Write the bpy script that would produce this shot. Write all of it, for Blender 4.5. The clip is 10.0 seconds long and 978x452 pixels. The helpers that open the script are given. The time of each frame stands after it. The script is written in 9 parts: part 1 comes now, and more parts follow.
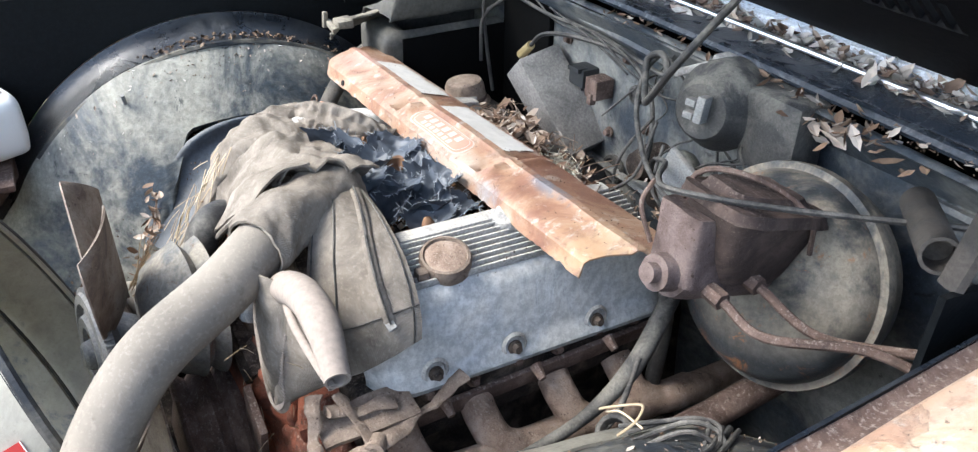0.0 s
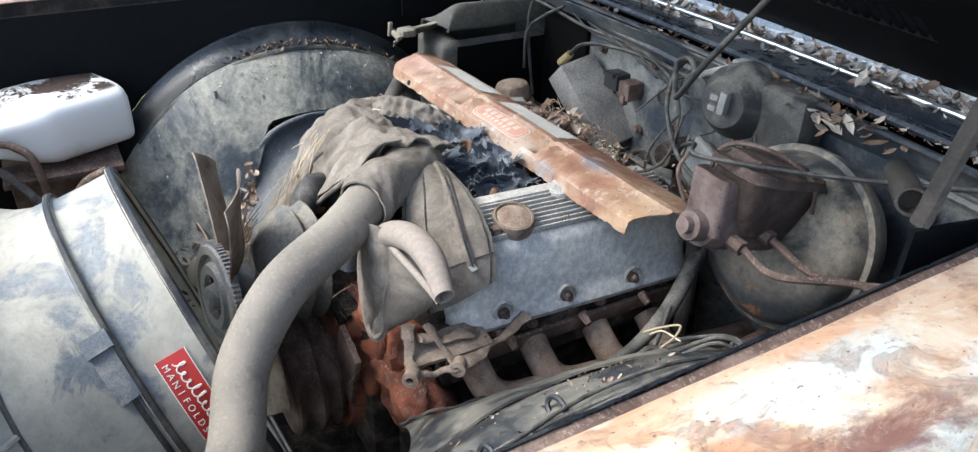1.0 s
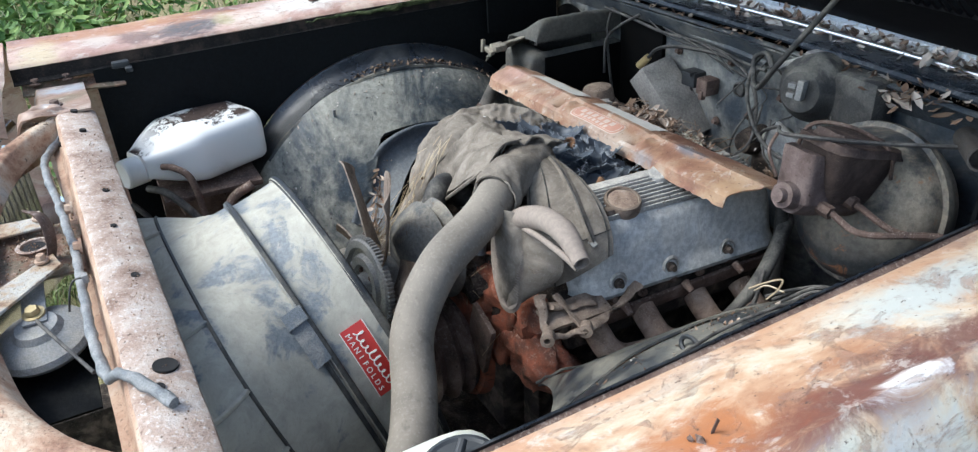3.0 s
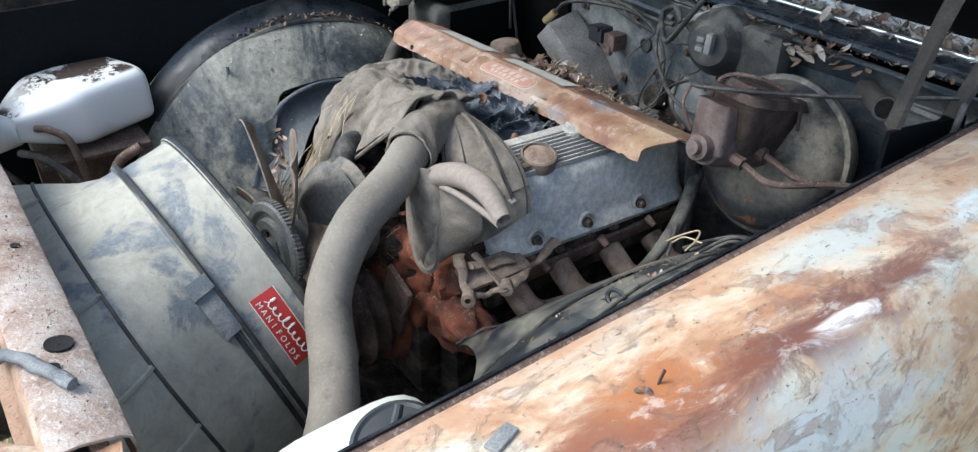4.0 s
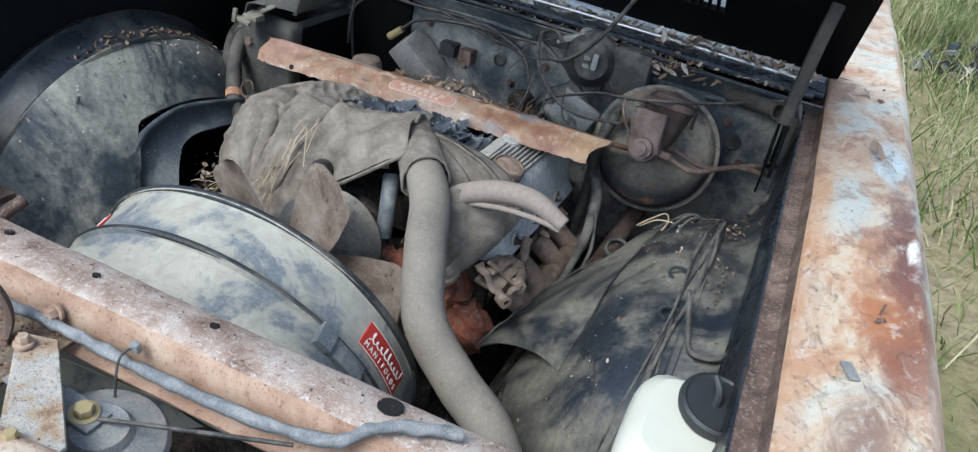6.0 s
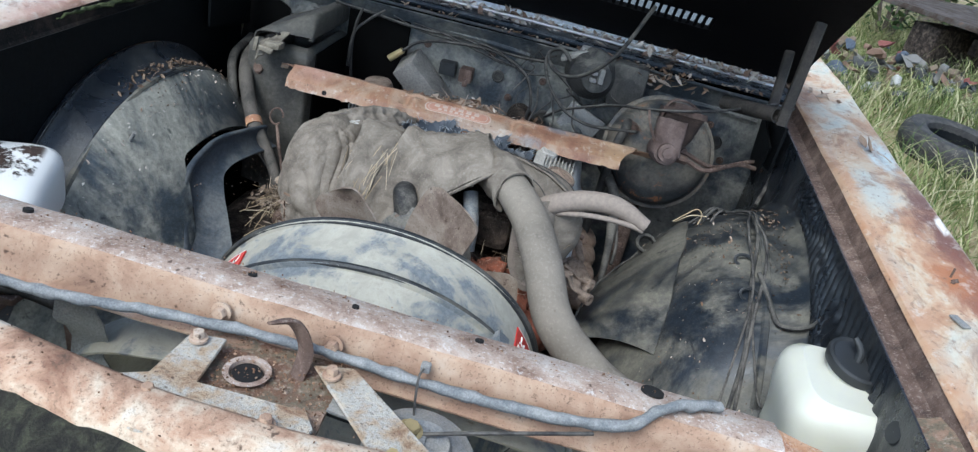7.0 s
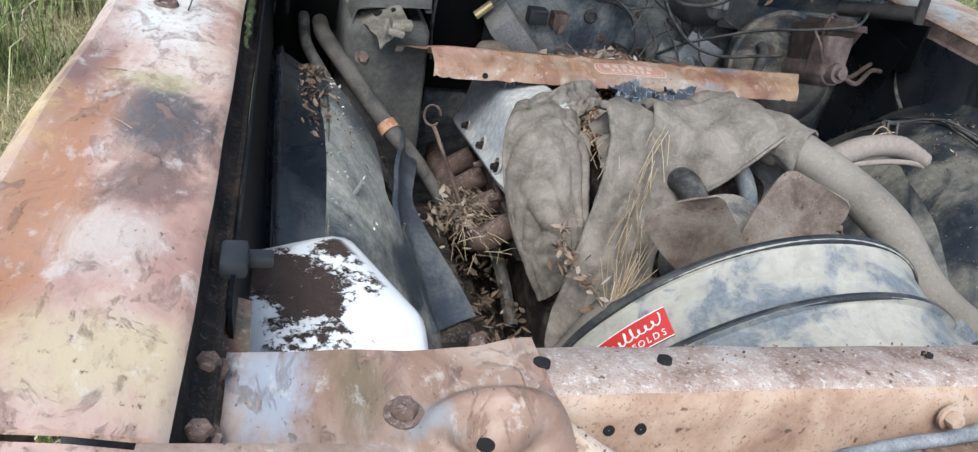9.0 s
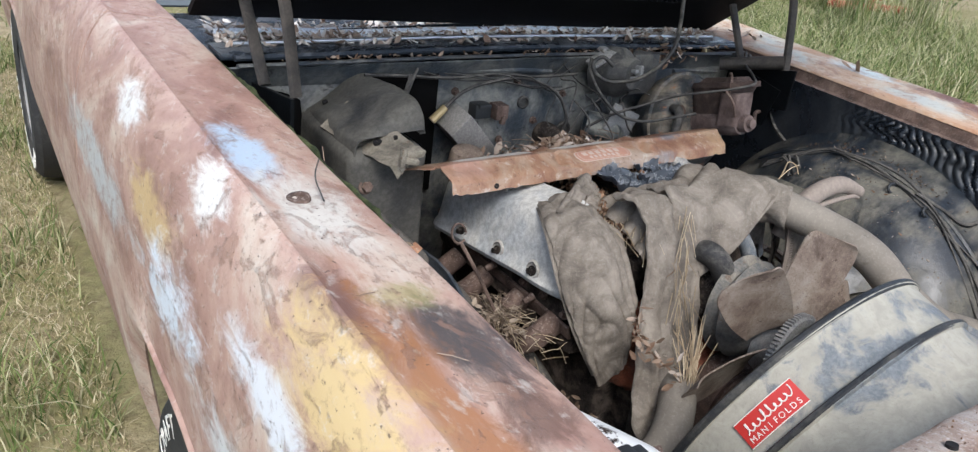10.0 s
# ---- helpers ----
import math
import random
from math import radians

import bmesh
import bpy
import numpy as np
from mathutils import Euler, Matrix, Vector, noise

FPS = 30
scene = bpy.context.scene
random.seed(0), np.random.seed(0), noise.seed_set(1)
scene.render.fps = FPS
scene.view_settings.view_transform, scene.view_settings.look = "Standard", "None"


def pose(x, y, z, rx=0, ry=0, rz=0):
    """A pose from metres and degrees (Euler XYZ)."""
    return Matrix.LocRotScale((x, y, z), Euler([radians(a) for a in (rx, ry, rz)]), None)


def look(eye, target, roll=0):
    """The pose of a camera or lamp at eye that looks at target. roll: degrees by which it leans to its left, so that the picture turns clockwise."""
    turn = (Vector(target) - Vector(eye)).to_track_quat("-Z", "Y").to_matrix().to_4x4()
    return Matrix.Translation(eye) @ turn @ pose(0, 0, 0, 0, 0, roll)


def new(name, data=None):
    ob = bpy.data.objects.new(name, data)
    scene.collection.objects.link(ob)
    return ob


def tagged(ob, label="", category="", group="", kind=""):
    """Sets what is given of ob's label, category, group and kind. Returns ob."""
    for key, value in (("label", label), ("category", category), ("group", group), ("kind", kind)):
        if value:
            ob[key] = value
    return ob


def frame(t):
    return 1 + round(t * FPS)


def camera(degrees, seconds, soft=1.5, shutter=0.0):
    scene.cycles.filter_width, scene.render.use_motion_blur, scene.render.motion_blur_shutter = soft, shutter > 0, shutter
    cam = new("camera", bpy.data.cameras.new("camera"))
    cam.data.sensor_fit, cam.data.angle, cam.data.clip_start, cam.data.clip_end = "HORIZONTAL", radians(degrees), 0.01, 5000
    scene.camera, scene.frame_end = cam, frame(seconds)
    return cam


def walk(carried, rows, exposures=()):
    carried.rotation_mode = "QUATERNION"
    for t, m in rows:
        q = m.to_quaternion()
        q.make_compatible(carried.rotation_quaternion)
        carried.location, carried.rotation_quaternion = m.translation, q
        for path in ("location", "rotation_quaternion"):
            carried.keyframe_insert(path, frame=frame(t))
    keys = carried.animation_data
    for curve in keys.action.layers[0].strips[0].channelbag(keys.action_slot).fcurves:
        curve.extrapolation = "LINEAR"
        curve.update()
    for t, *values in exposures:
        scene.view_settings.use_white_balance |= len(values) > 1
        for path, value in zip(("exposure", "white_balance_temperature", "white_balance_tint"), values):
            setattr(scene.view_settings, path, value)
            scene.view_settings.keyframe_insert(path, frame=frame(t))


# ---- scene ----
cam = camera(64.1, 10.0, 1.25)
PATH = [
    (0, (0.864, 0.429, 1.311), (-0.602, 1.283, 0.253), 0.81),
    (0.5, (0.907, 0.326, 1.317), (-0.412, 1.301, 0.171), 4.21),
    (1, (1.003, 0.252, 1.344), (-0.491, 1.123, 0.339), 1.91),
    (1.5, (1.084, 0.186, 1.356), (-0.515, 0.915, 0.402), -3.36),
    (2, (1.070, 0.117, 1.361), (-0.521, 0.828, 0.380), -1.34),
    (2.5, (1.067, 0.065, 1.393), (-0.515, 0.808, 0.420), -2.86),
    (3, (1.098, 0.070, 1.393), (-0.465, 0.849, 0.418), -2.98),
    (3.2, (1.102, 0.079, 1.374), (-0.383, 0.936, 0.345), -3.35),
    (4.5, (0.999, -0.026, 1.369), (-0.319, 1.080, 0.349), 2.95),
    (5, (0.899, -0.205, 1.402), (-0.173, 1.164, 0.414), 5.50),
    (5.2, (0.826, -0.249, 1.378), (-0.141, 1.151, 0.327), 5.98),
    (6.3, (0.489, -0.548, 1.426), (0.052, 1.152, 0.467), 11.55),
    (6.5, (0.420, -0.614, 1.441), (0.016, 1.095, 0.485), 11.19),
    (7, (0.192, -0.664, 1.388), (0.064, 1.115, 0.483), 13.30),
    (7.5, (0.030, -0.631, 1.402), (-0.010, 1.094, 0.390), 8.94),
    (8, (-0.302, -0.567, 1.340), (0.187, 1.149, 0.435), 20.00),
    (8.5, (-0.493, -0.525, 1.360), (-0.119, 1.238, 0.494), 12.22),
    (9, (-0.636, -0.383, 1.266), (-0.120, 1.271, 0.266), 10.61),
    (9.5, (-0.784, -0.273, 1.281), (-0.144, 1.329, 0.268), 6.94),
    (10, (-1.055, -0.193, 1.341), (0.003, 1.276, 0.491), 7.53),
]
walk(cam, [(t, look(eye, target, roll)) for t, eye, target, roll in PATH], [(0, 2.42, 6300, 8), (0.5, 2.12, 6275, 7.5), (1, 1.95, 6250, 7), (2.5, 1.62, 6050, 5), (5, 1.45, 6050, 5), (6.5, 1.12, 5800, 4), (7.5, 1.12, 5800, 4), (8.5, 1.32, 5850, 5), (10, 1.16, 6300, 10)])

# ---- world and light ----
world = bpy.data.worlds.new("world")
scene.world = world
world.use_nodes = True
wn = world.node_tree
bgn = wn.nodes["Background"]
sky = wn.nodes.new("ShaderNodeTexSky")
sky.sky_type = "NISHITA"
sky.sun_disc = False
sky.sun_elevation = radians(48)
sky.sun_rotation = radians(200)
sky.air_density, sky.dust_density, sky.ozone_density = 1.0, 1.6, 1.5
hazy = wn.nodes.new("ShaderNodeHueSaturation")
hazy.inputs["Saturation"].default_value = 0.75
wn.links.new(sky.outputs[0], hazy.inputs["Color"])
wn.links.new(hazy.outputs[0], bgn.inputs[0])
bgn.inputs[1].default_value = 0.142
sun = new("sun", bpy.data.lights.new("sun", "SUN"))
sun.data.energy, sun.data.angle, sun.data.color = 1.4, radians(28), (1.0, 0.96, 0.9)
sun.matrix_world = look((0, 0, 0), (0.30, 0.62, -0.85))

# ---- geometry helpers: every shape is a pair (vertices, faces) ----


def join(*shapes):
    vs, fs = [], []
    for v, f in shapes:
        n = len(vs)
        vs += [tuple(p) for p in v]
        fs += [tuple(i + n for i in q) for q in f]
    return vs, fs


def moved(shape, m):
    return [tuple(m @ Vector(p)) for p in shape[0]], shape[1]


def flip(shape):
    return shape[0], [tuple(reversed(q)) for q in shape[1]]


def cbox(c, s, ch=0.004, m=None):
    """A box of size s round c with chamfered edges."""
    hx, hy, hz = s[0] / 2, s[1] / 2, s[2] / 2
    ch = min(ch, hx * 0.9, hy * 0.9, hz * 0.9)
    bm = bmesh.new()
    bmesh.ops.create_cube(bm, size=1)
    bmesh.ops.scale(bm, vec=s, verts=bm.verts)
    bmesh.ops.bevel(bm, geom=bm.edges[:], offset=ch, segments=2, affect="EDGES", profile=0.6)
    bm.verts.index_update()
    vs = [tuple(v.co) for v in bm.verts]
    fs = [tuple(v.index for v in q.verts) for q in bm.faces]
    bm.free()
    m = Matrix.Translation(c) @ (m or Matrix())
    return moved((vs, fs), m)


def spline(pts, n=8):
    """Points of a smooth curve through pts."""
    p = [Vector(q) for q in pts]
    if len(p) == 2:
        return [p[0].lerp(p[1], i / n) for i in range(n + 1)]
    p = [p[0] * 2 - p[1]] + p + [p[-1] * 2 - p[-2]]
    out = []
    for i in range(1, len(p) - 2):
        a, b, c, d = p[i - 1:i + 3]
        for k in range(n):
            u = k / n
            out.append(0.5 * (2 * b + (c - a) * u + (2 * a - 5 * b + 4 * c - d) * u * u + (3 * b - a - 3 * c + d) * u ** 3))
    out.append(p[-2])
    return out


def tube(pts, r, seg=10, n=8, hollow=0.0, squash=1.0, raw=False):
    """A pipe along pts; r is one radius or one for each of pts."""
    line = [Vector(q) for q in pts] if raw else spline(pts, n)
    k = len(line)
    rs = [r] * k if not isinstance(r, (list, tuple)) else [float(np.interp(i / (k - 1), np.linspace(0, 1, len(r)), r)) for i in range(k)]
    vs, fs = [], []
    up = Vector((0.03, 0.05, 1)).normalized()
    for i, p in enumerate(line):
        d = (line[min(i + 1, k - 1)] - line[max(i - 1, 0)]).normalized()
        a = d.cross(up)
        if a.length < 1e-4:
            a = d.orthogonal()
        a.normalize()
        b = a.cross(d).normalized()
        up = b
        for j in range(seg):
            w = 2 * math.pi * j / seg
            vs.append(tuple(p + a * (math.cos(w) * rs[i]) + b * (math.sin(w) * rs[i] * squash)))
    for i in range(k - 1):
        for j in range(seg):
            j2 = (j + 1) % seg
            fs.append((i * seg + j, i * seg + j2, (i + 1) * seg + j2, (i + 1) * seg + j))
    for end, ring in ((0, list(range(seg))), (1, list(range((k - 1) * seg, k * seg)))):
        c = line[-1] if end else line[0]
        d = (line[-2] - line[-1]) if end else (line[1] - line[0])
        if hollow:
            m0 = len(vs)
            for q in ring:
                vs.append(tuple(c + (Vector(vs[q]) - c) * hollow))
            for q in ring:
                vs.append(tuple(c + (Vector(vs[q]) - c) * hollow + d.normalized() * rs[0] * 1.6))
            for j in range(seg):
                j2 = (j + 1) % seg
                f1 = (ring[j], ring[j2], m0 + j2, m0 + j)
                f2 = (m0 + j, m0 + j2, m0 + seg + j2, m0 + seg + j)
                fs += [f1, f2] if end else [f1[::-1], f2[::-1]]
            cap = tuple(m0 + seg + j for j in range(seg))
            fs.append(cap if end else cap[::-1])
        else:
            fs.append(tuple(ring) if end else tuple(ring[::-1]))
    return vs, fs


def turned(profile, m, seg=28, arc=360.0, close=False):
    """A turned shape: profile of (radius, height) about the z axis of m."""
    vs, fs = [], []
    k = len(profile)
    whole = arc >= 359.9
    cols = seg if whole else seg + 1
    for j in range(cols):
        w = radians(arc) * j / seg
        for r, h in profile:
            vs.append(tuple(m @ Vector((r * math.cos(w), r * math.sin(w), h))))
    for j in range(seg):
        j2 = (j + 1) % cols
        for i in range(k - 1 + (1 if close else 0)):
            i2 = (i + 1) % k
            fs.append((j * k + i, j2 * k + i, j2 * k + i2, j * k + i2))
    return vs, fs


def sheet(fn, nu, nv):
    """A surface fn(u, v) with u and v from 0 to 1."""
    vs = [tuple(fn(i / nu, j / nv)) for i in range(nu + 1) for j in range(nv + 1)]
    fs = [(i * (nv + 1) + j, (i + 1) * (nv + 1) + j, (i + 1) * (nv + 1) + j + 1, i * (nv + 1) + j + 1) for i in range(nu) for j in range(nv)]
    return vs, fs


def slab(poly, h, m=None, ch=0.0):
    """A flat plate with the outline poly (x, y), h thick downwards from z = 0 of m."""
    bm = bmesh.new()
    f = bm.faces.new([bm.verts.new((x, y, 0)) for x, y in poly])
    if f.normal.z < 0:
        f.normal_flip()
    r = bmesh.ops.extrude_face_region(bm, geom=[f])
    bmesh.ops.translate(bm, vec=(0, 0, -h), verts=[e for e in r["geom"] if isinstance(e, bmesh.types.BMVert)])
    bmesh.ops.recalc_face_normals(bm, faces=bm.faces)
    if ch:
        bmesh.ops.bevel(bm, geom=bm.edges[:], offset=ch, segments=1, affect="EDGES")
    bm.verts.index_update()
    vs = [tuple(v.co) for v in bm.verts]
    fs = [tuple(v.index for v in q.verts) for q in bm.faces]
    bm.free()
    return moved((vs, fs), m) if m else (vs, fs)


def thicken(shape, t):
    """Gives a sheet the thickness t, against its normals."""
    vs, fs = shape
    nv = [Vector((0, 0, 0)) for _ in vs]
    edges = {}
    for q in fs:
        p = [Vector(vs[i]) for i in q]
        nq = (p[2] - p[0]).cross(p[-1] - p[1])
        for i in q:
            nv[i] += nq
        for a, b in zip(q, q[1:] + q[:1]):
            edges[(a, b)] = True
    n = len(vs)
    out = list(vs) + [tuple(Vector(v) - (m.normalized() * t if m.length > 1e-12 else m)) for v, m in zip(vs, nv)]
    faces = list(fs) + [tuple(i + n for i in reversed(q)) for q in fs]
    for a, b in edges:
        if (b, a) not in edges:
            faces.append((b, a, a + n, b + n))
    return out, faces


def frame_of(p, z, x=(1, 0, 0)):
    """The pose at p whose z axis points along z."""
    z = Vector(z).normalized()
    y = z.cross(Vector(x)).normalized()
    x = y.cross(z)
    return Matrix.Translation(p) @ Matrix((x, y, z)).transposed().to_4x4()


def wob(p, s, a, seed=0.0):
    """p pushed about by smooth noise of size 1/s and height a."""
    q = Vector(p)
    return q + noise.noise_vector(q * s + Vector((seed, seed * 1.7, seed * 0.3))) * a


def roughened(shape, s, a, seed=0.0):
    return [tuple(wob(p, s, a, seed)) for p in shape[0]], shape[1]


def mesh_of(name, shape, material, sharp=35, smooth=True, base=(0, 0, 0)):
    me = bpy.data.meshes.new(name)
    bx, by, bz = base
    me.from_pydata([(x - bx, y - by, z - bz) for x, y, z in shape[0]], [], shape[1])
    me.validate()
    if smooth:
        me.shade_smooth()
        me.set_sharp_from_angle(angle=radians(sharp))
    me.materials.append(material)
    me.update()
    return me


def part(name, shape, material, parent, label="", sharp=35, smooth=True):
    """Links a shape in world coordinates as one mesh under a thing or a part."""
    ob = new(name, mesh_of(name, shape, material, sharp, smooth))
    ob.parent = parent
    if parent.type == "EMPTY":
        ob.location = -parent.location
    return tagged(ob, label)


def thing(name, base, label, category, group="", kind=""):
    ob = new(name)
    ob.location = base
    ob.empty_display_size = 0.05
    return tagged(ob, label, category, group, kind)


def single(name, shape, material, base, label, category, group="", kind="", sharp=35, smooth=True):
    """A thing that is one mesh, with its origin at base."""
    ob = new(name, mesh_of(name, shape, material, sharp, smooth, base))
    ob.location = base
    return tagged(ob, label, category, group, kind)


# ---- materials ----


class Mat:
    """A small builder of node materials."""

    def __init__(self, name):
        self.m = bpy.data.materials.new(name)
        self.m.use_nodes = True
        self.t = self.m.node_tree
        self.b = self.t.nodes["Principled BSDF"]
        self.co = self.t.nodes.new("ShaderNodeTexCoord").outputs["Object"]
        self.geo = self.t.nodes.new("ShaderNodeNewGeometry")

    def put(self, socket, value):
        if hasattr(value, "is_output"):
            self.t.links.new(value, socket)
        elif isinstance(value, tuple) and len(value) == 3 and socket.type == "RGBA":
            socket.default_value = (*value, 1)
        else:
            socket.default_value = value

    def stretch(self, s):
        n = self.t.nodes.new("ShaderNodeMapping")
        n.inputs["Scale"].default_value = s
        self.t.links.new(self.co, n.inputs[0])
        return n.outputs[0]

    def noise(self, scale, detail=5.0, rough=0.6, warp=0.0, co=None):
        n = self.t.nodes.new("ShaderNodeTexNoise")
        self.t.links.new(co or self.co, n.inputs["Vector"])
        for k, v in (("Scale", scale), ("Detail", detail), ("Roughness", rough), ("Distortion", warp)):
            n.inputs[k].default_value = v
        return n.outputs[0]

    def cells(self, scale, out="Distance", co=None, kind="F1"):
        n = self.t.nodes.new("ShaderNodeTexVoronoi")
        n.feature = kind
        self.t.links.new(co or self.co, n.inputs["Vector"])
        n.inputs["Scale"].default_value = scale
        return n.outputs[out]

    def band(self, v, lo, hi):
        """0 under lo, 1 over hi, smooth between."""
        n = self.t.nodes.new("ShaderNodeMapRange")
        n.interpolation_type = "SMOOTHSTEP"
        self.put(n.inputs["Value"], v)
        n.inputs["From Min"].default_value, n.inputs["From Max"].default_value = lo, hi
        return n.outputs[0]

    def calc(self, op, a, b=0.0):
        n = self.t.nodes.new("ShaderNodeMath")
        n.operation = op
        self.put(n.inputs[0], a)
        self.put(n.inputs[1], b)
        return n.outputs[0]

    def mix(self, f, a, b):
        n = self.t.nodes.new("ShaderNodeMix")
        n.data_type = "RGBA"
        self.put(n.inputs[0], f)
        self.put(n.inputs[6], a)
        self.put(n.inputs[7], b)
        return n.outputs[2]

    def ramp(self, v, stops):
        n = self.t.nodes.new("ShaderNodeValToRGB")
        e = n.color_ramp.elements
        while len(e) < len(stops):
            e.new(0.5)
        for q, (p, c) in zip(e, stops):
            q.position, q.color = p, (*c, 1)
        self.put(n.inputs[0], v)
        return n.outputs[0]

    def upward(self, lo=0.3, hi=0.9):
        n = self.t.nodes.new("ShaderNodeSeparateXYZ")
        self.t.links.new(self.geo.outputs["Normal"], n.inputs[0])
        return self.band(n.outputs["Z"], lo, hi)

    def axis(self, a):
        n = self.t.nodes.new("ShaderNodeSeparateXYZ")
        self.t.links.new(self.co, n.inputs[0])
        return n.outputs[a]

    def done(self, colour, rough=0.6, metal=0.0, height=None, depth=0.002, spec=0.5, **more):
        self.put(self.b.inputs["Base Color"], colour)
        self.put(self.b.inputs["Roughness"], rough)
        self.put(self.b.inputs["Metallic"], metal)
        self.put(self.b.inputs["Specular IOR Level"], spec)
        for k, v in more.items():
            self.put(self.b.inputs[k.replace("_", " ")], v)
        if height is not None:
            n = self.t.nodes.new("ShaderNodeBump")
            n.inputs["Strength"].default_value = 1.0
            n.inputs["Distance"].default_value = depth
            self.t.links.new(height, n.inputs["Height"])
            self.t.links.new(n.outputs[0], self.b.inputs["Normal"])
        return self.m


def body_paint(name, seed, base, stains, grain=5.5):
    """Old car paint: worn primer, rust blooms and stains, each with its own place, size and colour."""
    k = Mat(name)
    shift = k.t.nodes.new("ShaderNodeMapping")
    shift.inputs["Location"].default_value = (seed, seed * 0.37, seed * 0.71)
    shift.inputs["Scale"].default_value = (1.0, 0.62, 1.0)
    k.t.links.new(k.co, shift.inputs[0])
    co = shift.outputs[0]
    big = k.noise(grain, 9, 0.66, 0.9, co)
    mid = k.noise(24, 10, 0.72, 0.6, co)
    fine = k.noise(95, 6, 0.70, 0, co)
    edge = k.calc("ADD", k.calc("MULTIPLY", k.noise(17, 11, 0.74, 0.9, k.stretch((1.4, 0.6, 1.4))), 3.0), -1.5)
    c = k.ramp(big, base)
    for (x, y, z), (rx, ry, rz), colour, amount in stains:
        n = k.t.nodes.new("ShaderNodeMapping")
        n.inputs["Location"].default_value = (-x / rx, -y / ry, -z / rz)
        n.inputs["Scale"].default_value = (1 / rx, 1 / ry, 1 / rz)
        k.t.links.new(k.co, n.inputs[0])
        d = k.t.nodes.new("ShaderNodeVectorMath")
        d.operation = "LENGTH"
        k.t.links.new(n.outputs[0], d.inputs[0])
        q = k.calc("ADD", d.outputs["Value"], edge)
        c = k.mix(k.calc("MULTIPLY", k.calc("SUBTRACT", 1.0, k.band(q, 0.35, 1.20)), amount), c, colour)
    rust = k.calc("MULTIPLY", k.band(mid, 0.53, 0.62), 0.55)
    c = k.mix(rust, c, (0.30, 0.175, 0.125))
    c = k.mix(k.calc("MULTIPLY", k.band(k.noise(50, 8, 0.72, 0.3, co), 0.55, 0.66), 0.45), c, (0.60, 0.57, 0.51))
    c = k.mix(k.calc("MULTIPLY", k.band(fine, 0.52, 0.68), 0.40), c, (0.22, 0.13, 0.09))
    c = k.mix(k.calc("MULTIPLY", k.band(k.noise(190, 3, 0.6, 0, co), 0.66, 0.72), 0.75), c, (0.07, 0.045, 0.035))
    rough = k.calc("ADD", k.calc("MULTIPLY", mid, 0.5), 0.24)
    return k.done(c, rough, 0.0, k.calc("ADD", fine, k.calc("MULTIPLY", rust, 1.5)), 0.0009, spec=0.5)


def rusty(name, stops, speck=(0.62, 0.55, 0.47), amount=0.5, scale=14, depth=0.0010):
    """Scaly rusted steel, with pale dust and dark pits."""
    k = Mat(name)
    n = k.noise(scale, 7, 0.65, 0.3)
    f = k.noise(scale * 9, 4, 0.7)
    c = k.ramp(n, stops)
    c = k.mix(k.calc("MULTIPLY", k.calc("MULTIPLY", k.band(f, 0.52, 0.68), k.upward(0.0, 0.8)), amount), c, speck)
    c = k.mix(k.calc("MULTIPLY", k.band(k.noise(scale * 5, 3, 0.6), 0.64, 0.72), 0.8), c, (0.05, 0.03, 0.022))
    g = k.noise(scale * 22, 3, 0.7)
    c = k.mix(k.calc("MULTIPLY", k.band(g, 0.56, 0.66), 0.45), c, (0.06, 0.040, 0.032))
    c = k.mix(k.calc("MULTIPLY", k.band(k.noise(scale * 19, 3, 0.7), 0.60, 0.70), 0.35), c, speck)
    return k.done(c, 0.85, 0.0, k.calc("ADD", k.calc("ADD", f, n), k.calc("MULTIPLY", g, 0.5)), depth, spec=0.25)


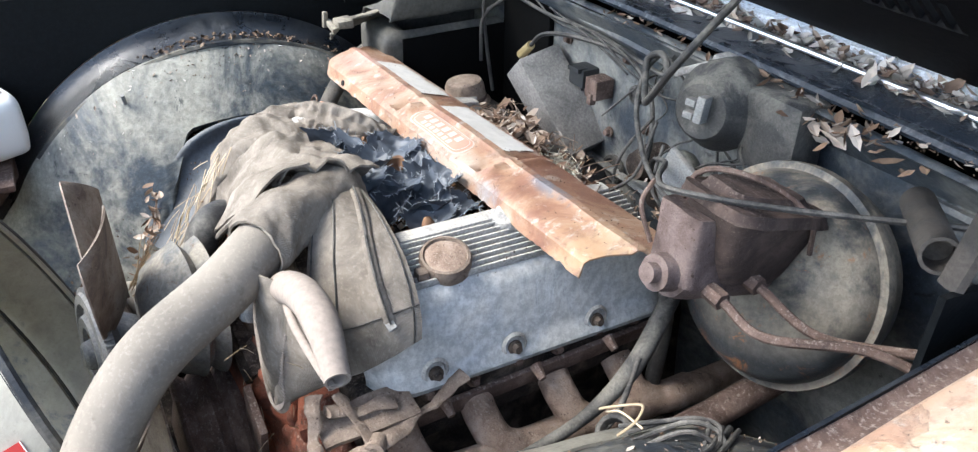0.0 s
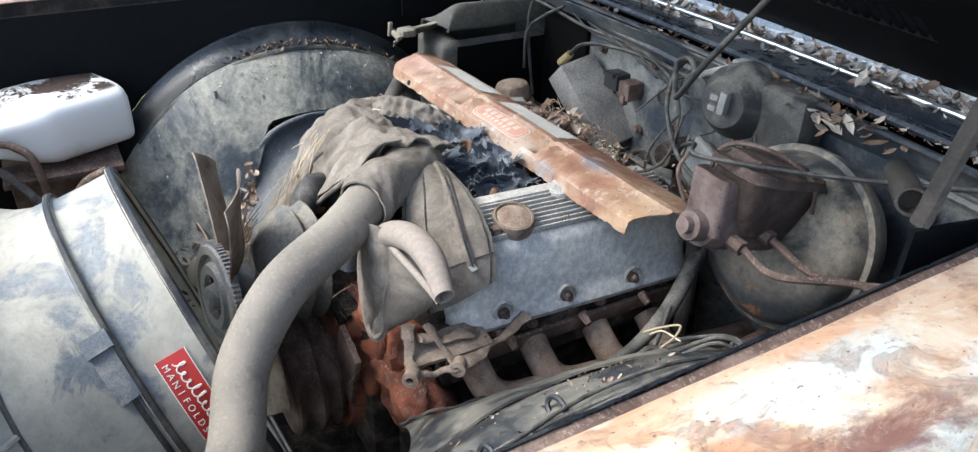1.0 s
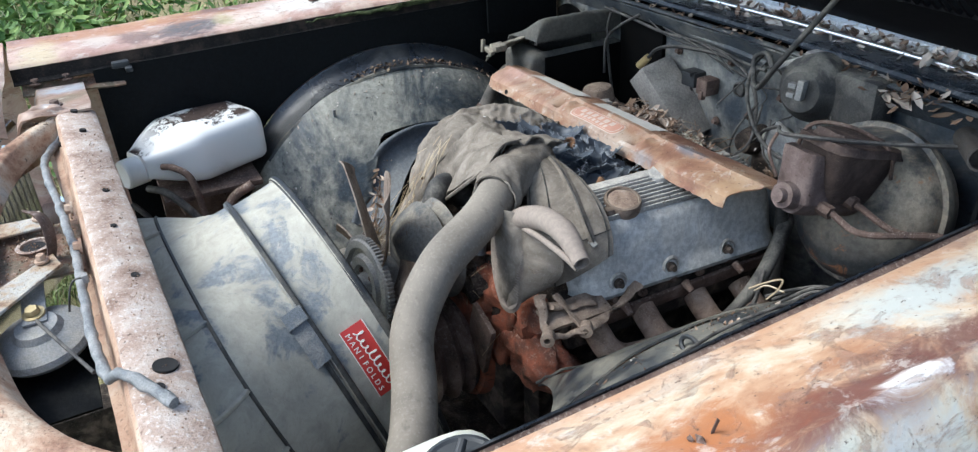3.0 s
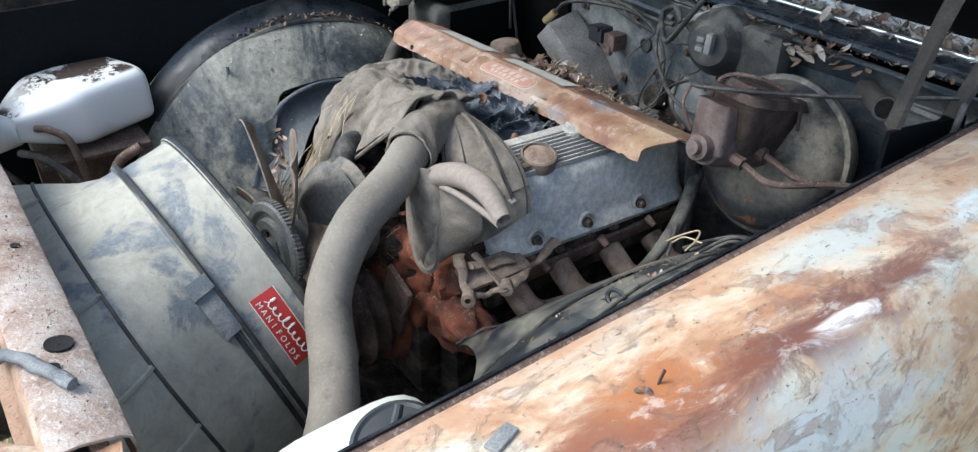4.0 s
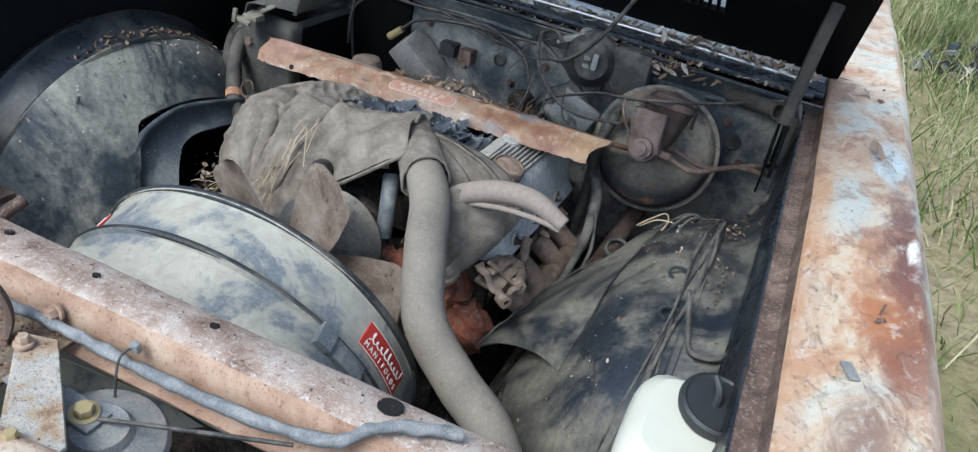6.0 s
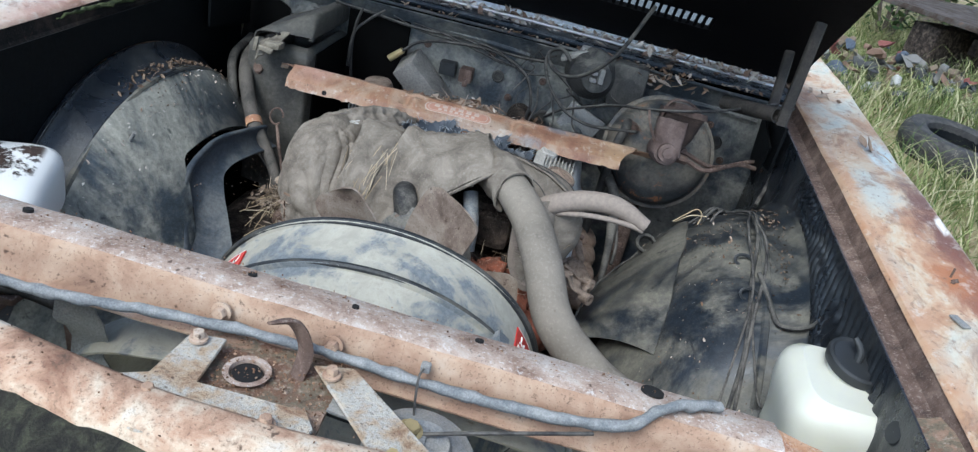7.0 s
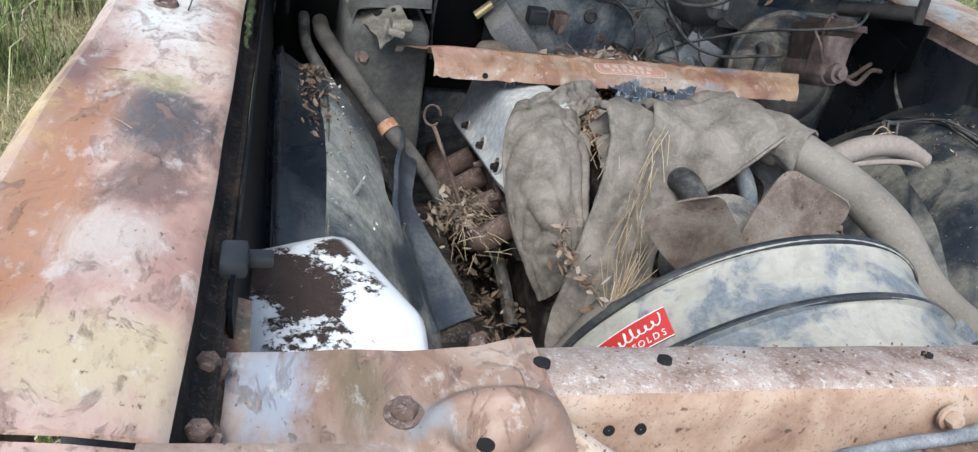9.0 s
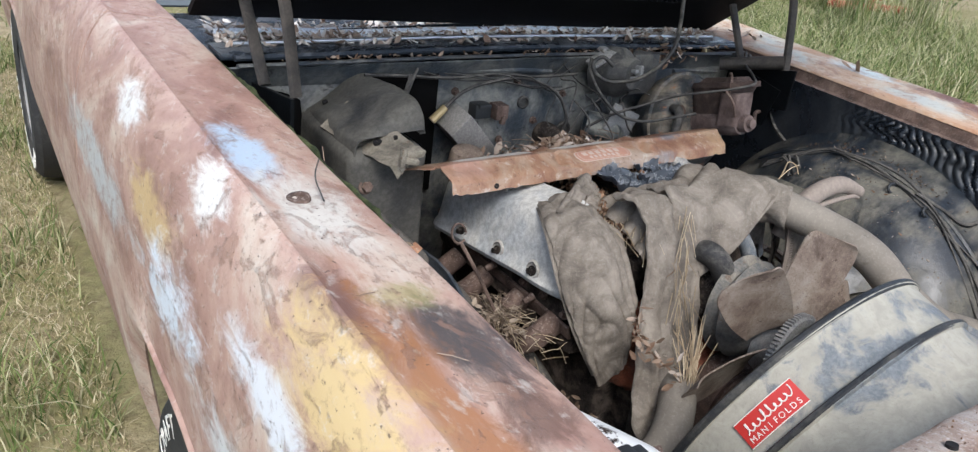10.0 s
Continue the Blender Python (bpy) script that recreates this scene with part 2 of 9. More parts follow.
def dusty(name, base, dust, amount=0.7, scale=9, lo=0.38, hi=0.62, rough=0.5, up=(-0.2, 0.7), depth=0.0006, marks=None, streak=None, spec=0.35, detail=10):
    """A plain surface under a patchy coat of dust that settled on what faces up."""
    k = Mat(name)
    co = k.stretch(streak) if streak else None
    n = k.noise(scale, detail, 0.68 if detail > 5 else 0.5, 0.5, co)
    f = k.noise(scale * 14, 5, 0.75)
    a = k.calc("MULTIPLY", k.calc("MULTIPLY", k.band(n, lo, hi), k.upward(*up)), amount)
    c0 = k.mix(k.band(f, 0.35, 0.7), tuple(v * 0.75 for v in base), tuple(v * 1.3 for v in base))
    d0 = k.mix(k.band(f, 0.30, 0.70), tuple(v * 0.74 for v in dust), tuple(v * 1.2 for v in dust))
    g = k.noise(scale * 55, 3, 0.7)
    d0 = k.mix(k.calc("MULTIPLY", k.band(g, 0.55, 0.68), 0.5), d0, tuple(v * 0.55 for v in dust))
    c0 = k.mix(k.calc("MULTIPLY", k.band(g, 0.58, 0.70), 0.35), c0, tuple(0.5 * v + 0.5 * w for v, w in zip(base, dust)))
    c = k.mix(a, c0, d0)
    if marks:
        c = k.mix(k.calc("MULTIPLY", k.band(k.noise(scale * 3.5, 9, 0.75, 0.8), 0.58, 0.66), 0.7), c, marks)
    r = k.calc("ADD", k.calc("MULTIPLY", a, 0.9 - rough), rough)
    return k.done(c, r, 0.0, k.calc("ADD", f, k.calc("MULTIPLY", a, 0.7)), depth, spec=spec)


def shroud_plastic():
    """Black plastic under a smooth coat of olive dust, rubbed through in soft blue-black smudges and thin scratches."""
    k = Mat("dusty black plastic shroud")
    big = k.noise(6.5, 5, 0.60, 0.8)
    mid = k.noise(26, 9, 0.72, 0.5)
    fine = k.noise(150, 5, 0.75)
    dust = k.mix(k.band(mid, 0.30, 0.70), (0.300, 0.286, 0.240), (0.425, 0.405, 0.342))
    dust = k.mix(k.calc("MULTIPLY", k.band(fine, 0.52, 0.70), 0.45), dust, (0.24, 0.225, 0.185))
    bare = k.mix(k.band(fine, 0.35, 0.70), (0.075, 0.095, 0.118), (0.17, 0.195, 0.22))
    where = k.calc("ADD", big, k.calc("MULTIPLY", k.calc("SUBTRACT", mid, 0.5), 0.50))
    rub = k.calc("MULTIPLY", k.band(where, 0.530, 0.645), 0.85)
    scratch = k.calc("MULTIPLY", k.band(k.noise(70, 6, 0.8, 0.4, k.stretch((1.0, 0.12, 1.0))), 0.66, 0.70), 0.5)
    c = k.mix(k.calc("MAXIMUM", rub, scratch), dust, bare)
    return k.done(c, k.calc("SUBTRACT", 0.72, k.calc("MULTIPLY", rub, 0.28)), 0.0, k.calc("ADD", fine, k.calc("MULTIPLY", rub, -1.2)), 0.0006, spec=0.4)


RUST_ORANGE = rusty("orange rust", [(0.30, (0.15, 0.075, 0.055)), (0.43, (0.31, 0.155, 0.095)), (0.53, (0.42, 0.235, 0.135)), (0.62, (0.48, 0.32, 0.21)), (0.74, (0.36, 0.34, 0.33))], (0.62, 0.55, 0.48), 0.45, 12)
RUST_PALE = rusty("pale flaking rust", [(0.30, (0.16, 0.10, 0.075)), (0.42, (0.30, 0.215, 0.17)), (0.54, (0.41, 0.325, 0.27)), (0.68, (0.50, 0.45, 0.41))], (0.62, 0.59, 0.56), 0.6, 20, 0.0016)
LIP_M = rusty("near-black lip for the shaded gap", [(0.30, (0.005, 0.005, 0.005)), (0.5, (0.014, 0.012, 0.011)), (0.7, (0.060, 0.042, 0.032))], (0.12, 0.10, 0.085), 0.4, 18)
END_M = rusty("brown and olive stained steel", [(0.30, (0.06, 0.04, 0.03)), (0.42, (0.16, 0.09, 0.06)), (0.50, (0.14, 0.12, 0.085)), (0.57, (0.25, 0.16, 0.115)), (0.70, (0.33, 0.26, 0.19))], (0.42, 0.35, 0.29), 0.5, 17)
CASTING_M = rusty("dusty brown casting", [(0.30, (0.07, 0.05, 0.04)), (0.5, (0.21, 0.16, 0.125)), (0.7, (0.31, 0.245, 0.195))], (0.36, 0.30, 0.24), 0.6, 30, 0.0015)
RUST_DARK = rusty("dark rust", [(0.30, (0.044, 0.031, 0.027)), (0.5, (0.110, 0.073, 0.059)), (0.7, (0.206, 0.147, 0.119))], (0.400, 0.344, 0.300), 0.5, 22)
RUST_PITTED = rusty("pitted header rust", [(0.30, (0.161, 0.109, 0.081)), (0.5, (0.333, 0.241, 0.184)), (0.7, (0.460, 0.356, 0.282))], (0.506, 0.425, 0.356), 0.6, 34, 0.003)
IRON_GREASY = rusty("greasy cast iron", [(0.34, (0.007, 0.006, 0.006)), (0.5, (0.036, 0.028, 0.023)), (0.66, (0.132, 0.102, 0.082))], (0.240, 0.204, 0.174), 0.5, 26, 0.0015)
ENGINE_RED = rusty("faded orange engine paint", [(0.30, (0.062, 0.037, 0.030)), (0.45, (0.163, 0.062, 0.040)), (0.58, (0.312, 0.100, 0.057)), (0.70, (0.188, 0.119, 0.094))], (0.375, 0.275, 0.213), 0.6, 16)
HEADER_PAINT = rusty("header panel paint", [(0.28, (0.06, 0.045, 0.035)), (0.38, (0.22, 0.12, 0.08)), (0.48, (0.40, 0.26, 0.18)), (0.57, (0.52, 0.42, 0.32)), (0.70, (0.50, 0.48, 0.44))], (0.20, 0.13, 0.09), 0.5, 13, 0.0010)
BLACK_DUSTY = dusty("black steel with dust", (0.041, 0.053, 0.064), (0.365, 0.352, 0.296), 0.92, 6.5, 0.38, 0.60, 0.38, (-0.75, 0.35), 0.0012, marks=(0.023, 0.029, 0.034), streak=(0.862, 0.900, 0.690))
BLACK_DIRTY = dusty("dirty black steel", (0.016, 0.021, 0.028), (0.165, 0.153, 0.122), 0.86, 5.5, 0.40, 0.60, 0.28, (-0.35, 0.6), marks=(0.008, 0.010, 0.013), streak=(0.8, 1.2, 0.6), spec=0.45, detail=8)
LIP_BLUE = dusty("blue-black bare steel", (0.036, 0.046, 0.060), (0.17, 0.172, 0.165), 0.55, 11, 0.42, 0.66, 0.45, (-0.4, 0.8), 0.0006, spec=0.4)
APRON_M = dusty("glossy black apron paint", (0.009, 0.012, 0.017), (0.070, 0.072, 0.070), 0.55, 9, 0.44, 0.70, 0.27, (-0.6, 0.8), 0.0008, spec=0.6)
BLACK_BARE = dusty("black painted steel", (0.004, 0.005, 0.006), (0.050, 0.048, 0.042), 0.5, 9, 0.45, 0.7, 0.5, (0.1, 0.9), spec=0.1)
FIREWALL_M = dusty("dusty blue-black firewall", (0.040, 0.050, 0.062), (0.262, 0.255, 0.226), 0.85, 6.5, 0.40, 0.64, 0.42, (-1.3, -0.2), 0.0012, marks=(0.008, 0.008, 0.009))
SHROUD_M = shroud_plastic()
SHROUD_DARK = dusty("dark shroud edge plastic", (0.020, 0.023, 0.027), (0.16, 0.15, 0.125), 0.6, 9, 0.4, 0.65, 0.5, (-0.6, 0.6))
MOTOR_GREY = dusty("blue-grey metal elbow", (0.12, 0.135, 0.15), (0.30, 0.29, 0.265), 0.8, 30, 0.4, 0.65, 0.45, (-0.4, 0.7))
HOSE_BROWN = dusty("brown-grey perished rubber", (0.036, 0.034, 0.032), (0.125, 0.112, 0.097), 0.85, 26, 0.28, 0.62, 0.7, (-0.8, 0.6), 0.0006)
RUBBER_DARK = dusty("dark rubber", (0.019, 0.019, 0.020), (0.180, 0.168, 0.146), 0.8, 22, 0.34, 0.66, 0.6, (-0.6, 0.7))
WIRE_BLACK = dusty("black wire", (0.011, 0.011, 0.013), (0.161, 0.149, 0.132), 0.85, 30, 0.3, 0.65, 0.6, (-0.6, 0.7))
TAPE_GREY = dusty("grey cloth tape", (0.15, 0.16, 0.17), (0.33, 0.33, 0.32), 0.8, 34, 0.35, 0.65, 0.7, (-0.5, 0.7), 0.0012)
ALU = dusty("oxidised aluminium", (0.42, 0.44, 0.45), (0.57, 0.555, 0.51), 0.9, 6, 0.36, 0.56, 0.40, (-0.25, 0.45), 0.001)
ALU_DUSTY = dusty("dusty aluminium ribs", (0.276, 0.270, 0.259), (0.529, 0.500, 0.443), 0.9, 20, 0.3, 0.6, 0.6, (-0.4, 0.6), 0.001)
BOOSTER_M = dusty("dusty booster shell", (0.032, 0.036, 0.039), (0.304, 0.258, 0.196), 0.95, 7, 0.38, 0.56, 0.38, (-0.15, 0.55), marks=(0.290, 0.123, 0.051))
ZINC = dusty("dull zinc", (0.20, 0.205, 0.21), (0.33, 0.305, 0.26), 0.7, 30, 0.35, 0.65, 0.45, (-0.4, 0.7))
PAINT_L = body_paint("weathered fender paint", 3.1, [(0.30, (0.25, 0.14, 0.112)), (0.42, (0.37, 0.22, 0.175)), (0.52, (0.47, 0.315, 0.25)), (0.62, (0.56, 0.45, 0.365)), (0.74, (0.63, 0.57, 0.50))], [
    ((-0.735, 0.27, 0.97), (0.055, 0.085, 0.1), (0.065, 0.062, 0.064), 0.92),
        ((-0.785, 0.72, 0.97), (0.030, 0.120, 0.1), (0.46, 0.57, 0.68), 0.95),
    ((-0.765, 0.54, 0.97), (0.060, 0.110, 0.1), (0.62, 0.60, 0.54), 0.85),
    ((-0.752, 0.085, 0.97), (0.060, 0.045, 0.1), (0.53, 0.47, 0.40), 0.7),
    ((-0.812, 0.34, 0.97), (0.026, 0.120, 0.1), (0.15, 0.075, 0.06), 0.85),
    ((-0.792, 0.16, 0.97), (0.034, 0.260, 0.1), (0.36, 0.165, 0.075), 0.85),
    ((-0.730, 0.165, 0.97), (0.040, 0.050, 0.1), (0.12, 0.070, 0.055), 0.75),
    ((-0.750, 0.350, 0.97), (0.045, 0.025, 0.1), (0.34, 0.31, 0.12), 0.55),
    ((-0.720, -0.03, 0.96), (0.07, 0.05, 0.1), (0.50, 0.42, 0.25), 0.7),
    ((-0.850, 0.25, 0.94), (0.045, 0.170, 0.06), (0.62, 0.46, 0.22), 0.9),
    ((-0.875, 0.82, 0.86), (0.030, 0.140, 0.05), (0.58, 0.42, 0.20), 0.8),
    ((-0.866, 0.68, 0.80), (0.060, 0.150, 0.06), (0.68, 0.73, 0.78), 1.0),
    ((-0.845, 0.66, 0.955), (0.03, 0.075, 0.04), (0.72, 0.70, 0.66), 1.0),
    ((-0.855, 1.06, 0.93), (0.03, 0.09, 0.04), (0.72, 0.71, 0.68), 1.0),
    ((-0.869, 0.36, 0.88), (0.04, 0.150, 0.03), (0.68, 0.70, 0.72), 0.95),
    ((-0.890, 1.25, 0.78), (0.05, 0.320, 0.06), (0.52, 0.54, 0.53), 0.9),
    ((-0.897, 0.30, 0.76), (0.05, 0.25, 0.05), (0.66, 0.67, 0.66), 0.9),
])
PAINT_R = body_paint("rust-stained fender paint", 8.6, [(0.34, (0.34, 0.175, 0.10)), (0.44, (0.46, 0.29, 0.18)), (0.52, (0.54, 0.43, 0.31)), (0.59, (0.54, 0.51, 0.42)), (0.70, (0.42, 0.45, 0.41))], [
    ((0.690, 0.60, 0.95), (0.030, 1.50, 0.1), (0.44, 0.25, 0.15), 0.65),
    ((0.808, 0.58, 0.97), (0.028, 0.300, 0.1), (0.14, 0.060, 0.048), 0.95),
    ((0.800, 0.36, 0.97), (0.045, 0.140, 0.1), (0.22, 0.080, 0.045), 0.9),
    ((0.775, 0.41, 0.96), (0.040, 0.060, 0.1), (0.38, 0.15, 0.06), 0.85),
    # narrow white highlight on the crease, painted as a stain
    ((0.818, 0.585, 0.97), (0.010, 0.045, 0.1), (0.74, 0.70, 0.66), 1.0),
    ((0.800, 0.88, 0.97), (0.040, 0.110, 0.1), (0.55, 0.63, 0.64), 0.95),
    ((0.765, 0.18, 0.96), (0.045, 0.100, 0.1), (0.19, 0.115, 0.09), 0.8),
    ((0.740, 0.70, 0.96), (0.035, 0.100, 0.1), (0.46, 0.50, 0.47), 0.85),
    ((0.735, 0.02, 0.95), (0.040, 0.090, 0.1), (0.55, 0.53, 0.47), 0.6),
    ((0.856, 0.50, 0.90), (0.05, 0.200, 0.06), (0.48, 0.50, 0.50), 0.8),
    ((0.844, 0.20, 0.93), (0.04, 0.20, 0.06), (0.42, 0.27, 0.20), 0.8),
], 9.0)
PLATE_M = body_paint("rusted plate paint", 5.2, [(0.30, (0.17, 0.080, 0.052)), (0.41, (0.235, 0.118, 0.074)), (0.50, (0.315, 0.185, 0.115)), (0.60, (0.37, 0.265, 0.190)), (0.72, (0.40, 0.345, 0.295))], [
    ((0.175, 0.915, 0.84), (0.050, 0.016, 0.03), (0.13, 0.14, 0.16), 0.85),
    ((0.125, 0.852, 0.835), (0.030, 0.012, 0.03), (0.22, 0.23, 0.25), 0.7),
    ((0.02, 0.85, 0.835), (0.11, 0.030, 0.03), (0.42, 0.35, 0.29), 0.6),
    ((-0.34, 0.88, 0.84), (0.06, 0.05, 0.05), (0.40, 0.24, 0.19), 0.7),
    ((0.30, 0.88, 0.83), (0.06, 0.05, 0.05), (0.38, 0.25, 0.14), 0.6),
], 12.0)
CONCRETE = dusty("grey weathered block", (0.17, 0.16, 0.15), (0.33, 0.31, 0.28), 0.8, 16, 0.3, 0.65, 0.9, (-0.6, 0.5), 0.0015)


def plain(name, colour, rough=0.5, metal=0.0, var=0.15, scale=40, **more):
    k = Mat(name)
    n = k.noise(scale, 5, 0.6)
    c = k.mix(n, tuple(v * (1 - var) for v in colour), tuple(min(v * (1 + var), 1) for v in colour))
    return k.done(c, rough, metal, n, 0.0003, **more)


def jug_plastic():
    """White plastic with dark soil caked on its upper side."""
    k = Mat("soiled white plastic")
    f = k.noise(120, 4, 0.7)
    c = k.mix(k.band(k.noise(9, 4, 0.6), 0.5, 0.75), (0.78, 0.78, 0.76), (0.60, 0.59, 0.55))
    flat = k.upward(0.90, 0.985)
    patch = k.calc("ADD", k.noise(9, 3, 0.5, 0.2), k.calc("MULTIPLY", k.calc("SUBTRACT", k.noise(90, 5, 0.75), 0.5), 0.55))
    soil = k.calc("MULTIPLY", k.band(patch, 0.455, 0.50), flat)
    c = k.mix(soil, c, k.mix(f, (0.022, 0.014, 0.011), (0.075, 0.045, 0.034)))
    return k.done(c, k.calc("ADD", k.calc("MULTIPLY", soil, 0.5), 0.38), 0, k.calc("MULTIPLY", soil, f), 0.006)


def cloth():
    k = Mat("grey canvas rag")
    w = k.t.nodes.new("ShaderNodeTexWave")
    w.inputs["Scale"].default_value = 260
    w.inputs["Distortion"].default_value = 1.5
    k.t.links.new(k.co, w.inputs[0])
    n = k.noise(22, 9, 0.70, 0.6)
    f = k.noise(210, 3, 0.6)
    c = k.ramp(n, [(0.3, (0.108, 0.092, 0.077)), (0.48, (0.180, 0.156, 0.130)), (0.68, (0.282, 0.248, 0.209))])
    c = k.mix(k.calc("MULTIPLY", k.band(f, 0.5, 0.8), 0.40), c, (0.36, 0.33, 0.285))
    return k.done(c, 0.95, 0, k.calc("ADD", k.calc("MULTIPLY", w.outputs[0], 0.35), f), 0.0008, spec=0.1)


def rubber():
    """Old hose rubber under an even film of dust, with small scuffs."""
    k = Mat("dusty rubber hose")
    n = k.noise(9, 6, 0.62, 0.4)
    f = k.noise(230, 3, 0.6)
    c = k.ramp(n, [(0.35, (0.158, 0.140, 0.118)), (0.62, (0.232, 0.205, 0.171))])
    c = k.mix(k.calc("MULTIPLY", k.band(f, 0.48, 0.75), 0.35), c, (0.34, 0.305, 0.26))
    c = k.mix(k.calc("MULTIPLY", k.band(k.noise(42, 5, 0.65), 0.58, 0.70), 0.45), c, (0.10, 0.087, 0.074))
    return k.done(c, 0.8, 0, f, 0.0005, spec=0.2)


def leafy(name, stops, rough=0.75, glow=False):
    k = Mat(name)
    r = k.geo.outputs["Random Per Island"]
    c = k.ramp(r, stops)
    c = k.mix(k.calc("MULTIPLY", k.noise(60, 3, 0.6), 0.4), c, tuple(v * 0.5 for v in stops[0][1]))
    return k.done(c, rough, 0, spec=0.2)


JUG_M = jug_plastic()
RAG_M = cloth()
RUBBER = rubber()
STRAP_M = plain("frayed tan webbing", (0.235, 0.195, 0.165), 0.95, 0, 0.38, 150)
WASHER_M = plain("yellowed white plastic", (0.58, 0.575, 0.49), 0.42, 0, 0.10, 14, Subsurface_Weight=0.25, Subsurface_Radius=(0.02, 0.02, 0.012))
LID_BLACK = plain("black rubber lid", (0.022, 0.024, 0.026), 0.5, 0, 0.5, 60)
STICKER_RED = plain("red sticker", (0.50, 0.035, 0.028), 0.4, 0, 0.2, 30)
STICKER_WHITE = plain("white print", (0.74, 0.72, 0.66), 0.5, 0, 0.1, 60)
FADED_M = plain("faded pale print", (0.52, 0.42, 0.35), 0.7, 0, 0.25, 60)
STICKER_PINK = plain("faded red print", (0.44, 0.235, 0.17), 0.6, 0, 0.2, 60)
PAPER_M = plain("weathered paper label", (0.58, 0.56, 0.52), 0.85, 0, 0.3, 35)
CHROME_M = plain("dull chrome", (0.62, 0.65, 0.68), 0.22, 1.0, 0.15, 30)
COWL_M = dusty("glossy dark cowl paint", (0.030, 0.038, 0.050), (0.30, 0.30, 0.30), 0.5, 12, 0.45, 0.7, 0.22, (0.3, 1.0))
COWL_PALE = dusty("pale cowl panel", (0.70, 0.73, 0.76), (0.62, 0.61, 0.58), 0.8, 12, 0.4, 0.7, 0.4, (0.0, 1.0))
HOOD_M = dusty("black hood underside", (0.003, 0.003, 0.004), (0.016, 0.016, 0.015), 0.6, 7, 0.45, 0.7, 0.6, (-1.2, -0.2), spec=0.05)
BRASS_M = plain("dull brass", (0.42, 0.33, 0.17), 0.45, 0.4, 0.2, 30)
LITTER_M = leafy("dark brown litter", [(0.0, (0.045, 0.030, 0.020)), (0.5, (0.12, 0.080, 0.055)), (0.9, (0.22, 0.165, 0.12)), (1.0, (0.36, 0.30, 0.24))])
# bleached leaves, made paler still for daylight falling on the cowl
COWL_LEAF = leafy("bleached leaves with daylight in the colour", [(0.0, (0.16, 0.10, 0.07)), (0.3, (0.40, 0.32, 0.26)), (0.6, (0.60, 0.54, 0.48)), (1.0, (0.78, 0.75, 0.70))])
LEAF_M = leafy("dead brown leaves", [(0.0, (0.12, 0.07, 0.045)), (0.35, (0.24, 0.16, 0.11)), (0.7, (0.38, 0.29, 0.22)), (1.0, (0.56, 0.50, 0.44))])
STRAW_M = leafy("dry straw", [(0.0, (0.26, 0.19, 0.12)), (0.5, (0.44, 0.35, 0.23)), (1.0, (0.62, 0.53, 0.39))])
STRAW_NEST = leafy("dusty straw and leaf", [(0.0, (0.10, 0.070, 0.050)), (0.5, (0.24, 0.185, 0.14)), (1.0, (0.42, 0.35, 0.27))])
CRUMB_M = leafy("nutshell litter", [(0.0, (0.07, 0.04, 0.025)), (0.5, (0.22, 0.125, 0.075)), (0.85, (0.36, 0.22, 0.14)), (1.0, (0.60, 0.48, 0.36))])
TYRE_M = dusty("weathered tyre rubber", (0.025, 0.025, 0.026), (0.14, 0.13, 0.115), 0.6, 14, 0.4, 0.7, 0.7, (-0.8, 0.8))

# ---- the car's body ----
car = thing("car", (0, 1.6, 0), "rusted old coupe with its hood raised, standing on grass", "car")


def rim_z(s, y):
    """Height of a fender's inner edge."""
    return (0.927 + 0.035 * y) if s > 0 else (0.956 + 0.010 * y)


FLANGE = [(0.655, -0.032), (0.664, -0.035), (0.680, -0.030), (0.685, -0.014), (0.688, -0.007)]
FENDER = [(0.686, -0.006), (0.690, -0.001), (0.696, 0.001), (0.73, 0.008), (0.77, 0.013), (0.808, 0.017), (0.818, 0.021), (0.824, 0.018), (0.834, 0.008),
          (0.850, -0.018), (0.867, -0.055), (0.881, -0.10), (0.890, -0.15), (0.896, -0.21), (0.899, -0.28)]
WHEEL_Y, WHEEL_Z = 0.60, 0.335


def fender_shape(s, y0, y1, wheel, n=44, zoff=0.0, grow=0.0):
    low = 9

    def at(u, v):
        y = y0 + (y1 - y0) * u
        zi = rim_z(s, min(y, 1.5)) + zoff
        i = v * (len(FENDER) - 1 + low)
        k = int(min(i, len(FENDER) - 1))
        if i <= len(FENDER) - 1:
            x, dz = FENDER[k]
            x, z = x + grow, zi + dz
        else:
            q = (i - len(FENDER) + 1) / low
            x0, top = FENDER[-1][0], zi + FENDER[-1][1]
            floor = 0.30
            d = abs(y - wheel)
            if d < 0.40:
                floor = max(floor, WHEEL_Z + math.sqrt(0.40 ** 2 - d * d))
            floor = min(floor, top - 0.01)
            z = top + (floor - top) * q
            x = x0 + 0.006 * math.sin(q * 3.1) - 0.05 * q * q * min(1, (top - floor) / 0.35)
        p = Vector((s * x, y, z))
        dent = noise.noise(p * 4.0) * 0.003 + noise.noise(p * 11.0) * 0.0012
        return p + Vector((0, 0, dent if v > 0.05 and k < 9 else 0)) + Vector((s * dent, 0, 0))

    g = sheet(at, n, len(FENDER) - 1 + low)
    return g if s < 0 else flip(g)


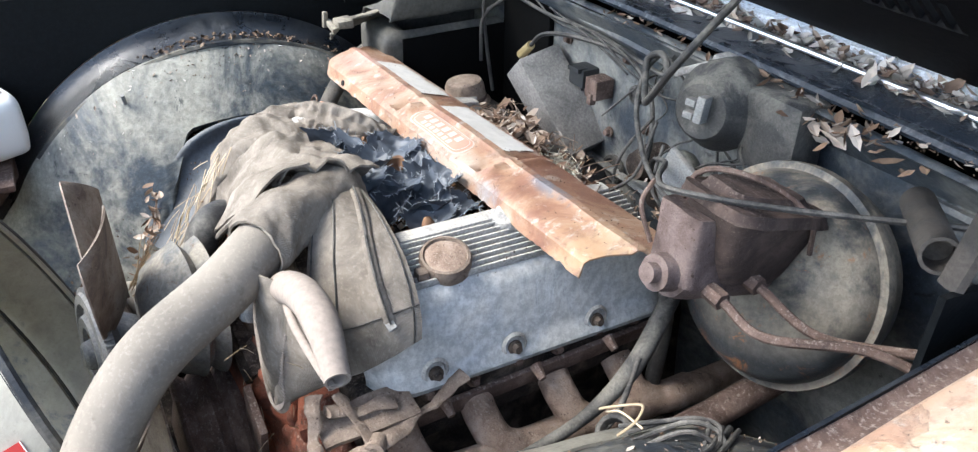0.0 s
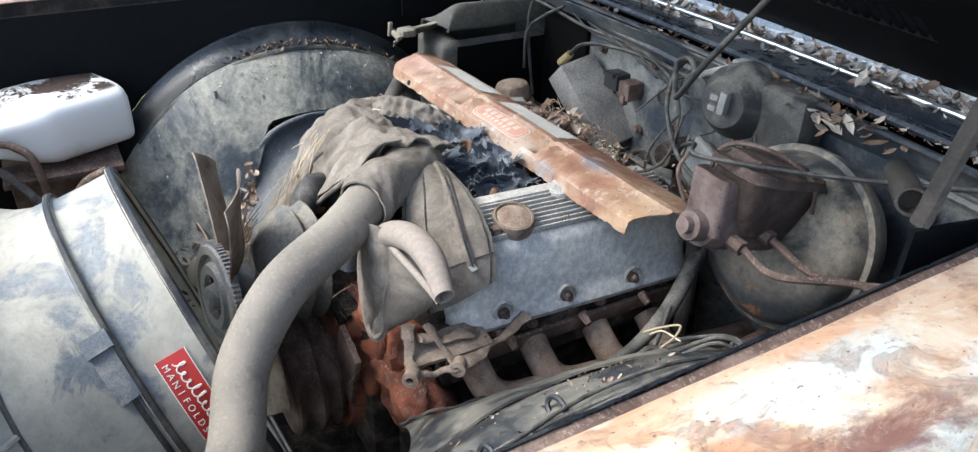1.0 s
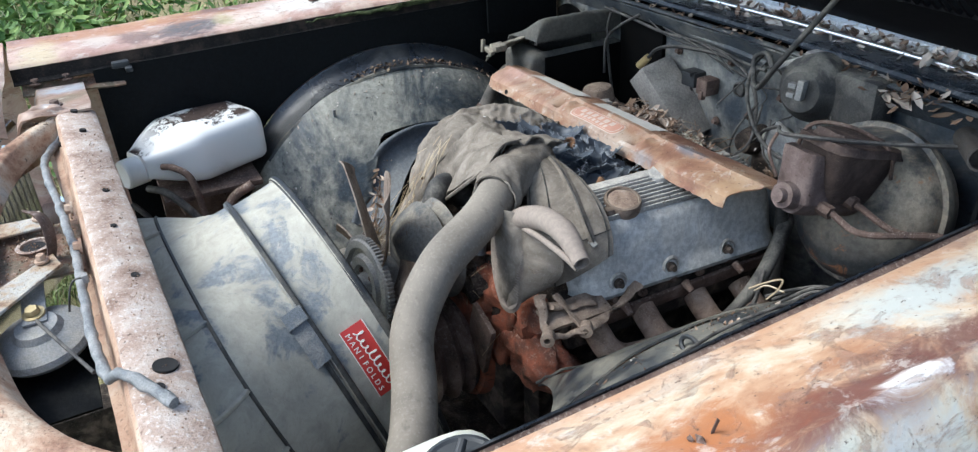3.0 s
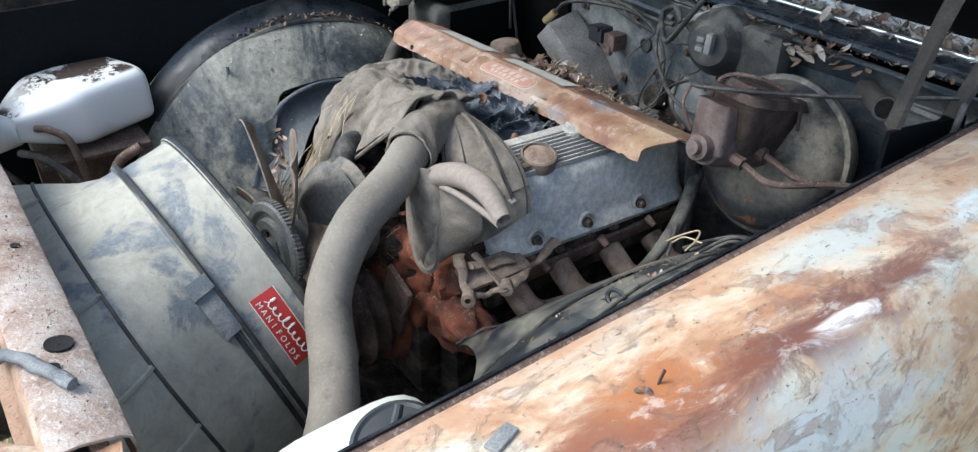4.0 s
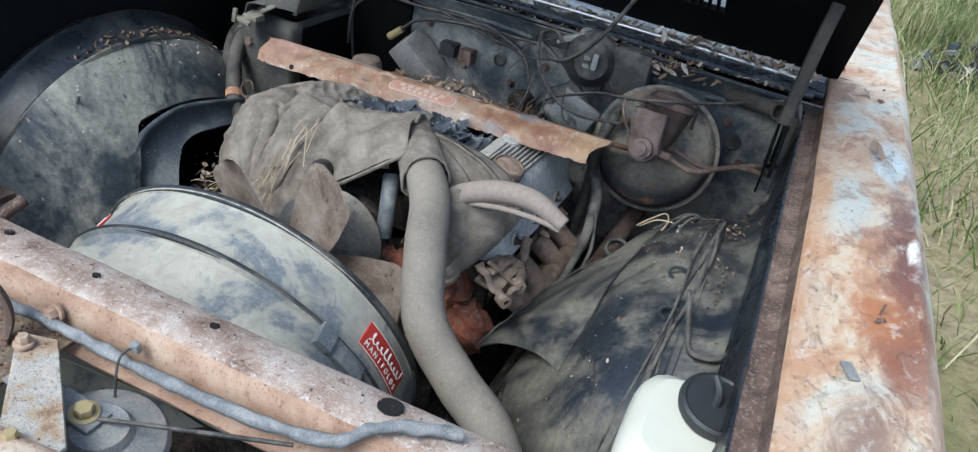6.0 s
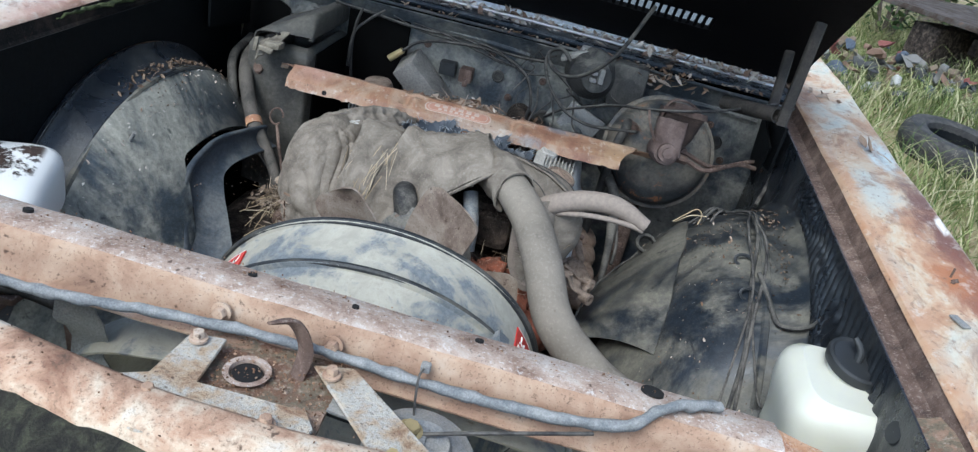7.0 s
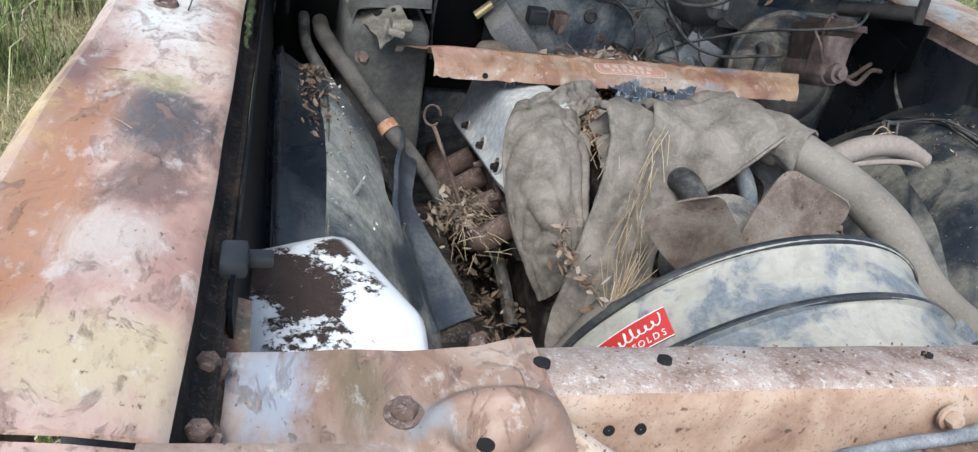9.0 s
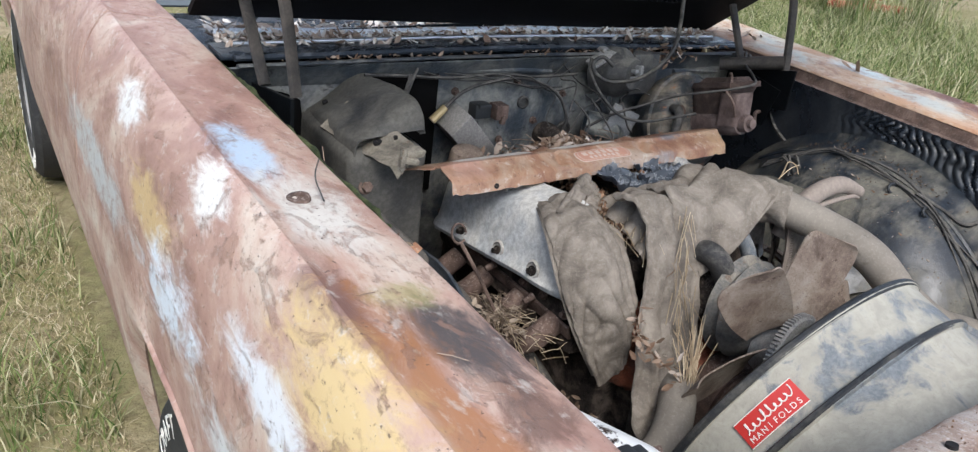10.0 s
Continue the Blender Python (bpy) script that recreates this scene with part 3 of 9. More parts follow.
def fender(s, paint):
    f = part("front_fender", thicken(fender_shape(s, -0.085, 1.46, WHEEL_Y), 0.004), paint, car,
             "rust-bloomed front fender with pale worn paint", 40)
    def lip(u, v):
        y = -0.085 + 1.545 * u
        x, dz = FLANGE[int(round(v * (len(FLANGE) - 1)))]
        if s < 0:
            x = 0.688 - (0.688 - x) * 0.5
        return wob((s * x, y, rim_z(s, y) + dz), 12, 0.0015)

    g = sheet(lip, 60, len(FLANGE) - 1)
    # left lip nearly black: the shaded gap beside the fender is in its colour
    part("fender_lip", thicken(g if s < 0 else flip(g), 0.003), LIP_M if s < 0 else RUST_DARK, f, "dark inner lip of the fender")

    def at(u, v):
        p = Vector(fender_shape_row(s, -0.09, v))
        drop = u * u
        c = Vector((s * 0.80, -0.09, 0.66))
        q = p.lerp(c, 0.16 * drop)
        return (q.x, -0.092 - 0.13 * math.sin(u * 1.5), q.z)

    g = sheet(at, 8, 22)
    part("fender_extension", thicken(g if s > 0 else flip(g), 0.004), paint, f)
    return f


def fender_shape_row(s, y, v):
    zi = rim_z(s, y)
    i = v * (len(FENDER) + 3)
    pts = FENDER + [(0.898, -0.34), (0.89, -0.42), (0.88, -0.5), (0.86, -0.56)]
    x, dz = pts[min(int(round(i)), len(pts) - 1)]
    return (s * x, y, zi + dz)


fender_l = fender(-1, PAINT_L)
GREEN_MOSS = dusty("green moss", (0.030, 0.042, 0.014), (0.105, 0.125, 0.050), 0.9, 50, 0.35, 0.65, 0.9, (-1.2, 0.4), 0.003)
part("moss_strip", roughened(tube([(-0.681, 0.52 + 0.075 * i, rim_z(-1, 0.52 + 0.075 * i) - 0.013 + 0.003 * math.sin(i * 2.1)) for i in range(10)], [0.002, 0.005, 0.006, 0.004, 0.007, 0.006, 0.003], 8, 6), 60, 0.006), GREEN_MOSS, fender_l, "green moss along the fender edge")
fender(1, PAINT_R)

# doors, quarters and roof behind the engine bay
for s, paint in ((-1, PAINT_L), (1, PAINT_R)):
    part("door", thicken(fender_shape(s, 1.466, 2.62, 9.0, 14, 0.0), 0.004), paint, car, "rusted closed door", 40)
    part("quarter_panel", thicken(fender_shape(s, 2.626, 4.3, 3.12, 30, 0.0), 0.004), paint, car, "rusted rear quarter panel", 40)


def roof_at(u, v):
    y = 1.62 + 2.3 * u
    h = 0.36 * math.sin(min(1, u * 3.2, (1 - u) * 2.2) * math.pi / 2)
    w = 0.70 - 0.12 * h / 0.36
    a = (v - 0.5) * 2
    return (w * a, y, 0.965 + h + 0.035 * (1 - a * a) * (h / 0.36))


part("roof", thicken(sheet(lambda u, v: roof_at(0.34 + 0.36 * u, v), 10, 10), 0.006), PAINT_L, car, "rusted roof panel")
GLASS = plain("dusty window glass", (0.10, 0.115, 0.12), 0.12, 0, 0.3, 8, Coat_Weight=0.5)
part("windshield", thicken(sheet(lambda u, v: roof_at(0.0 + 0.335 * u, v), 8, 10), 0.006), GLASS, car, "dusty dark windshield")
part("rear_window", thicken(sheet(lambda u, v: roof_at(0.705 + 0.29 * u, v), 8, 10), 0.006), GLASS, car)


def wheel(name, x, y, s):
    tyre_m = frame_of((x, y, WHEEL_Z), (s, 0, 0), (0, 1, 0))
    w = part(name, turned([(0.19, -0.10), (0.30, -0.105), (0.325, -0.085), (0.333, -0.04), (0.333, 0.04), (0.325, 0.085), (0.30, 0.105), (0.25, 0.108), (0.195, 0.10), (0.19, 0.09)], tyre_m, 48), TYRE_M, car, "black tyre with raised white lettering")
    part("rim", turned([(0.19, 0.085), (0.18, 0.095), (0.17, 0.06), (0.12, 0.045), (0.09, 0.07), (0.04, 0.085), (0.001, 0.087)], tyre_m, 36), ZINC, w, "dull steel rim")
    # the readable end of the raised lettering, and plain bars round the rest
    for k in range(20):
        a = 0.10 + k * 0.13
        m = tyre_m @ Matrix.Rotation(a, 4, "Z") @ Matrix.Translation((0.268, 0, 0.1075))
        if k % 7 != 5:
            part("tyre_letter", moved(cbox((0, 0, 0), (0.040, 0.017, 0.003), 0.001), m), STICKER_WHITE, w)
    word = "CRAFT"
    for k, ch in enumerate(word):
        a = -0.40 - k * 0.135
        if s > 0:
            continue
        m = tyre_m @ Matrix.Rotation(a, 4, "Z") @ Matrix.Translation((0.248, 0, 0.1075)) @ Matrix.Rotation(radians(-90), 4, "Z")
        letter(ch, 0.052, m, STICKER_WHITE, w, "tyre_letter")


def letter(text, size, m, material, parent, name, shear=0.0, spacing=1.0):
    """Lettering as a thin mesh, with its first baseline point at m."""
    cu = bpy.data.curves.new(name, "FONT")
    cu.body, cu.size, cu.extrude, cu.shear, cu.space_character = text, size, 0.0006, shear, spacing
    cu.align_x = "CENTER"
    tmp = bpy.data.objects.new(name, cu)
    scene.collection.objects.link(tmp)
    me = bpy.data.meshes.new_from_object(tmp.evaluated_get(bpy.context.evaluated_depsgraph_get()))
    bpy.data.objects.remove(tmp)
    bpy.data.curves.remove(cu)
    me.transform(m)
    me.materials.clear()
    me.materials.append(material)
    ob = new(name, me)
    ob.parent = parent
    if parent.type == "EMPTY":
        ob.location = -parent.location
    return ob


for s in (-1, 1):
    wheel("wheel", s * 0.775, WHEEL_Y, s)
    wheel("wheel", s * 0.79, 3.12, s)

# ---- inner fenders ----
SIDE_L = [(0.640, 0.030), (0.612, 0.010), (0.585, 0.004), (0.565, -0.012), (0.545, -0.035), (0.515, -0.075), (0.480, -0.125), (0.445, -0.175), (0.415, -0.225), (0.390, -0.275), (0.372, -0.33)]
SIDE_R = [(0.640, 0.030), (0.615, 0.010), (0.590, 0.002), (0.560, -0.012), (0.525, -0.030), (0.490, -0.055), (0.455, -0.090), (0.425, -0.135), (0.395, -0.190), (0.365, -0.235), (0.335, -0.285)]


def dome_top(y):
    d = y - 0.69
    r = 0.435
    a = abs(d)
    if a < 0.375:
        return 0.395 + math.sqrt(r * r - d * d)
    return 0.395 + math.sqrt(r * r - 0.375 ** 2) - (a - 0.375) * 1.1


def inner_fender(s):
    side = SIDE_L if s < 0 else SIDE_R
    cols = 5 + len(side)

    def at(u, v):
        y = 0.06 + 1.12 * u
        top = max(dome_top(y), 0.50)
        i = int(round(v * (cols - 1)))
        zi = rim_z(s, y)
        wall = [(0.656, zi - 0.060), (0.651, zi - 0.085), (0.647, (zi + top) / 2 - 0.02), (0.645, top + 0.06), (0.644, top + 0.042)]
        if i < 5:
            x, z = wall[i]
            if s > 0 and i in (2, 3) and 0.12 < y < 0.85:
                x += 0.0035 * math.sin(y * 120 + z * 60) * (1 if i == 2 else 0.6)
        else:
            x, dz = side[i - 5]
            # the notch over the suspension arm
            if s < 0:
                low = -0.33 if y < 0.455 else (-0.33 + 0.225 * min(1, (y - 0.455) / 0.145))
                if y > 0.90:
                    low = -0.105 - 0.2 * min(1, (y - 0.90) / 0.05)
            else:
                low = -0.33 if y < 0.50 else (-0.33 + 0.14 * min(1, (y - 0.50) / 0.16))
                if y > 0.92:
                    low = -0.30
            if dz < low:
                # the hidden part of the sheet folds back behind the edge as a flange
                n = sum(1 for k in range(i - 5) if side[k][1] < low)
                xs = float(np.interp(low, [q[1] for q in side][::-1], [q[0] for q in side][::-1]))
                x, dz = xs + 0.004 * n, low - 0.003 * n
            z = top + dz
            if y < 0.33:
                f = min(1, (0.33 - y) / 0.2)
                z = z - 0.04 * f * (i - 5) / 10
        p = Vector((s * x, y, z))
        b = noise.noise(p * 5.0) * 0.006 if i >= 6 else 0
        return p + Vector((-s * b * 0.6, 0, b))

    def dome(u, v):
        return at(u, (4 + v * (cols - 5)) / (cols - 1))

    def wall_at(u, v):
        y = 0.06 + 1.12 * u
        top = max(dome_top(y), 0.50) + 0.040
        zi = rim_z(s, y) - 0.029
        z = zi + (top - zi) * v
        x = (0.655 if s > 0 else 0.669) - 0.012 * v
        if s > 0 and 0.10 < y < 0.85:
            f = math.sin(v * 3.14) * min(1, (y - 0.10) * 12, (0.85 - y) * 6)
            x += 0.0062 * f * (0.7 + 0.5 * noise.noise(Vector((y * 14, v * 2, 5)))) * math.sin(y * 285 + 9 * noise.noise(Vector((y * 7, v * 3, 0))) + v * 7)
        return (s * x, y, z)

    g = sheet(wall_at, 420 if s > 0 else 60, 18)
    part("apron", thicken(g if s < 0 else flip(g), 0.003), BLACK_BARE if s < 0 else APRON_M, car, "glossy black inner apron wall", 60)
    def gutter_at(u, v):
        p = Vector(dome(u, 0))
        return Vector(wall_at(min(1.0, max(0.0, (p.y - 0.06) / 1.12)), 1)).lerp(p, v) - Vector((0, 0, 0.003 + 0.012 * math.sin(v * math.pi)))

    g = sheet(gutter_at, 60, 6)
    part("gutter", thicken(g if s < 0 else flip(g), 0.003), APRON_M, car, "dark gutter between apron and inner fender", 50)
    cut = 3 / (cols - 5)
    g = sheet(lambda u, v: dome(u, cut * v), 96, 3)
    part("flank", thicken(g if s < 0 else flip(g), 0.003), APRON_M if s < 0 else BLACK_DIRTY, car, "dark blue-black flank of the inner fender", 50)
    g = sheet(lambda u, v: dome(u, cut + (1 - cut) * v), 96, cols - 8)
    return part("inner_fender", thicken(g if s < 0 else flip(g), 0.003), BLACK_DUSTY if s < 0 else BLACK_DIRTY, car,
                "black steel inner fender coated with olive dust", 50)


for s in (-1, 1):
    inner = inner_fender(s)
    # pressed rib that runs over the top of the housing
    rib = []
    for i in range(26):
        y = 0.36 + 0.60 * i / 25
        rib.append((s * 0.583, y, max(dome_top(y), 0.5) + 0.002))
    part("rib", tube(rib, 0.0075, 6, 2, squash=0.7), BLACK_DIRTY, inner)
# raised lip round the notch: a band between an outer and an inner line that ends in a hanging flap
LIP_OUT = spline([(-0.424, 0.482, 0.558), (-0.456, 0.520, 0.621), (-0.480, 0.568, 0.682), (-0.477, 0.625, 0.718), (-0.470, 0.69, 0.732), (-0.455, 0.76, 0.728), (-0.442, 0.85, 0.712)], 8)
LIP_IN = spline([(-0.346, 0.528, 0.556), (-0.380, 0.578, 0.598), (-0.416, 0.625, 0.642), (-0.438, 0.662, 0.670), (-0.432, 0.71, 0.684), (-0.420, 0.77, 0.682), (-0.410, 0.85, 0.672)], 8)


def notch_at(u, v):
    i = u * (len(LIP_OUT) - 1)
    k = min(int(i), len(LIP_OUT) - 2)
    a, b = LIP_OUT[k].lerp(LIP_OUT[k + 1], i - k), LIP_IN[k].lerp(LIP_IN[k + 1], i - k)
    bead = 0.007 * math.exp(-((v - 0.10) / 0.09) ** 2) - 0.010 * math.sin(min(1, max(0, v - 0.15) / 0.85) * 3.14)
    return wob(a.lerp(b, v) + Vector((0.75, -0.25, 0.6)) * bead, 22, 0.0022)


part("notch_lip", thicken(flip(sheet(notch_at, 60, 14)), 0.004), LIP_BLUE, car, "blue-black rolled lip round the suspension notch", 60)
part("housing_bolt", tube([(-0.547, 0.515, 0.76), (-0.535, 0.512, 0.785)], 0.0035, 8, 1), ZINC, car)

def bolt_shape(p, n, r=0.012):
    m = frame_of(p, n)
    return join(turned([(r * 1.5, 0.0), (r * 1.5, 0.003), (r * 1.0, 0.0035), (r * 1.0, 0.003)], m, 16),
                turned([(r, 0.002), (r, 0.009), (r * 0.85, 0.011), (0.0005, 0.011)], m, 6))


# ---- firewall and cowl ----
BRIGHT_M = plain("bright trim", (0.78, 0.81, 0.84), 0.30, 0.85, 0.12, 30)
# flat black for unlit depths: their shade is put into the colour
UNLIT_M = plain("flat black for unlit depth", (0.004, 0.004, 0.004), 0.95, 0, 0.3, 20, Specular_IOR_Level=0.05)
part("firewall", thicken(flip(sheet(lambda u, v: (-0.69 + 1.38 * u, 1.205 - 0.035 * max(0, (v - 0.93) / 0.07) + 0.006 * noise.noise(Vector((u * 9, v * 5, 0))) + 0.02 * max(0, 0.35 - v), 0.30 + 0.655 * v), 60, 28)), 0.004), FIREWALL_M, car, "dusty blue-black firewall")
# black sheet laid on the firewall as deep shade
part("firewall_shade", thicken(flip(sheet(lambda u, v: (-0.660 + 0.118 * u + 0.006 * math.sin(v * 9), 1.183, 0.56 + 0.345 * v - 0.02 * (2 * u - 1) ** 2 * v), 12, 12)), 0.003), UNLIT_M, car, "flat black sheet as deep shade on the firewall")
part("cowl_lip", tube([(-0.66, 1.165, 0.958), (-0.2, 1.168, 0.962), (0.2, 1.168, 0.960), (0.62, 1.165, 0.950)], 0.010, 8, 8, squash=0.35), FIREWALL_M, car, "dirty rusted firewall flange")
part("cowl_seal", tube([(-0.66, 1.186, 0.968), (0, 1.19, 0.974), (0.66, 1.186, 0.964)], 0.012, 8, 12, squash=0.6), COWL_M, car, "glossy black cowl edge")
part("cowl_panel", cbox((0, 1.245, 0.965), (1.36, 0.085, 0.012), 0.004), COWL_M, car, "glossy dark cowl panel")
part("cowl_trim", tube([(-0.65, 1.262, 0.974), (0, 1.266, 0.980), (0.65, 1.262, 0.972)], 0.0055, 10, 8, squash=0.7), BRIGHT_M, car, "thin bright strip along the cowl")
part("cowl_strip", roughened(cbox((0, 1.338, 0.975), (1.30, 0.030, 0.014), 0.004), 14, 0.003), COWL_PALE, car, "white painted strip across the cowl")
part("cowl_tray", cbox((0, 1.44, 0.947), (1.37, 0.36, 0.012), 0.004), COWL_M, car, "glossy dark cowl top")
for q0, q1, z0, z1 in ((-0.22, 0.06, 0.925, 0.915), (-0.20, 0.20, 0.70, 0.69), (0.46, 0.62, 0.90, 0.895)):
    part("pressed_ridge", tube([(q0, 1.196, z0), ((q0 + q1) / 2, 1.192, (z0 + z1) / 2 + 0.004), (q1, 1.196, z1)], 0.008, 6, 6, squash=0.8), FIREWALL_M, car)
for q, z in ((-0.19, 0.88), (-0.03, 0.895), (0.03, 0.80), (-0.06, 0.76), (0.105, 0.86), (0.52, 0.86), (0.57, 0.78), (-0.17, 0.93), (0.09, 0.935), (0.36, 0.935), (0.47, 0.93)):
    part("bolt", bolt_shape((q, 1.197, z), (0, -1, 0.05), 0.006), RUST_DARK, car)
for q, z, r in ((-0.005, 0.845, 0.012), (0.125, 0.77, 0.016), (0.545, 0.82, 0.013), (-0.15, 0.80, 0.008), (-0.04, 0.70, 0.02)):
    part("grommet", turned([(r * 1.3, 0.0), (r * 1.25, 0.005), (r, 0.006), (r * 0.9, 0.001), (0.0005, 0.001)], frame_of((q, 1.198, z), (0, -1, 0)), 18), RUBBER_DARK, car)
# black sheet before the firewall, painted as the unlit heater inside
part("heater_shade", cbox((-0.315, 1.192, 0.80), (0.155, 0.012, 0.28), 0.004), UNLIT_M, car, "flat black sheet as the unlit heater opening")
# added black sheet that hides the ground behind the cowl gap
part("cowl_gap_sheet", cbox((0, 1.315, 0.80), (1.36, 0.014, 0.30), 0.003), UNLIT_M, car, "black sheet added behind the firewall to close the gap")
# added black sheets inside the notches, painted as the dark wheel wells
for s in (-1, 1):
    part("wheel_well_shade", thicken(sheet(lambda u, v: (s * 0.575, 0.30 + 0.86 * u, 0.12 + (max(dome_top(0.30 + 0.86 * u), 0.45) - 0.20) * v), 20, 6), 0.004), UNLIT_M, car, "black sheet added as the dark of the wheel well")
part("wiper_arm", tube([(-0.5, 1.33, 0.975), (0.05, 1.37, 0.985)], 0.006, 6, 2), BLACK_BARE, car)
part("frame_rail", cbox((-0.36, 0.55, 0.30), (0.09, 1.5, 0.12), 0.01), IRON_GREASY, car)
part("frame_rail", cbox((0.36, 0.55, 0.30), (0.09, 1.5, 0.12), 0.01), IRON_GREASY, car)
part("crossmember", cbox((0, 0.55, 0.25), (0.65, 0.2, 0.10), 0.02), IRON_GREASY, car)

ARM_M = dusty("grimy brown-grey steel", (0.014, 0.013, 0.012), (0.070, 0.060, 0.052), 0.8, 16, 0.34, 0.62, 0.55, (-1.3, 0.2), 0.001)
# ---- the raised hood ----
H0 = Vector((0, 1.340, 1.000))
HD = Vector((0, -0.80, 0.60)).normalized()
HN = Vector((1, 0, 0)).cross(HD).normalized()


def hood_pt(x, d, h=0.0):
    return H0 + Vector((x, 0, -0.028 * (x + 0.0))) + HD * d + HN * h


def hood_box(x0, x1, d0, d1, h0, h1):
    vs = [tuple(hood_pt(x, d, h)) for x in (x0, x1) for d in (d0, d1) for h in (h0, h1)]
    return vs, [(0, 1, 3, 2), (4, 6, 7, 5), (0, 4, 5, 1), (2, 3, 7, 6), (0, 2, 6, 4), (1, 5, 7, 3)]


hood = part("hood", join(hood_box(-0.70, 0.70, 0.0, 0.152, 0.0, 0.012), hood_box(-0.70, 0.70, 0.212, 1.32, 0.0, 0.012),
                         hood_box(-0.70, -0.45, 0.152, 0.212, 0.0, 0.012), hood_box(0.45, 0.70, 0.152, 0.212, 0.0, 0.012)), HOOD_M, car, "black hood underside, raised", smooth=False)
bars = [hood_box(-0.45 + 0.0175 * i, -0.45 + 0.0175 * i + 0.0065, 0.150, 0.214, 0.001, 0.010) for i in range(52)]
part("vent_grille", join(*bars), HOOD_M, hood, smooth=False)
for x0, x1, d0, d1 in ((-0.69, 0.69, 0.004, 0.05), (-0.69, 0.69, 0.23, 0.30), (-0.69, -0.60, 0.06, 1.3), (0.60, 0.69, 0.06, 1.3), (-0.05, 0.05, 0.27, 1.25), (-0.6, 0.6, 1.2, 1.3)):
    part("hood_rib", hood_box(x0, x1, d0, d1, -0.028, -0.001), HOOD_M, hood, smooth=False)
for s in (-1, 1):
    hinge = part("hood_hinge", join(thicken(sheet(lambda u, v: (s * 0.632, 0.96 + 0.20 * u, 0.86 + 0.10 * v - 0.03 * u), 4, 4), 0.006)), BLACK_BARE, car, "dirty black hood hinge")
    part("hinge_arm", tube([(s * 0.636, 1.046, 1.165), (s * 0.628, 1.015, 1.09), (s * 0.620, 0.985, 0.955)], 0.012, 8, 5, squash=0.6), ARM_M, hinge, "grimy steel hinge arm")
    part("hinge_arm", tube([(s * 0.637, 1.221, 1.095), (s * 0.626, 1.123, 0.935)], 0.012, 8, 4, squash=0.6), ARM_M, hinge, "grimy steel hinge arm")
part("hinge_spring", tube([(0.515, 1.10, 0.945), (0.605, 0.985, 0.975)], 0.016, 14, 3, hollow=0.8), ARM_M, hinge, "grimy spring barrel")
part("hinge_bracket", slab([(0, 0), (0.16, -0.03), (0.13, -0.13), (0.03, -0.10)], 0.004, frame_of((0.615, 1.14, 0.935), (-1, 0, 0), (0, -1, 0))), BLACK_BARE, hinge)

# ---- radiator support, latch and header panel ----


def bar_at(x, y, z):
    return (x, y + 0.035 * x + 0.002, z - 0.040 * x)


BAR_TOP = [(0.058, 0.845), (0.062, 0.868), (0.060, 0.884), (0.052, 0.890), (0.020, 0.897), (0.002, 0.8975), (-0.003, 0.895)]
BAR_FRONT = [(-0.003, 0.895), (-0.007, 0.890), (-0.010, 0.868), (-0.012, 0.852), (-0.016, 0.844), (-0.026, 0.841)]


def bar_shape(x0, x1, n, rows):
    def at(u, v):
        x = x0 + (x1 - x0) * u
        y, z = rows[int(round(v * (len(rows) - 1)))]
        p = Vector(bar_at(x, y, z))
        return wob(p, 18, 0.0014)

    return thicken(flip(sheet(at, n, len(rows) - 1)), 0.003)


support = part("radiator_support", bar_shape(-0.474, 0.50, 90, BAR_TOP), RUST_PALE, car, "pale flaking rusted radiator support bar", 30)
FACE_M = rusty("tan rusted face", [(0.30, (0.17, 0.10, 0.07)), (0.44, (0.31, 0.20, 0.14)), (0.56, (0.40, 0.285, 0.205)), (0.70, (0.45, 0.37, 0.30))], (0.30, 0.18, 0.12), 0.4, 13, 0.0008)
part("front_face", bar_shape(-0.474, 0.50, 90, BAR_FRONT), FACE_M, support, "smoother tan front face of the bar")
# holes are black discs on the metal; their inner shade is the colour
hole_black_m = plain("black disc for hole shade", (0.006, 0.005, 0.005), 0.9)
for x, y, z, r in ((0.357, 0.036, 0.8925, 0.013), (0.392, 0.024, 0.8955, 0.006), (-0.456, 0.026, 0.8965, 0.0062), (-0.356, 0.03, 0.895, 0.0055), (-0.10, 0.035, 0.893, 0.005), (0.16, 0.036, 0.8925, 0.005), (0.02, 0.03, 0.894, 0.004)):
    bx, by, bz = bar_at(x, y, z)
    part("hole", turned([(r * 1.04, -0.002), (r, 0.0032), (r * 0.95, 0.0030), (0.0005, 0.0030)], frame_of((bx, by, bz), (0, 0.2, 1)), 18), hole_black_m, support)
for x, dx in ((-0.41, 0), (-0.385, 0.02)):
    bx, by, bz = bar_at(x, -0.010, 0.868)
    part("hole", turned([(0.0046, -0.002), (0.0042, 0.002), (0.0038, 0.0015), (0.0005, 0.0015)], frame_of((bx, by, bz), (0, -1, 0.2)), 14), hole_black_m, support)


for x in (-0.109, 0.014):
    bx, by, bz = bar_at(x, -0.011, 0.874)
    part("bolt", bolt_shape((bx, by - 0.004, bz), (0, -1, 0.15), 0.0075), FACE_M, support)

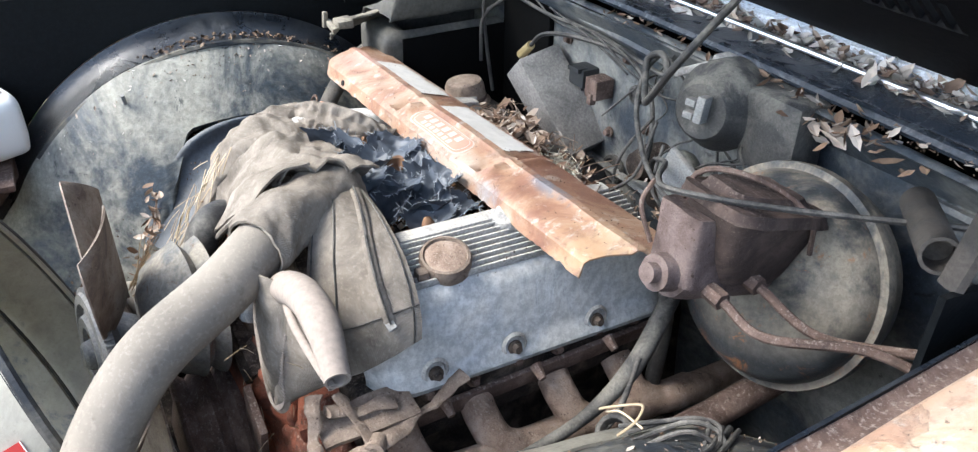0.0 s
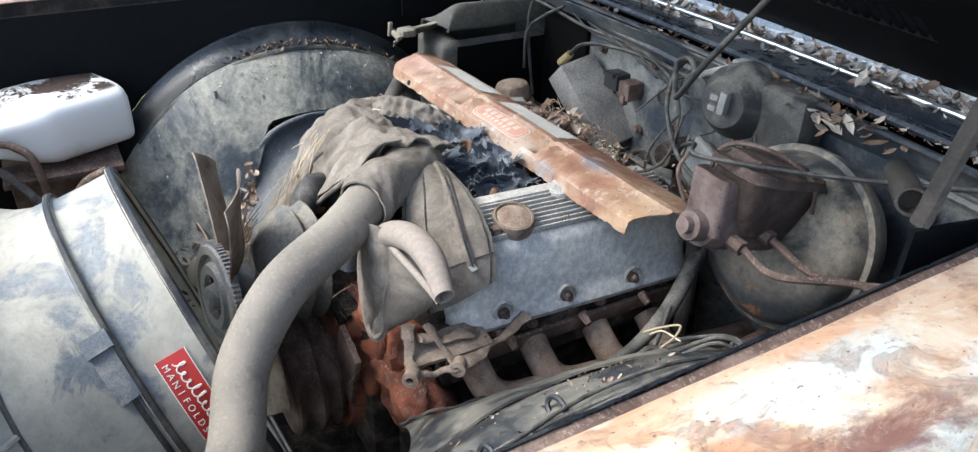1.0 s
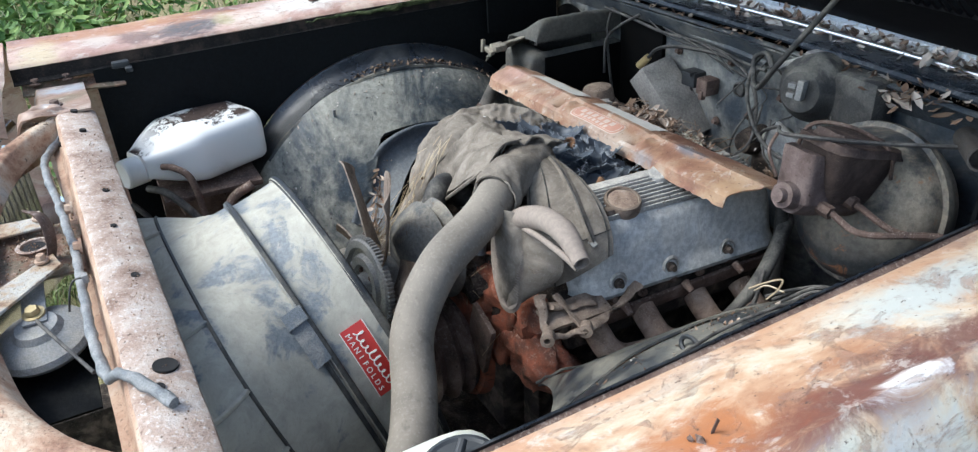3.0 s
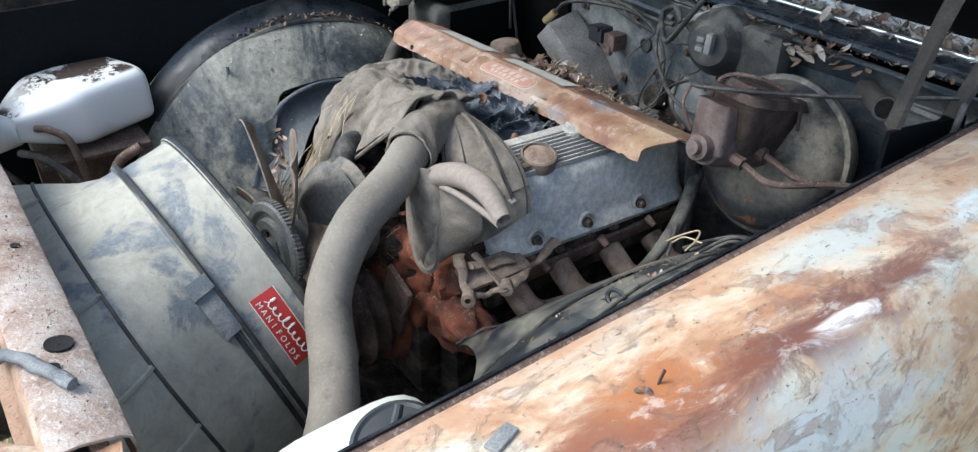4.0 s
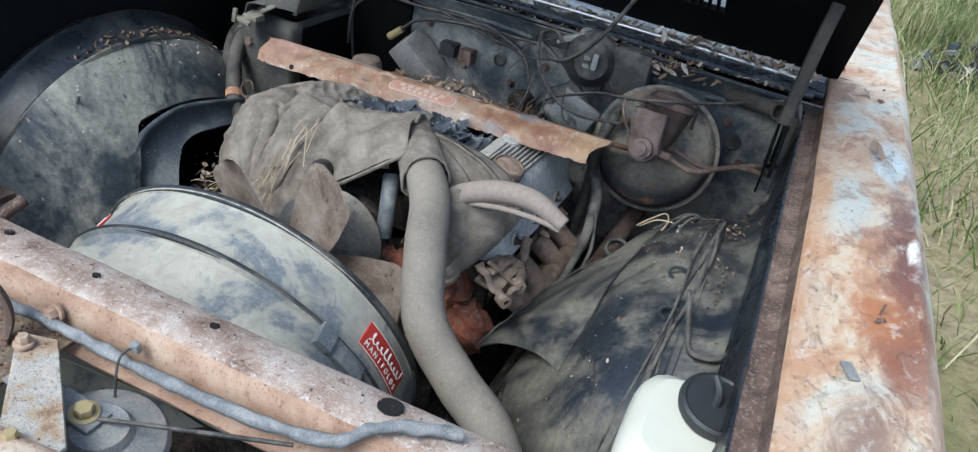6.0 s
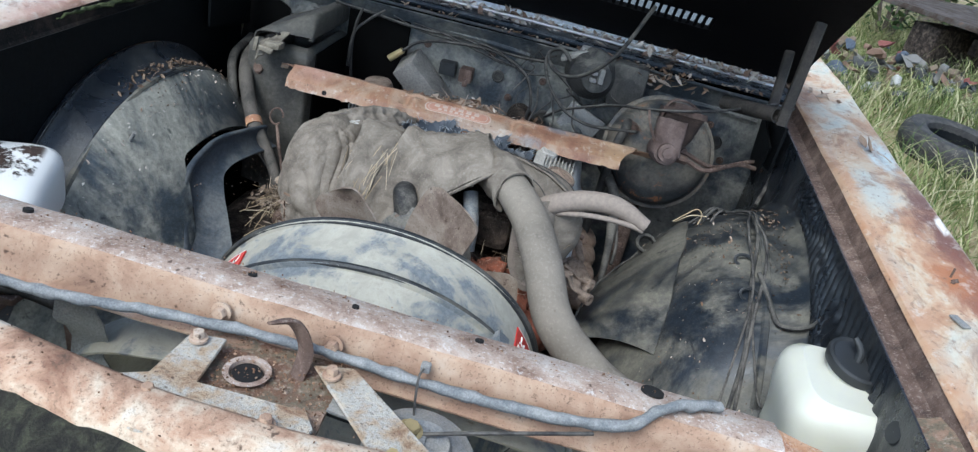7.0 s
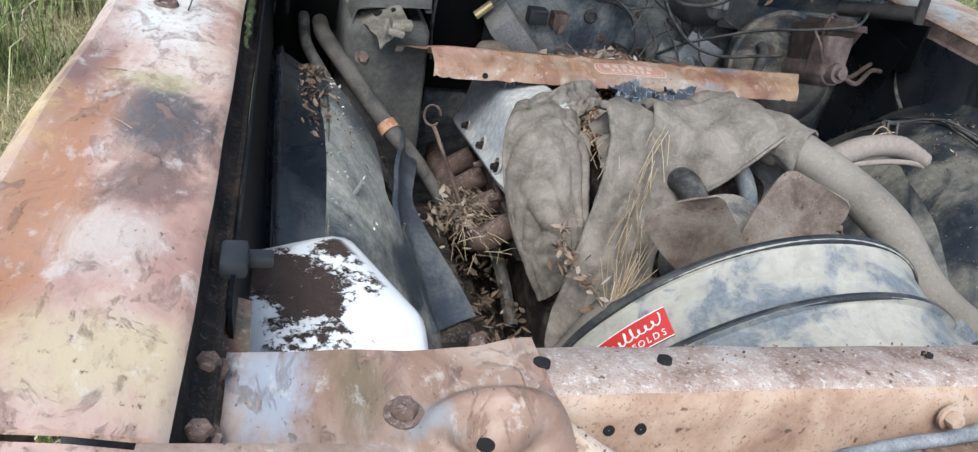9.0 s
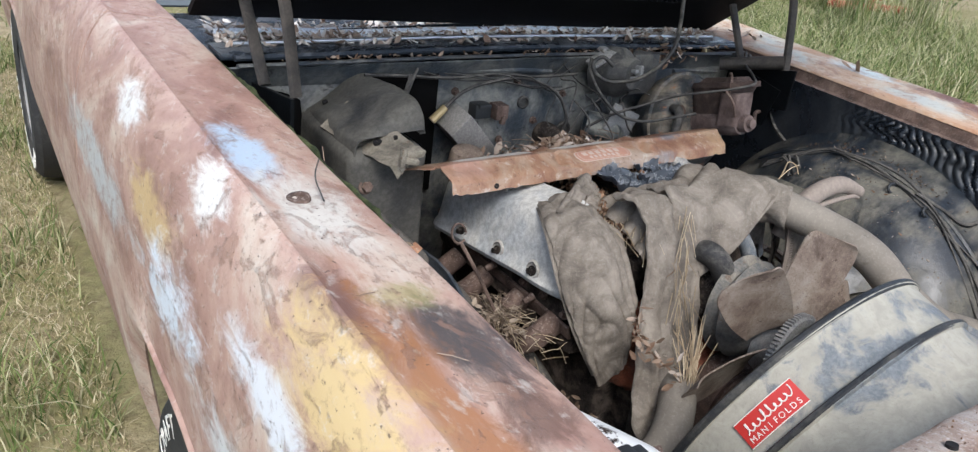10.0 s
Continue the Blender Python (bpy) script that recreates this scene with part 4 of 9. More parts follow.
# plate at the right end of the support
def end_at(u, v):
    x = 0.50 + 0.172 * u
    return (x, 0.052 - 0.105 * v - 0.012 * math.sin(u * 3.14) + 0.035 * x, 0.862 - 0.012 * u - 0.004 * math.sin(u * 3.14) - 0.05 * max(0, v - 0.8) / 0.2)


e = part("support_end", thicken(sheet(end_at, 12, 10), 0.003), RUST_ORANGE, support, "stained brown end plate of the support")
for hx, hy in ((0.545, 0.02), (0.60, 0.03)):
    part("hole", turned([(0.0115, -0.002), (0.011, 0.002), (0.0105, 0.0015), (0.0005, 0.0015)], frame_of((hx, hy, 0.8615), (0, 0, 1)), 16), hole_black_m, e)
for s in (-1, 1):
    gus = part("corner_bracket", thicken(roughened(sheet(lambda u, v: (s * (0.655 + 0.034 * v), -0.075 + 0.19 * u, 0.902 + 0.015 * v - 0.01 * u), 6, 4), 30, 0.003), 0.004), END_M, car, "stained brown corner bracket")
    for yy in (0.010, -0.048):
        part("bolt", bolt_shape((s * 0.677, yy, 0.916), (0, 0, 1), 0.0085), RUST_DARK, gus)
part("fender_clip", join(cbox((-0.668, 0.115, 0.930), (0.020, 0.034, 0.014), 0.004), cbox((-0.655, 0.128, 0.922), (0.030, 0.014, 0.010), 0.003)), LID_BLACK, car, "black rubber hood bumper")
part("fender_clip", cbox((0.672, 0.045, 0.901), (0.016, 0.019, 0.012), 0.004), LID_BLACK, car, "black rubber hood bumper")


def bow0(x):
    """The curve of the nose in plan."""
    y = -0.150 + 0.36 * (x + 0.03) ** 2
    if x > 0.26:
        y += 1.7 * (x - 0.26) ** 2
    return min(y, 0.045)


def bow(x):
    """The header panel follows the nose and turns in to the support at its left end."""
    return bow0(x) + (2.7 * (x + 0.30) ** 2 if x < -0.30 else 0.0)


HEAD = [(0.012, 0.842), (0.006, 0.862), (0.001, 0.876), (-0.006, 0.880), (-0.022, 0.879), (-0.038, 0.873), (-0.047, 0.864), (-0.052, 0.85), (-0.053, 0.80)]


def head_at(u, v):
    x = -0.468 + 1.133 * u
    dy, z = HEAD[int(round(v * (len(HEAD) - 1)))]
    dy *= 1 + 0.75 * min(1.0, max(0.0, (x - 0.02) / 0.25))
    return wob((x, bow(x) + dy, z + (0.018 * (x / 0.66) ** 2 + 0.014 * min(1.0, max(0.0, (-0.33 - x) / 0.12)) if x < 0 else -0.05 * max(0, x - 0.2)) - 0.012 * x), 9, 0.004)


part("header_panel", thicken(flip(sheet(head_at, 60, len(HEAD) - 1)), 0.004), HEADER_PAINT, car, "stained rust-and-cream header panel over the grille", 50)


def ease(q):
    q = min(1.0, max(0.0, q))
    return q * q * (3 - 2 * q)


def corner_at(u, v):
    """The flat stamping between the fender bracket and the end of the support, with an embossed ring."""
    x = -0.668 + 0.212 * u
    back, front = 0.038 + 0.004 * u, -0.058 - 0.030 * ease((x + 0.56) / 0.06)
    y = back + (front - back) * v
    z = 0.904 - 0.006 * math.exp(-((x + 0.545) / 0.035) ** 2) + 0.008 * ease((x + 0.50) / 0.04)
    d = math.hypot((x + 0.503) / 0.036, (y + 0.046) / 0.030)
    z += 0.012 * math.exp(-((d - 1.0) / 0.28) ** 2) - 0.010 * math.exp(-(d / 0.6) ** 2)
    z -= 0.030 * max(0.0, (v - 0.88) / 0.12) ** 1.6
    return wob((x, y, z), 12, 0.003)


def bezel_at(u, v):
    """The shell over the headlamp that carries on the fender's nose inwards and turns down at its end."""
    x = -0.700 + 0.185 * u
    drop = ease((x + 0.590) / 0.075)
    y = -0.092 - 0.020 * drop - 0.150 * v
    z = 0.963 - 0.012 * u - 0.085 * drop * drop - 0.030 * v * v - 0.006 * (1 - min(1, v * 6)) ** 2
    return wob((x - 0.02 * drop * drop, y, z), 9, 0.003)


CORNER_M = body_paint("corner paint", 6.4, [(0.30, (0.16, 0.095, 0.065)), (0.44, (0.24, 0.15, 0.105)), (0.54, (0.33, 0.225, 0.165)), (0.66, (0.42, 0.33, 0.26)), (0.76, (0.46, 0.41, 0.35))], [
    ((-0.645, 0.0, 0.90), (0.040, 0.060, 0.05), (0.33, 0.36, 0.40), 0.9),
    ((-0.585, 0.01, 0.90), (0.022, 0.055, 0.04), (0.15, 0.115, 0.065), 0.85),
    ((-0.545, -0.03, 0.90), (0.022, 0.018, 0.04), (0.30, 0.31, 0.31), 0.8),
    ((-0.620, -0.17, 0.94), (0.12, 0.085, 0.08), (0.52, 0.37, 0.30), 0.9),
    ((-0.430, -0.04, 0.89), (0.05, 0.04, 0.04), (0.20, 0.115, 0.085), 0.7),
], 9.0)
part("headlamp_bezel", thicken(sheet(bezel_at, 40, 16), 0.004), CORNER_M, car, "faded pinkish shell over the headlamp", 60)
corner = part("header_corner", thicken(sheet(corner_at, 60, 44), 0.004), CORNER_M, car, "stained brown and blue-grey corner of the header panel", 60)
part("bolt", bolt_shape((-0.556, -0.020, 0.902), (0, 0, 1), 0.009), RUST_DARK, corner)
part("hole", turned([(0.0125, -0.002), (0.012, 0.0025), (0.0115, 0.002), (0.0005, 0.002)], frame_of((-0.500, -0.046, 0.894), (0, -0.3, 1)), 18), hole_black_m, corner)


def moss_at(u, v):
    x = -0.455 + 1.115 * u
    return wob((x, bow(x) - 0.046 - 0.040 * min(1.0, max(0.0, (x - 0.02) / 0.25)) - 0.052 * v, 0.860 - 0.030 * v + 0.018 * (x / 0.66) ** 2 - 0.012 * x), 40, 0.006)


MOSS_M = dusty("black mossy grime", (0.022, 0.020, 0.017), (0.12, 0.12, 0.075), 0.7, 40, 0.4, 0.65, 0.95, (-1, 0.5), 0.004)
part("grime_strip", thicken(flip(sheet(moss_at, 60, 4)), 0.008), MOSS_M, car, "black mossy grime along the grille top")
chrome_line = [(x, bow0(x) - 0.112 - 0.035 * min(1.0, max(0.0, (x - 0.02) / 0.25)), 0.826 + 0.018 * (x / 0.66) ** 2 - 0.012 * x) for x in [-0.66 + 1.32 * i / 16 for i in range(17)]]
part("grille_trim", tube(chrome_line, 0.018, 8, 2, squash=0.7), CHROME_M, car, "dull chrome grille moulding")
grille = part("grille", tube([(x, y - 0.002, z - 0.20) for x, y, z in chrome_line], 0.012, 6, 2), CHROME_M, car, "bright grille of thin upright fins")
for i in range(64):
    x = -0.62 + 1.24 * i / 63
    y = bow0(x) - 0.098
    part("fin", cbox((x, y, 0.73), (0.003, 0.03, 0.19), 0.001), CHROME_M, grille)
bump_line = [(x, bow0(x) - 0.26 + 0.1 * (x / 0.9) ** 2, 0.50) for x in [-0.92 + 1.84 * i / 16 for i in range(17)]]
part("bumper", tube(bump_line, 0.055, 10, 2, squash=1.4), CHROME_M, car, "dull chrome front bumper")
# lower radiator cradle
part("lower_support", cbox((0, 0.03, 0.36), (1.1, 0.07, 0.05), 0.006), RUST_DARK, car)
for s in (-1, 1):
    part("support_post", cbox((s * 0.47, 0.02, 0.60), (0.045, 0.05, 0.50), 0.006), RUST_DARK, car)

BRACKET_M = rusty("stained grey bracket", [(0.34, (0.22, 0.13, 0.08)), (0.44, (0.38, 0.29, 0.20)), (0.54, (0.40, 0.385, 0.35)), (0.66, (0.52, 0.44, 0.34))], (0.14, 0.10, 0.08), 0.6, 30, 0.0016)
# latch plate, striker and horn between the bar and the header panel
latch = part("latch_plate", thicken(flip(roughened(sheet(lambda u, v: (-0.125 + 0.165 * u, -0.015 - 0.135 * v, 0.852 + 0.006 * v), 14, 12), 25, 0.0025)), 0.004), END_M, car, "rusted latch plate caked with debris")
part("latch_hole", turned([(0.022, 0.003), (0.024, 0.006), (0.018, 0.006), (0.017, -0.002), (0.0005, -0.002)], frame_of((-0.052, -0.075, 0.8555), (0, 0, 1)), 24), RUST_PALE, latch)
part("latch_hole", turned([(0.015, 0.0), (0.0005, 0.0)], frame_of((-0.052, -0.075, 0.859), (0, 0, 1)), 24), hole_black_m, latch)
part("latch_bracket", roughened(slab([(-0.160, -0.185), (-0.160, -0.142), (-0.130, -0.124), (-0.124, -0.052), (-0.086, -0.048), (-0.082, -0.118), (0.024, -0.116), (0.040, -0.135), (0.028, -0.176), (-0.04, -0.188), (-0.10, -0.195)], 0.004, Matrix.Translation((0, 0, 0.871)), 0.001), 14, 0.004), BRACKET_M, latch, "bluish grey bracket with rusty bolts")
part("latch_strap", roughened(slab([(0.008, -0.050), (0.048, -0.038), (0.154, -0.128), (0.158, -0.156), (0.122, -0.168)], 0.004, Matrix.Translation((0, 0, 0.871)), 0.001), 14, 0.003), BRACKET_M, latch, "bluish grey strap with a brass nut")
for p in ((-0.111, -0.154, 0.873), (0.0, -0.15, 0.873), (-0.11, -0.064, 0.8735), (0.03, -0.062, 0.8735), (0.118, -0.148, 0.873)):
    part("bolt", bolt_shape(p, (0, 0, 1), 0.0062), FACE_M if p[0] < 0.1 else BRASS_M, latch)
part("striker_hook", tube([(-0.008, -0.055, 0.853), (-0.004, -0.047, 0.885), (-0.018, -0.050, 0.915), (-0.036, -0.070, 0.922)], [0.010, 0.012, 0.012, 0.005], 8, 5, squash=0.35), RUST_DARK, latch, "rusted hook")
horn = part("horn", turned([(0.001, 0.022), (0.025, 0.022), (0.03, 0.014), (0.042, 0.010), (0.056, 0.004), (0.060, -0.003), (0.056, -0.010), (0.03, -0.014), (0.001, -0.014)], frame_of((0.135, -0.078, 0.822), (0.12, -0.1, 1)), 32), ZINC, car, "dusty round horn")
part("horn_strap", cbox((0.088, -0.080, 0.852), (0.10, 0.028, 0.004), 0.001, Matrix.Rotation(radians(7), 4, "Y")), ZINC, horn)
part("horn_bolt", bolt_shape((0.120, -0.080, 0.849), (0.15, -0.1, 1), 0.009), BRASS_M, horn)
part("grille_shelf", cbox((0.165, -0.080, 0.785), (0.16, 0.10, 0.004), 0.001, Matrix.Rotation(radians(10), 4, "Y")), BLACK_BARE, car)

# ---- the engine ----
X0 = -0.008
engine = thing("engine", (X0, 0.85, 0.25), "grimy V8 engine with oxidised aluminium valve covers", "engine")
block = part("engine_block", cbox((X0, 0.85, 0.47), (0.40, 0.50, 0.36), 0.02), IRON_GREASY, engine, "grease-black engine block")
part("front_plate", cbox((X0, 0.585, 0.50), (0.30, 0.06, 0.30), 0.02), IRON_GREASY, engine)
part("gearbox", cbox((X0, 1.25, 0.42), (0.34, 0.34, 0.34), 0.06), IRON_GREASY, engine)
part("timing_cover", turned([(0.13, 0.0), (0.125, 0.02), (0.09, 0.035), (0.04, 0.04), (0.001, 0.042)], frame_of((X0, 0.556, 0.50), (0, -1, 0)), 28), ENGINE_RED, engine, "faded orange-red timing cover")


def lump(c, size, seed):
    """A rough cast lump: a rounded box with knobbly skin."""
    def at(u, v):
        a, b = u * 2 * math.pi, (v - 0.5) * math.pi
        d = Vector((math.cos(a) * math.cos(b), math.sin(a) * math.cos(b), math.sin(b)))
        k = 1.0 / (abs(d.x) ** 4 + abs(d.y) ** 4 + abs(d.z) ** 4) ** 0.25
        p = Vector(c) + Vector((d.x * size[0], d.y * size[1], d.z * size[2])) * (k * 0.5)
        return wob(wob(p, 24, 0.022, seed), 70, 0.009, seed)

    return flip(sheet(at, 40, 26))


for k, (c, size) in enumerate((((0.09, 0.578, 0.60), (0.15, 0.06, 0.17)), ((-0.12, 0.58, 0.60), (0.15, 0.06, 0.17)), ((0.17, 0.605, 0.60), (0.10, 0.07, 0.13)), ((0.215, 0.60, 0.56), (0.10, 0.07, 0.10)), ((0.02, 0.57, 0.66), (0.14, 0.05, 0.10)))):
    part("front_casting", lump(c, size, k), ENGINE_RED if k < 4 else IRON_GREASY, engine, "flaking orange-red engine casting" if k < 4 else "", 60)
part("intake_manifold", join(cbox((X0, 0.83, 0.72), (0.30, 0.42, 0.07), 0.02), cbox((X0, 0.86, 0.755), (0.15, 0.16, 0.05), 0.012), cbox((X0 + 0.09, 0.72, 0.75), (0.05, 0.16, 0.04), 0.015), cbox((X0 - 0.09, 0.72, 0.75), (0.05, 0.16, 0.04), 0.015)), IRON_GREASY, engine, "filthy intake manifold under litter")

COVER = [(0.146, 0.722), (0.150, 0.795), (0.156, 0.808), (0.166, 0.813), (0.180, 0.811), (0.228, 0.795), (0.236, 0.789), (0.243, 0.777), (0.256, 0.714), (0.261, 0.698), (0.268, 0.691), (0.271, 0.684), (0.267, 0.675)]


DX, DZ = -0.026, 0.020


def sunk(g, s):
    """The left bank leans down towards the firewall."""
    if s > 0:
        return g
    return [(x, y, z - 0.115 * max(0.0, y - 0.74)) for x, y, z in g[0]], g[1]


def cover_shape(s):
    y0, y1 = (0.644, 1.065) if s > 0 else (0.612, 1.065)

    def at(u, v):
        x, z = COVER[int(round(v * (len(COVER) - 1)))]
        e = 0.0
        nose = 0.12 if s > 0 else 0.30
        if u < nose:
            e = 1 - math.sqrt(max(0, 1 - (1 - u / nose) ** 2))
        if u > 0.90:
            e = 1 - math.sqrt(max(0, 1 - ((u - 0.90) / 0.10) ** 2))
        cx = 0.20
        x2 = x + (cx - x) * e * 0.62
        z2 = z - (z - 0.69) * e * 0.75 if z > 0.69 else z
        y = y0 + (y1 - y0) * u
        return (X0 + s * (x2 + 0.03 * (y - 0.62) * 0.5) + (DX if s < 0 else 0), y, z2 - 0.03 * (y - 0.62) + (DZ if s < 0 else 0))

    g = sheet(at, 50, len(COVER) - 1)
    return g if s > 0 else flip(g)


for s in (-1, 1):
    ox, oz = (DX, DZ) if s < 0 else (0, 0)
    ya = 0.700 if s > 0 else 0.860
    vc = part("valve_cover", thicken(flip(sunk(cover_shape(s), s)), 0.004), ALU, engine, "oxidised finned aluminium valve cover", 40)
    for k in range(8):
        q = (k + 0.5) / 8
        x = 0.172 + 0.062 * q
        z = 0.814 - 0.0205 * q + 0.004
        part("fin", sunk(cbox((X0 + s * (x + 0.003) + ox, ya / 2 + 0.515, z - 0.0075 + oz + 0.0004), (0.0028, 1.03 - ya, 0.009), 0.001, Matrix.Rotation(radians(-s * 1.0), 4, "Z") @ Matrix.Rotation(radians(-1.72), 4, "X")), s), ALU_DUSTY, vc)
    part("rail", sunk(cbox((X0 + s * 0.163 + ox, ya / 2 + 0.500, 0.8118 + oz), (0.022, 1.04 - ya, 0.010), 0.004, Matrix.Rotation(radians(-1.72), 4, "X")), s), ALU_DUSTY, vc, "pale dusty inner rail")
    for y in (0.715, 0.820, 0.94):
        part("dimple", sunk(turned([(0.018, 0.001), (0.014, 0.004), (0.012, -0.001), (0.001, -0.001)], frame_of((X0 + s * (0.2615 + 0.015 * (y - 0.62)) + ox, y, 0.699 - 0.03 * (y - 0.62) + oz), (s, 0, 0.2), (0, 1, 0)), 18), s), ALU_DUSTY, vc)
        part("bolt", sunk(bolt_shape((X0 + s * (0.263 + 0.015 * (y - 0.62)) + ox, y, 0.697 - 0.03 * (y - 0.62) + oz), (s, 0, 0.2), 0.0062), s), IRON_GREASY, vc)
    if s > 0:
        part("boss", turned([(0.020, -0.01), (0.020, 0.008), (0.016, 0.014), (0.001, 0.014)], frame_of((X0 + s * 0.175 + ox, 0.86, 0.808 + oz), (s * 0.25, -0.3, 1)), 18), ALU_DUSTY, vc)
    part("cylinder_head", roughened(cbox((X0 + s * 0.200, 0.85, 0.634), (0.118, 0.46, 0.085), 0.012), 30, 0.004), IRON_GREASY, engine, "greasy rusted cylinder head")
    for k in range(8):
        part("head_bolt", bolt_shape((X0 + s * 0.262, 0.645 + 0.06 * k, 0.660 + 0.006 * (k % 2)), (s, 0, 0.3), 0.0058), RUST_DARK, engine)
    part("header_flange", roughened(cbox((X0 + s * 0.266, 0.85, 0.636), (0.008, 0.45, 0.024), 0.003, Matrix.Rotation(radians(s * 12), 4, "Y")), 25, 0.004), RUST_DARK, engine)
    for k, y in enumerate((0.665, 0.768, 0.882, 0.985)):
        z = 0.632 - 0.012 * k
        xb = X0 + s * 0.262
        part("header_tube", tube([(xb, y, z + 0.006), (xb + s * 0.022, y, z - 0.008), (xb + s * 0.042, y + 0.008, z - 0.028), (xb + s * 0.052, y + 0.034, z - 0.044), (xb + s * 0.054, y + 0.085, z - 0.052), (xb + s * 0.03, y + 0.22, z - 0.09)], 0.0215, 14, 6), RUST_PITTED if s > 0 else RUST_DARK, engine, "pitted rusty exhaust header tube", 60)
    for k, y in enumerate((0.72, 0.845, 0.955)):
        part("spark_plug", tube([(X0 + s * 0.275, y, 0.658), (X0 + s * 0.294, y, 0.650)], [0.008, 0.005], 8, 2), RUST_DARK, engine)
cap = part("oil_cap", turned([(0.030, -0.012), (0.031, 0.002), (0.029, 0.008), (0.026, 0.009), (0.0245, 0.005), (0.001, 0.004)], frame_of((0.203, 0.757, 0.806), (0.25, -0.08, 1)), 26), CASTING_M, engine, "dusty round oil filler cap with rusted centre")
part("cap_disc", roughened(turned([(0.0243, 0.0), (0.021, 0.002), (0.001, 0.002)], frame_of((0.2045, 0.7565, 0.8113), (0.25, -0.08, 1)), 22), 60, 0.0015), RUST_PITTED, cap)
part("lug", cbox((0.213, 0.722, 0.803), (0.016, 0.014, 0.012), 0.004), CASTING_M, cap)

breather = part("breather_cap", turned([(0.030, -0.060), (0.030, -0.005), (0.041, -0.004), (0.043, 0.000), (0.041, 0.003), (0.036, 0.006), (0.035, 0.012), (0.034, 0.030), (0.030, 0.038), (0.020, 0.041), (0.001, 0.042)], frame_of((-0.252, 1.030, 0.776), (-0.05, -0.10, 1)), 30), CASTING_M, engine, "dusty tan domed breather cap")
part("cap_band", turned([(0.0365, 0.006), (0.0372, 0.009), (0.0358, 0.012)], frame_of((-0.252, 1.030, 0.776), (-0.05, -0.10, 1)), 30), RUST_DARK, breather)

# accessory bracket at the front of the left head
EYE_A, EYE_B = (0.304, 0.621, 0.672), (0.302, 0.555, 0.679)
br = part("bracket", thicken(roughened(sheet(lambda u, v: (0.245 + 0.045 * u, 0.57 + 0.11 * v, 0.690 - 0.010 * u), 8, 8), 40, 0.004), 0.006), CASTING_M, engine, "dusty brown cast accessory bracket")
for p, q in ((EYE_A, EYE_B), (EYE_B, (0.245, 0.575, 0.715)), (EYE_A, (0.250, 0.600, 0.712)), (EYE_A, (0.272, 0.745, 0.688)), ((0.262, 0.585, 0.70), (0.268, 0.66, 0.690))):
    part("arm", roughened(tube([p, tuple((Vector(p) + Vector(q)) / 2 + Vector((0, 0, -0.004))), q], [0.0095, 0.006, 0.0085], 10, 8, squash=0.45), 55, 0.006), CASTING_M, br)
for p in (EYE_A, EYE_B):
    part("eye", turned([(0.010, -0.010), (0.011, 0.010), (0.005, 0.011), (0.0045, -0.010)], frame_of(p, (0.75, -0.6, 0.1)), 16, close=True), CASTING_M, br)

# fan, clutch, pulleys
PULLEY_M = dusty("dusty blue-grey pulley", (0.075, 0.080, 0.083), (0.25, 0.225, 0.185), 0.9, 14, 0.36, 0.62, 0.5, (-0.9, 0.5), 0.0008, marks=(0.12, 0.07, 0.045))
BLADE_M = rusty("brown rusted blade", [(0.30, (0.075, 0.054, 0.043)), (0.46, (0.170, 0.130, 0.104)), (0.58, (0.245, 0.205, 0.170)), (0.74, (0.30, 0.28, 0.255))], (0.40, 0.345, 0.285), 0.6, 16, 0.0012)
CLUTCH_M = dusty("dull grey clutch casting", (0.15, 0.155, 0.16), (0.33, 0.31, 0.28), 0.7, 20, 0.36, 0.62, 0.45, (-0.8, 0.6), 0.0008)
FC = Vector((-0.01, 0.405, 0.674))
CLUTCH = frame_of(FC + Vector((0, -0.012, -0.012)), (0.14, -1, 0.12))
fan = part("fan_clutch", turned([(0.001, 0.028), (0.013, 0.028), (0.017, 0.024), (0.020, 0.012), (0.030, 0.010), (0.034, 0.019), (0.048, 0.020), (0.052, 0.012), (0.060, 0.011), (0.064, 0.018), (0.076, 0.017), (0.079, 0.012), (0.079, 0.002), (0.05, -0.01), (0.03, -0.05), (0.001, -0.05)], CLUTCH, 44), CLUTCH_M, engine, "grey finned fan clutch", 30)
for k in range(72):
    m = CLUTCH @ Matrix.Rotation(2 * math.pi * k / 72, 4, "Z") @ Matrix.Translation((0.0785, 0, 0.008))
    part("clutch_fin", moved(cbox((0, 0, 0), (0.010, 0.0030, 0.011), 0.0006), m), CLUTCH_M, fan)
for k in range(4):
    m = CLUTCH @ Matrix.Rotation(math.pi * (k / 2 + 0.25), 4, "Z")
    part("clutch_bolt", moved(turned([(0.0045, 0.0), (0.0045, 0.006), (0.001, 0.006)], frame_of((0.025, 0, 0.010), (0, 0, 1)), 6), m), RUST_DARK, fan)
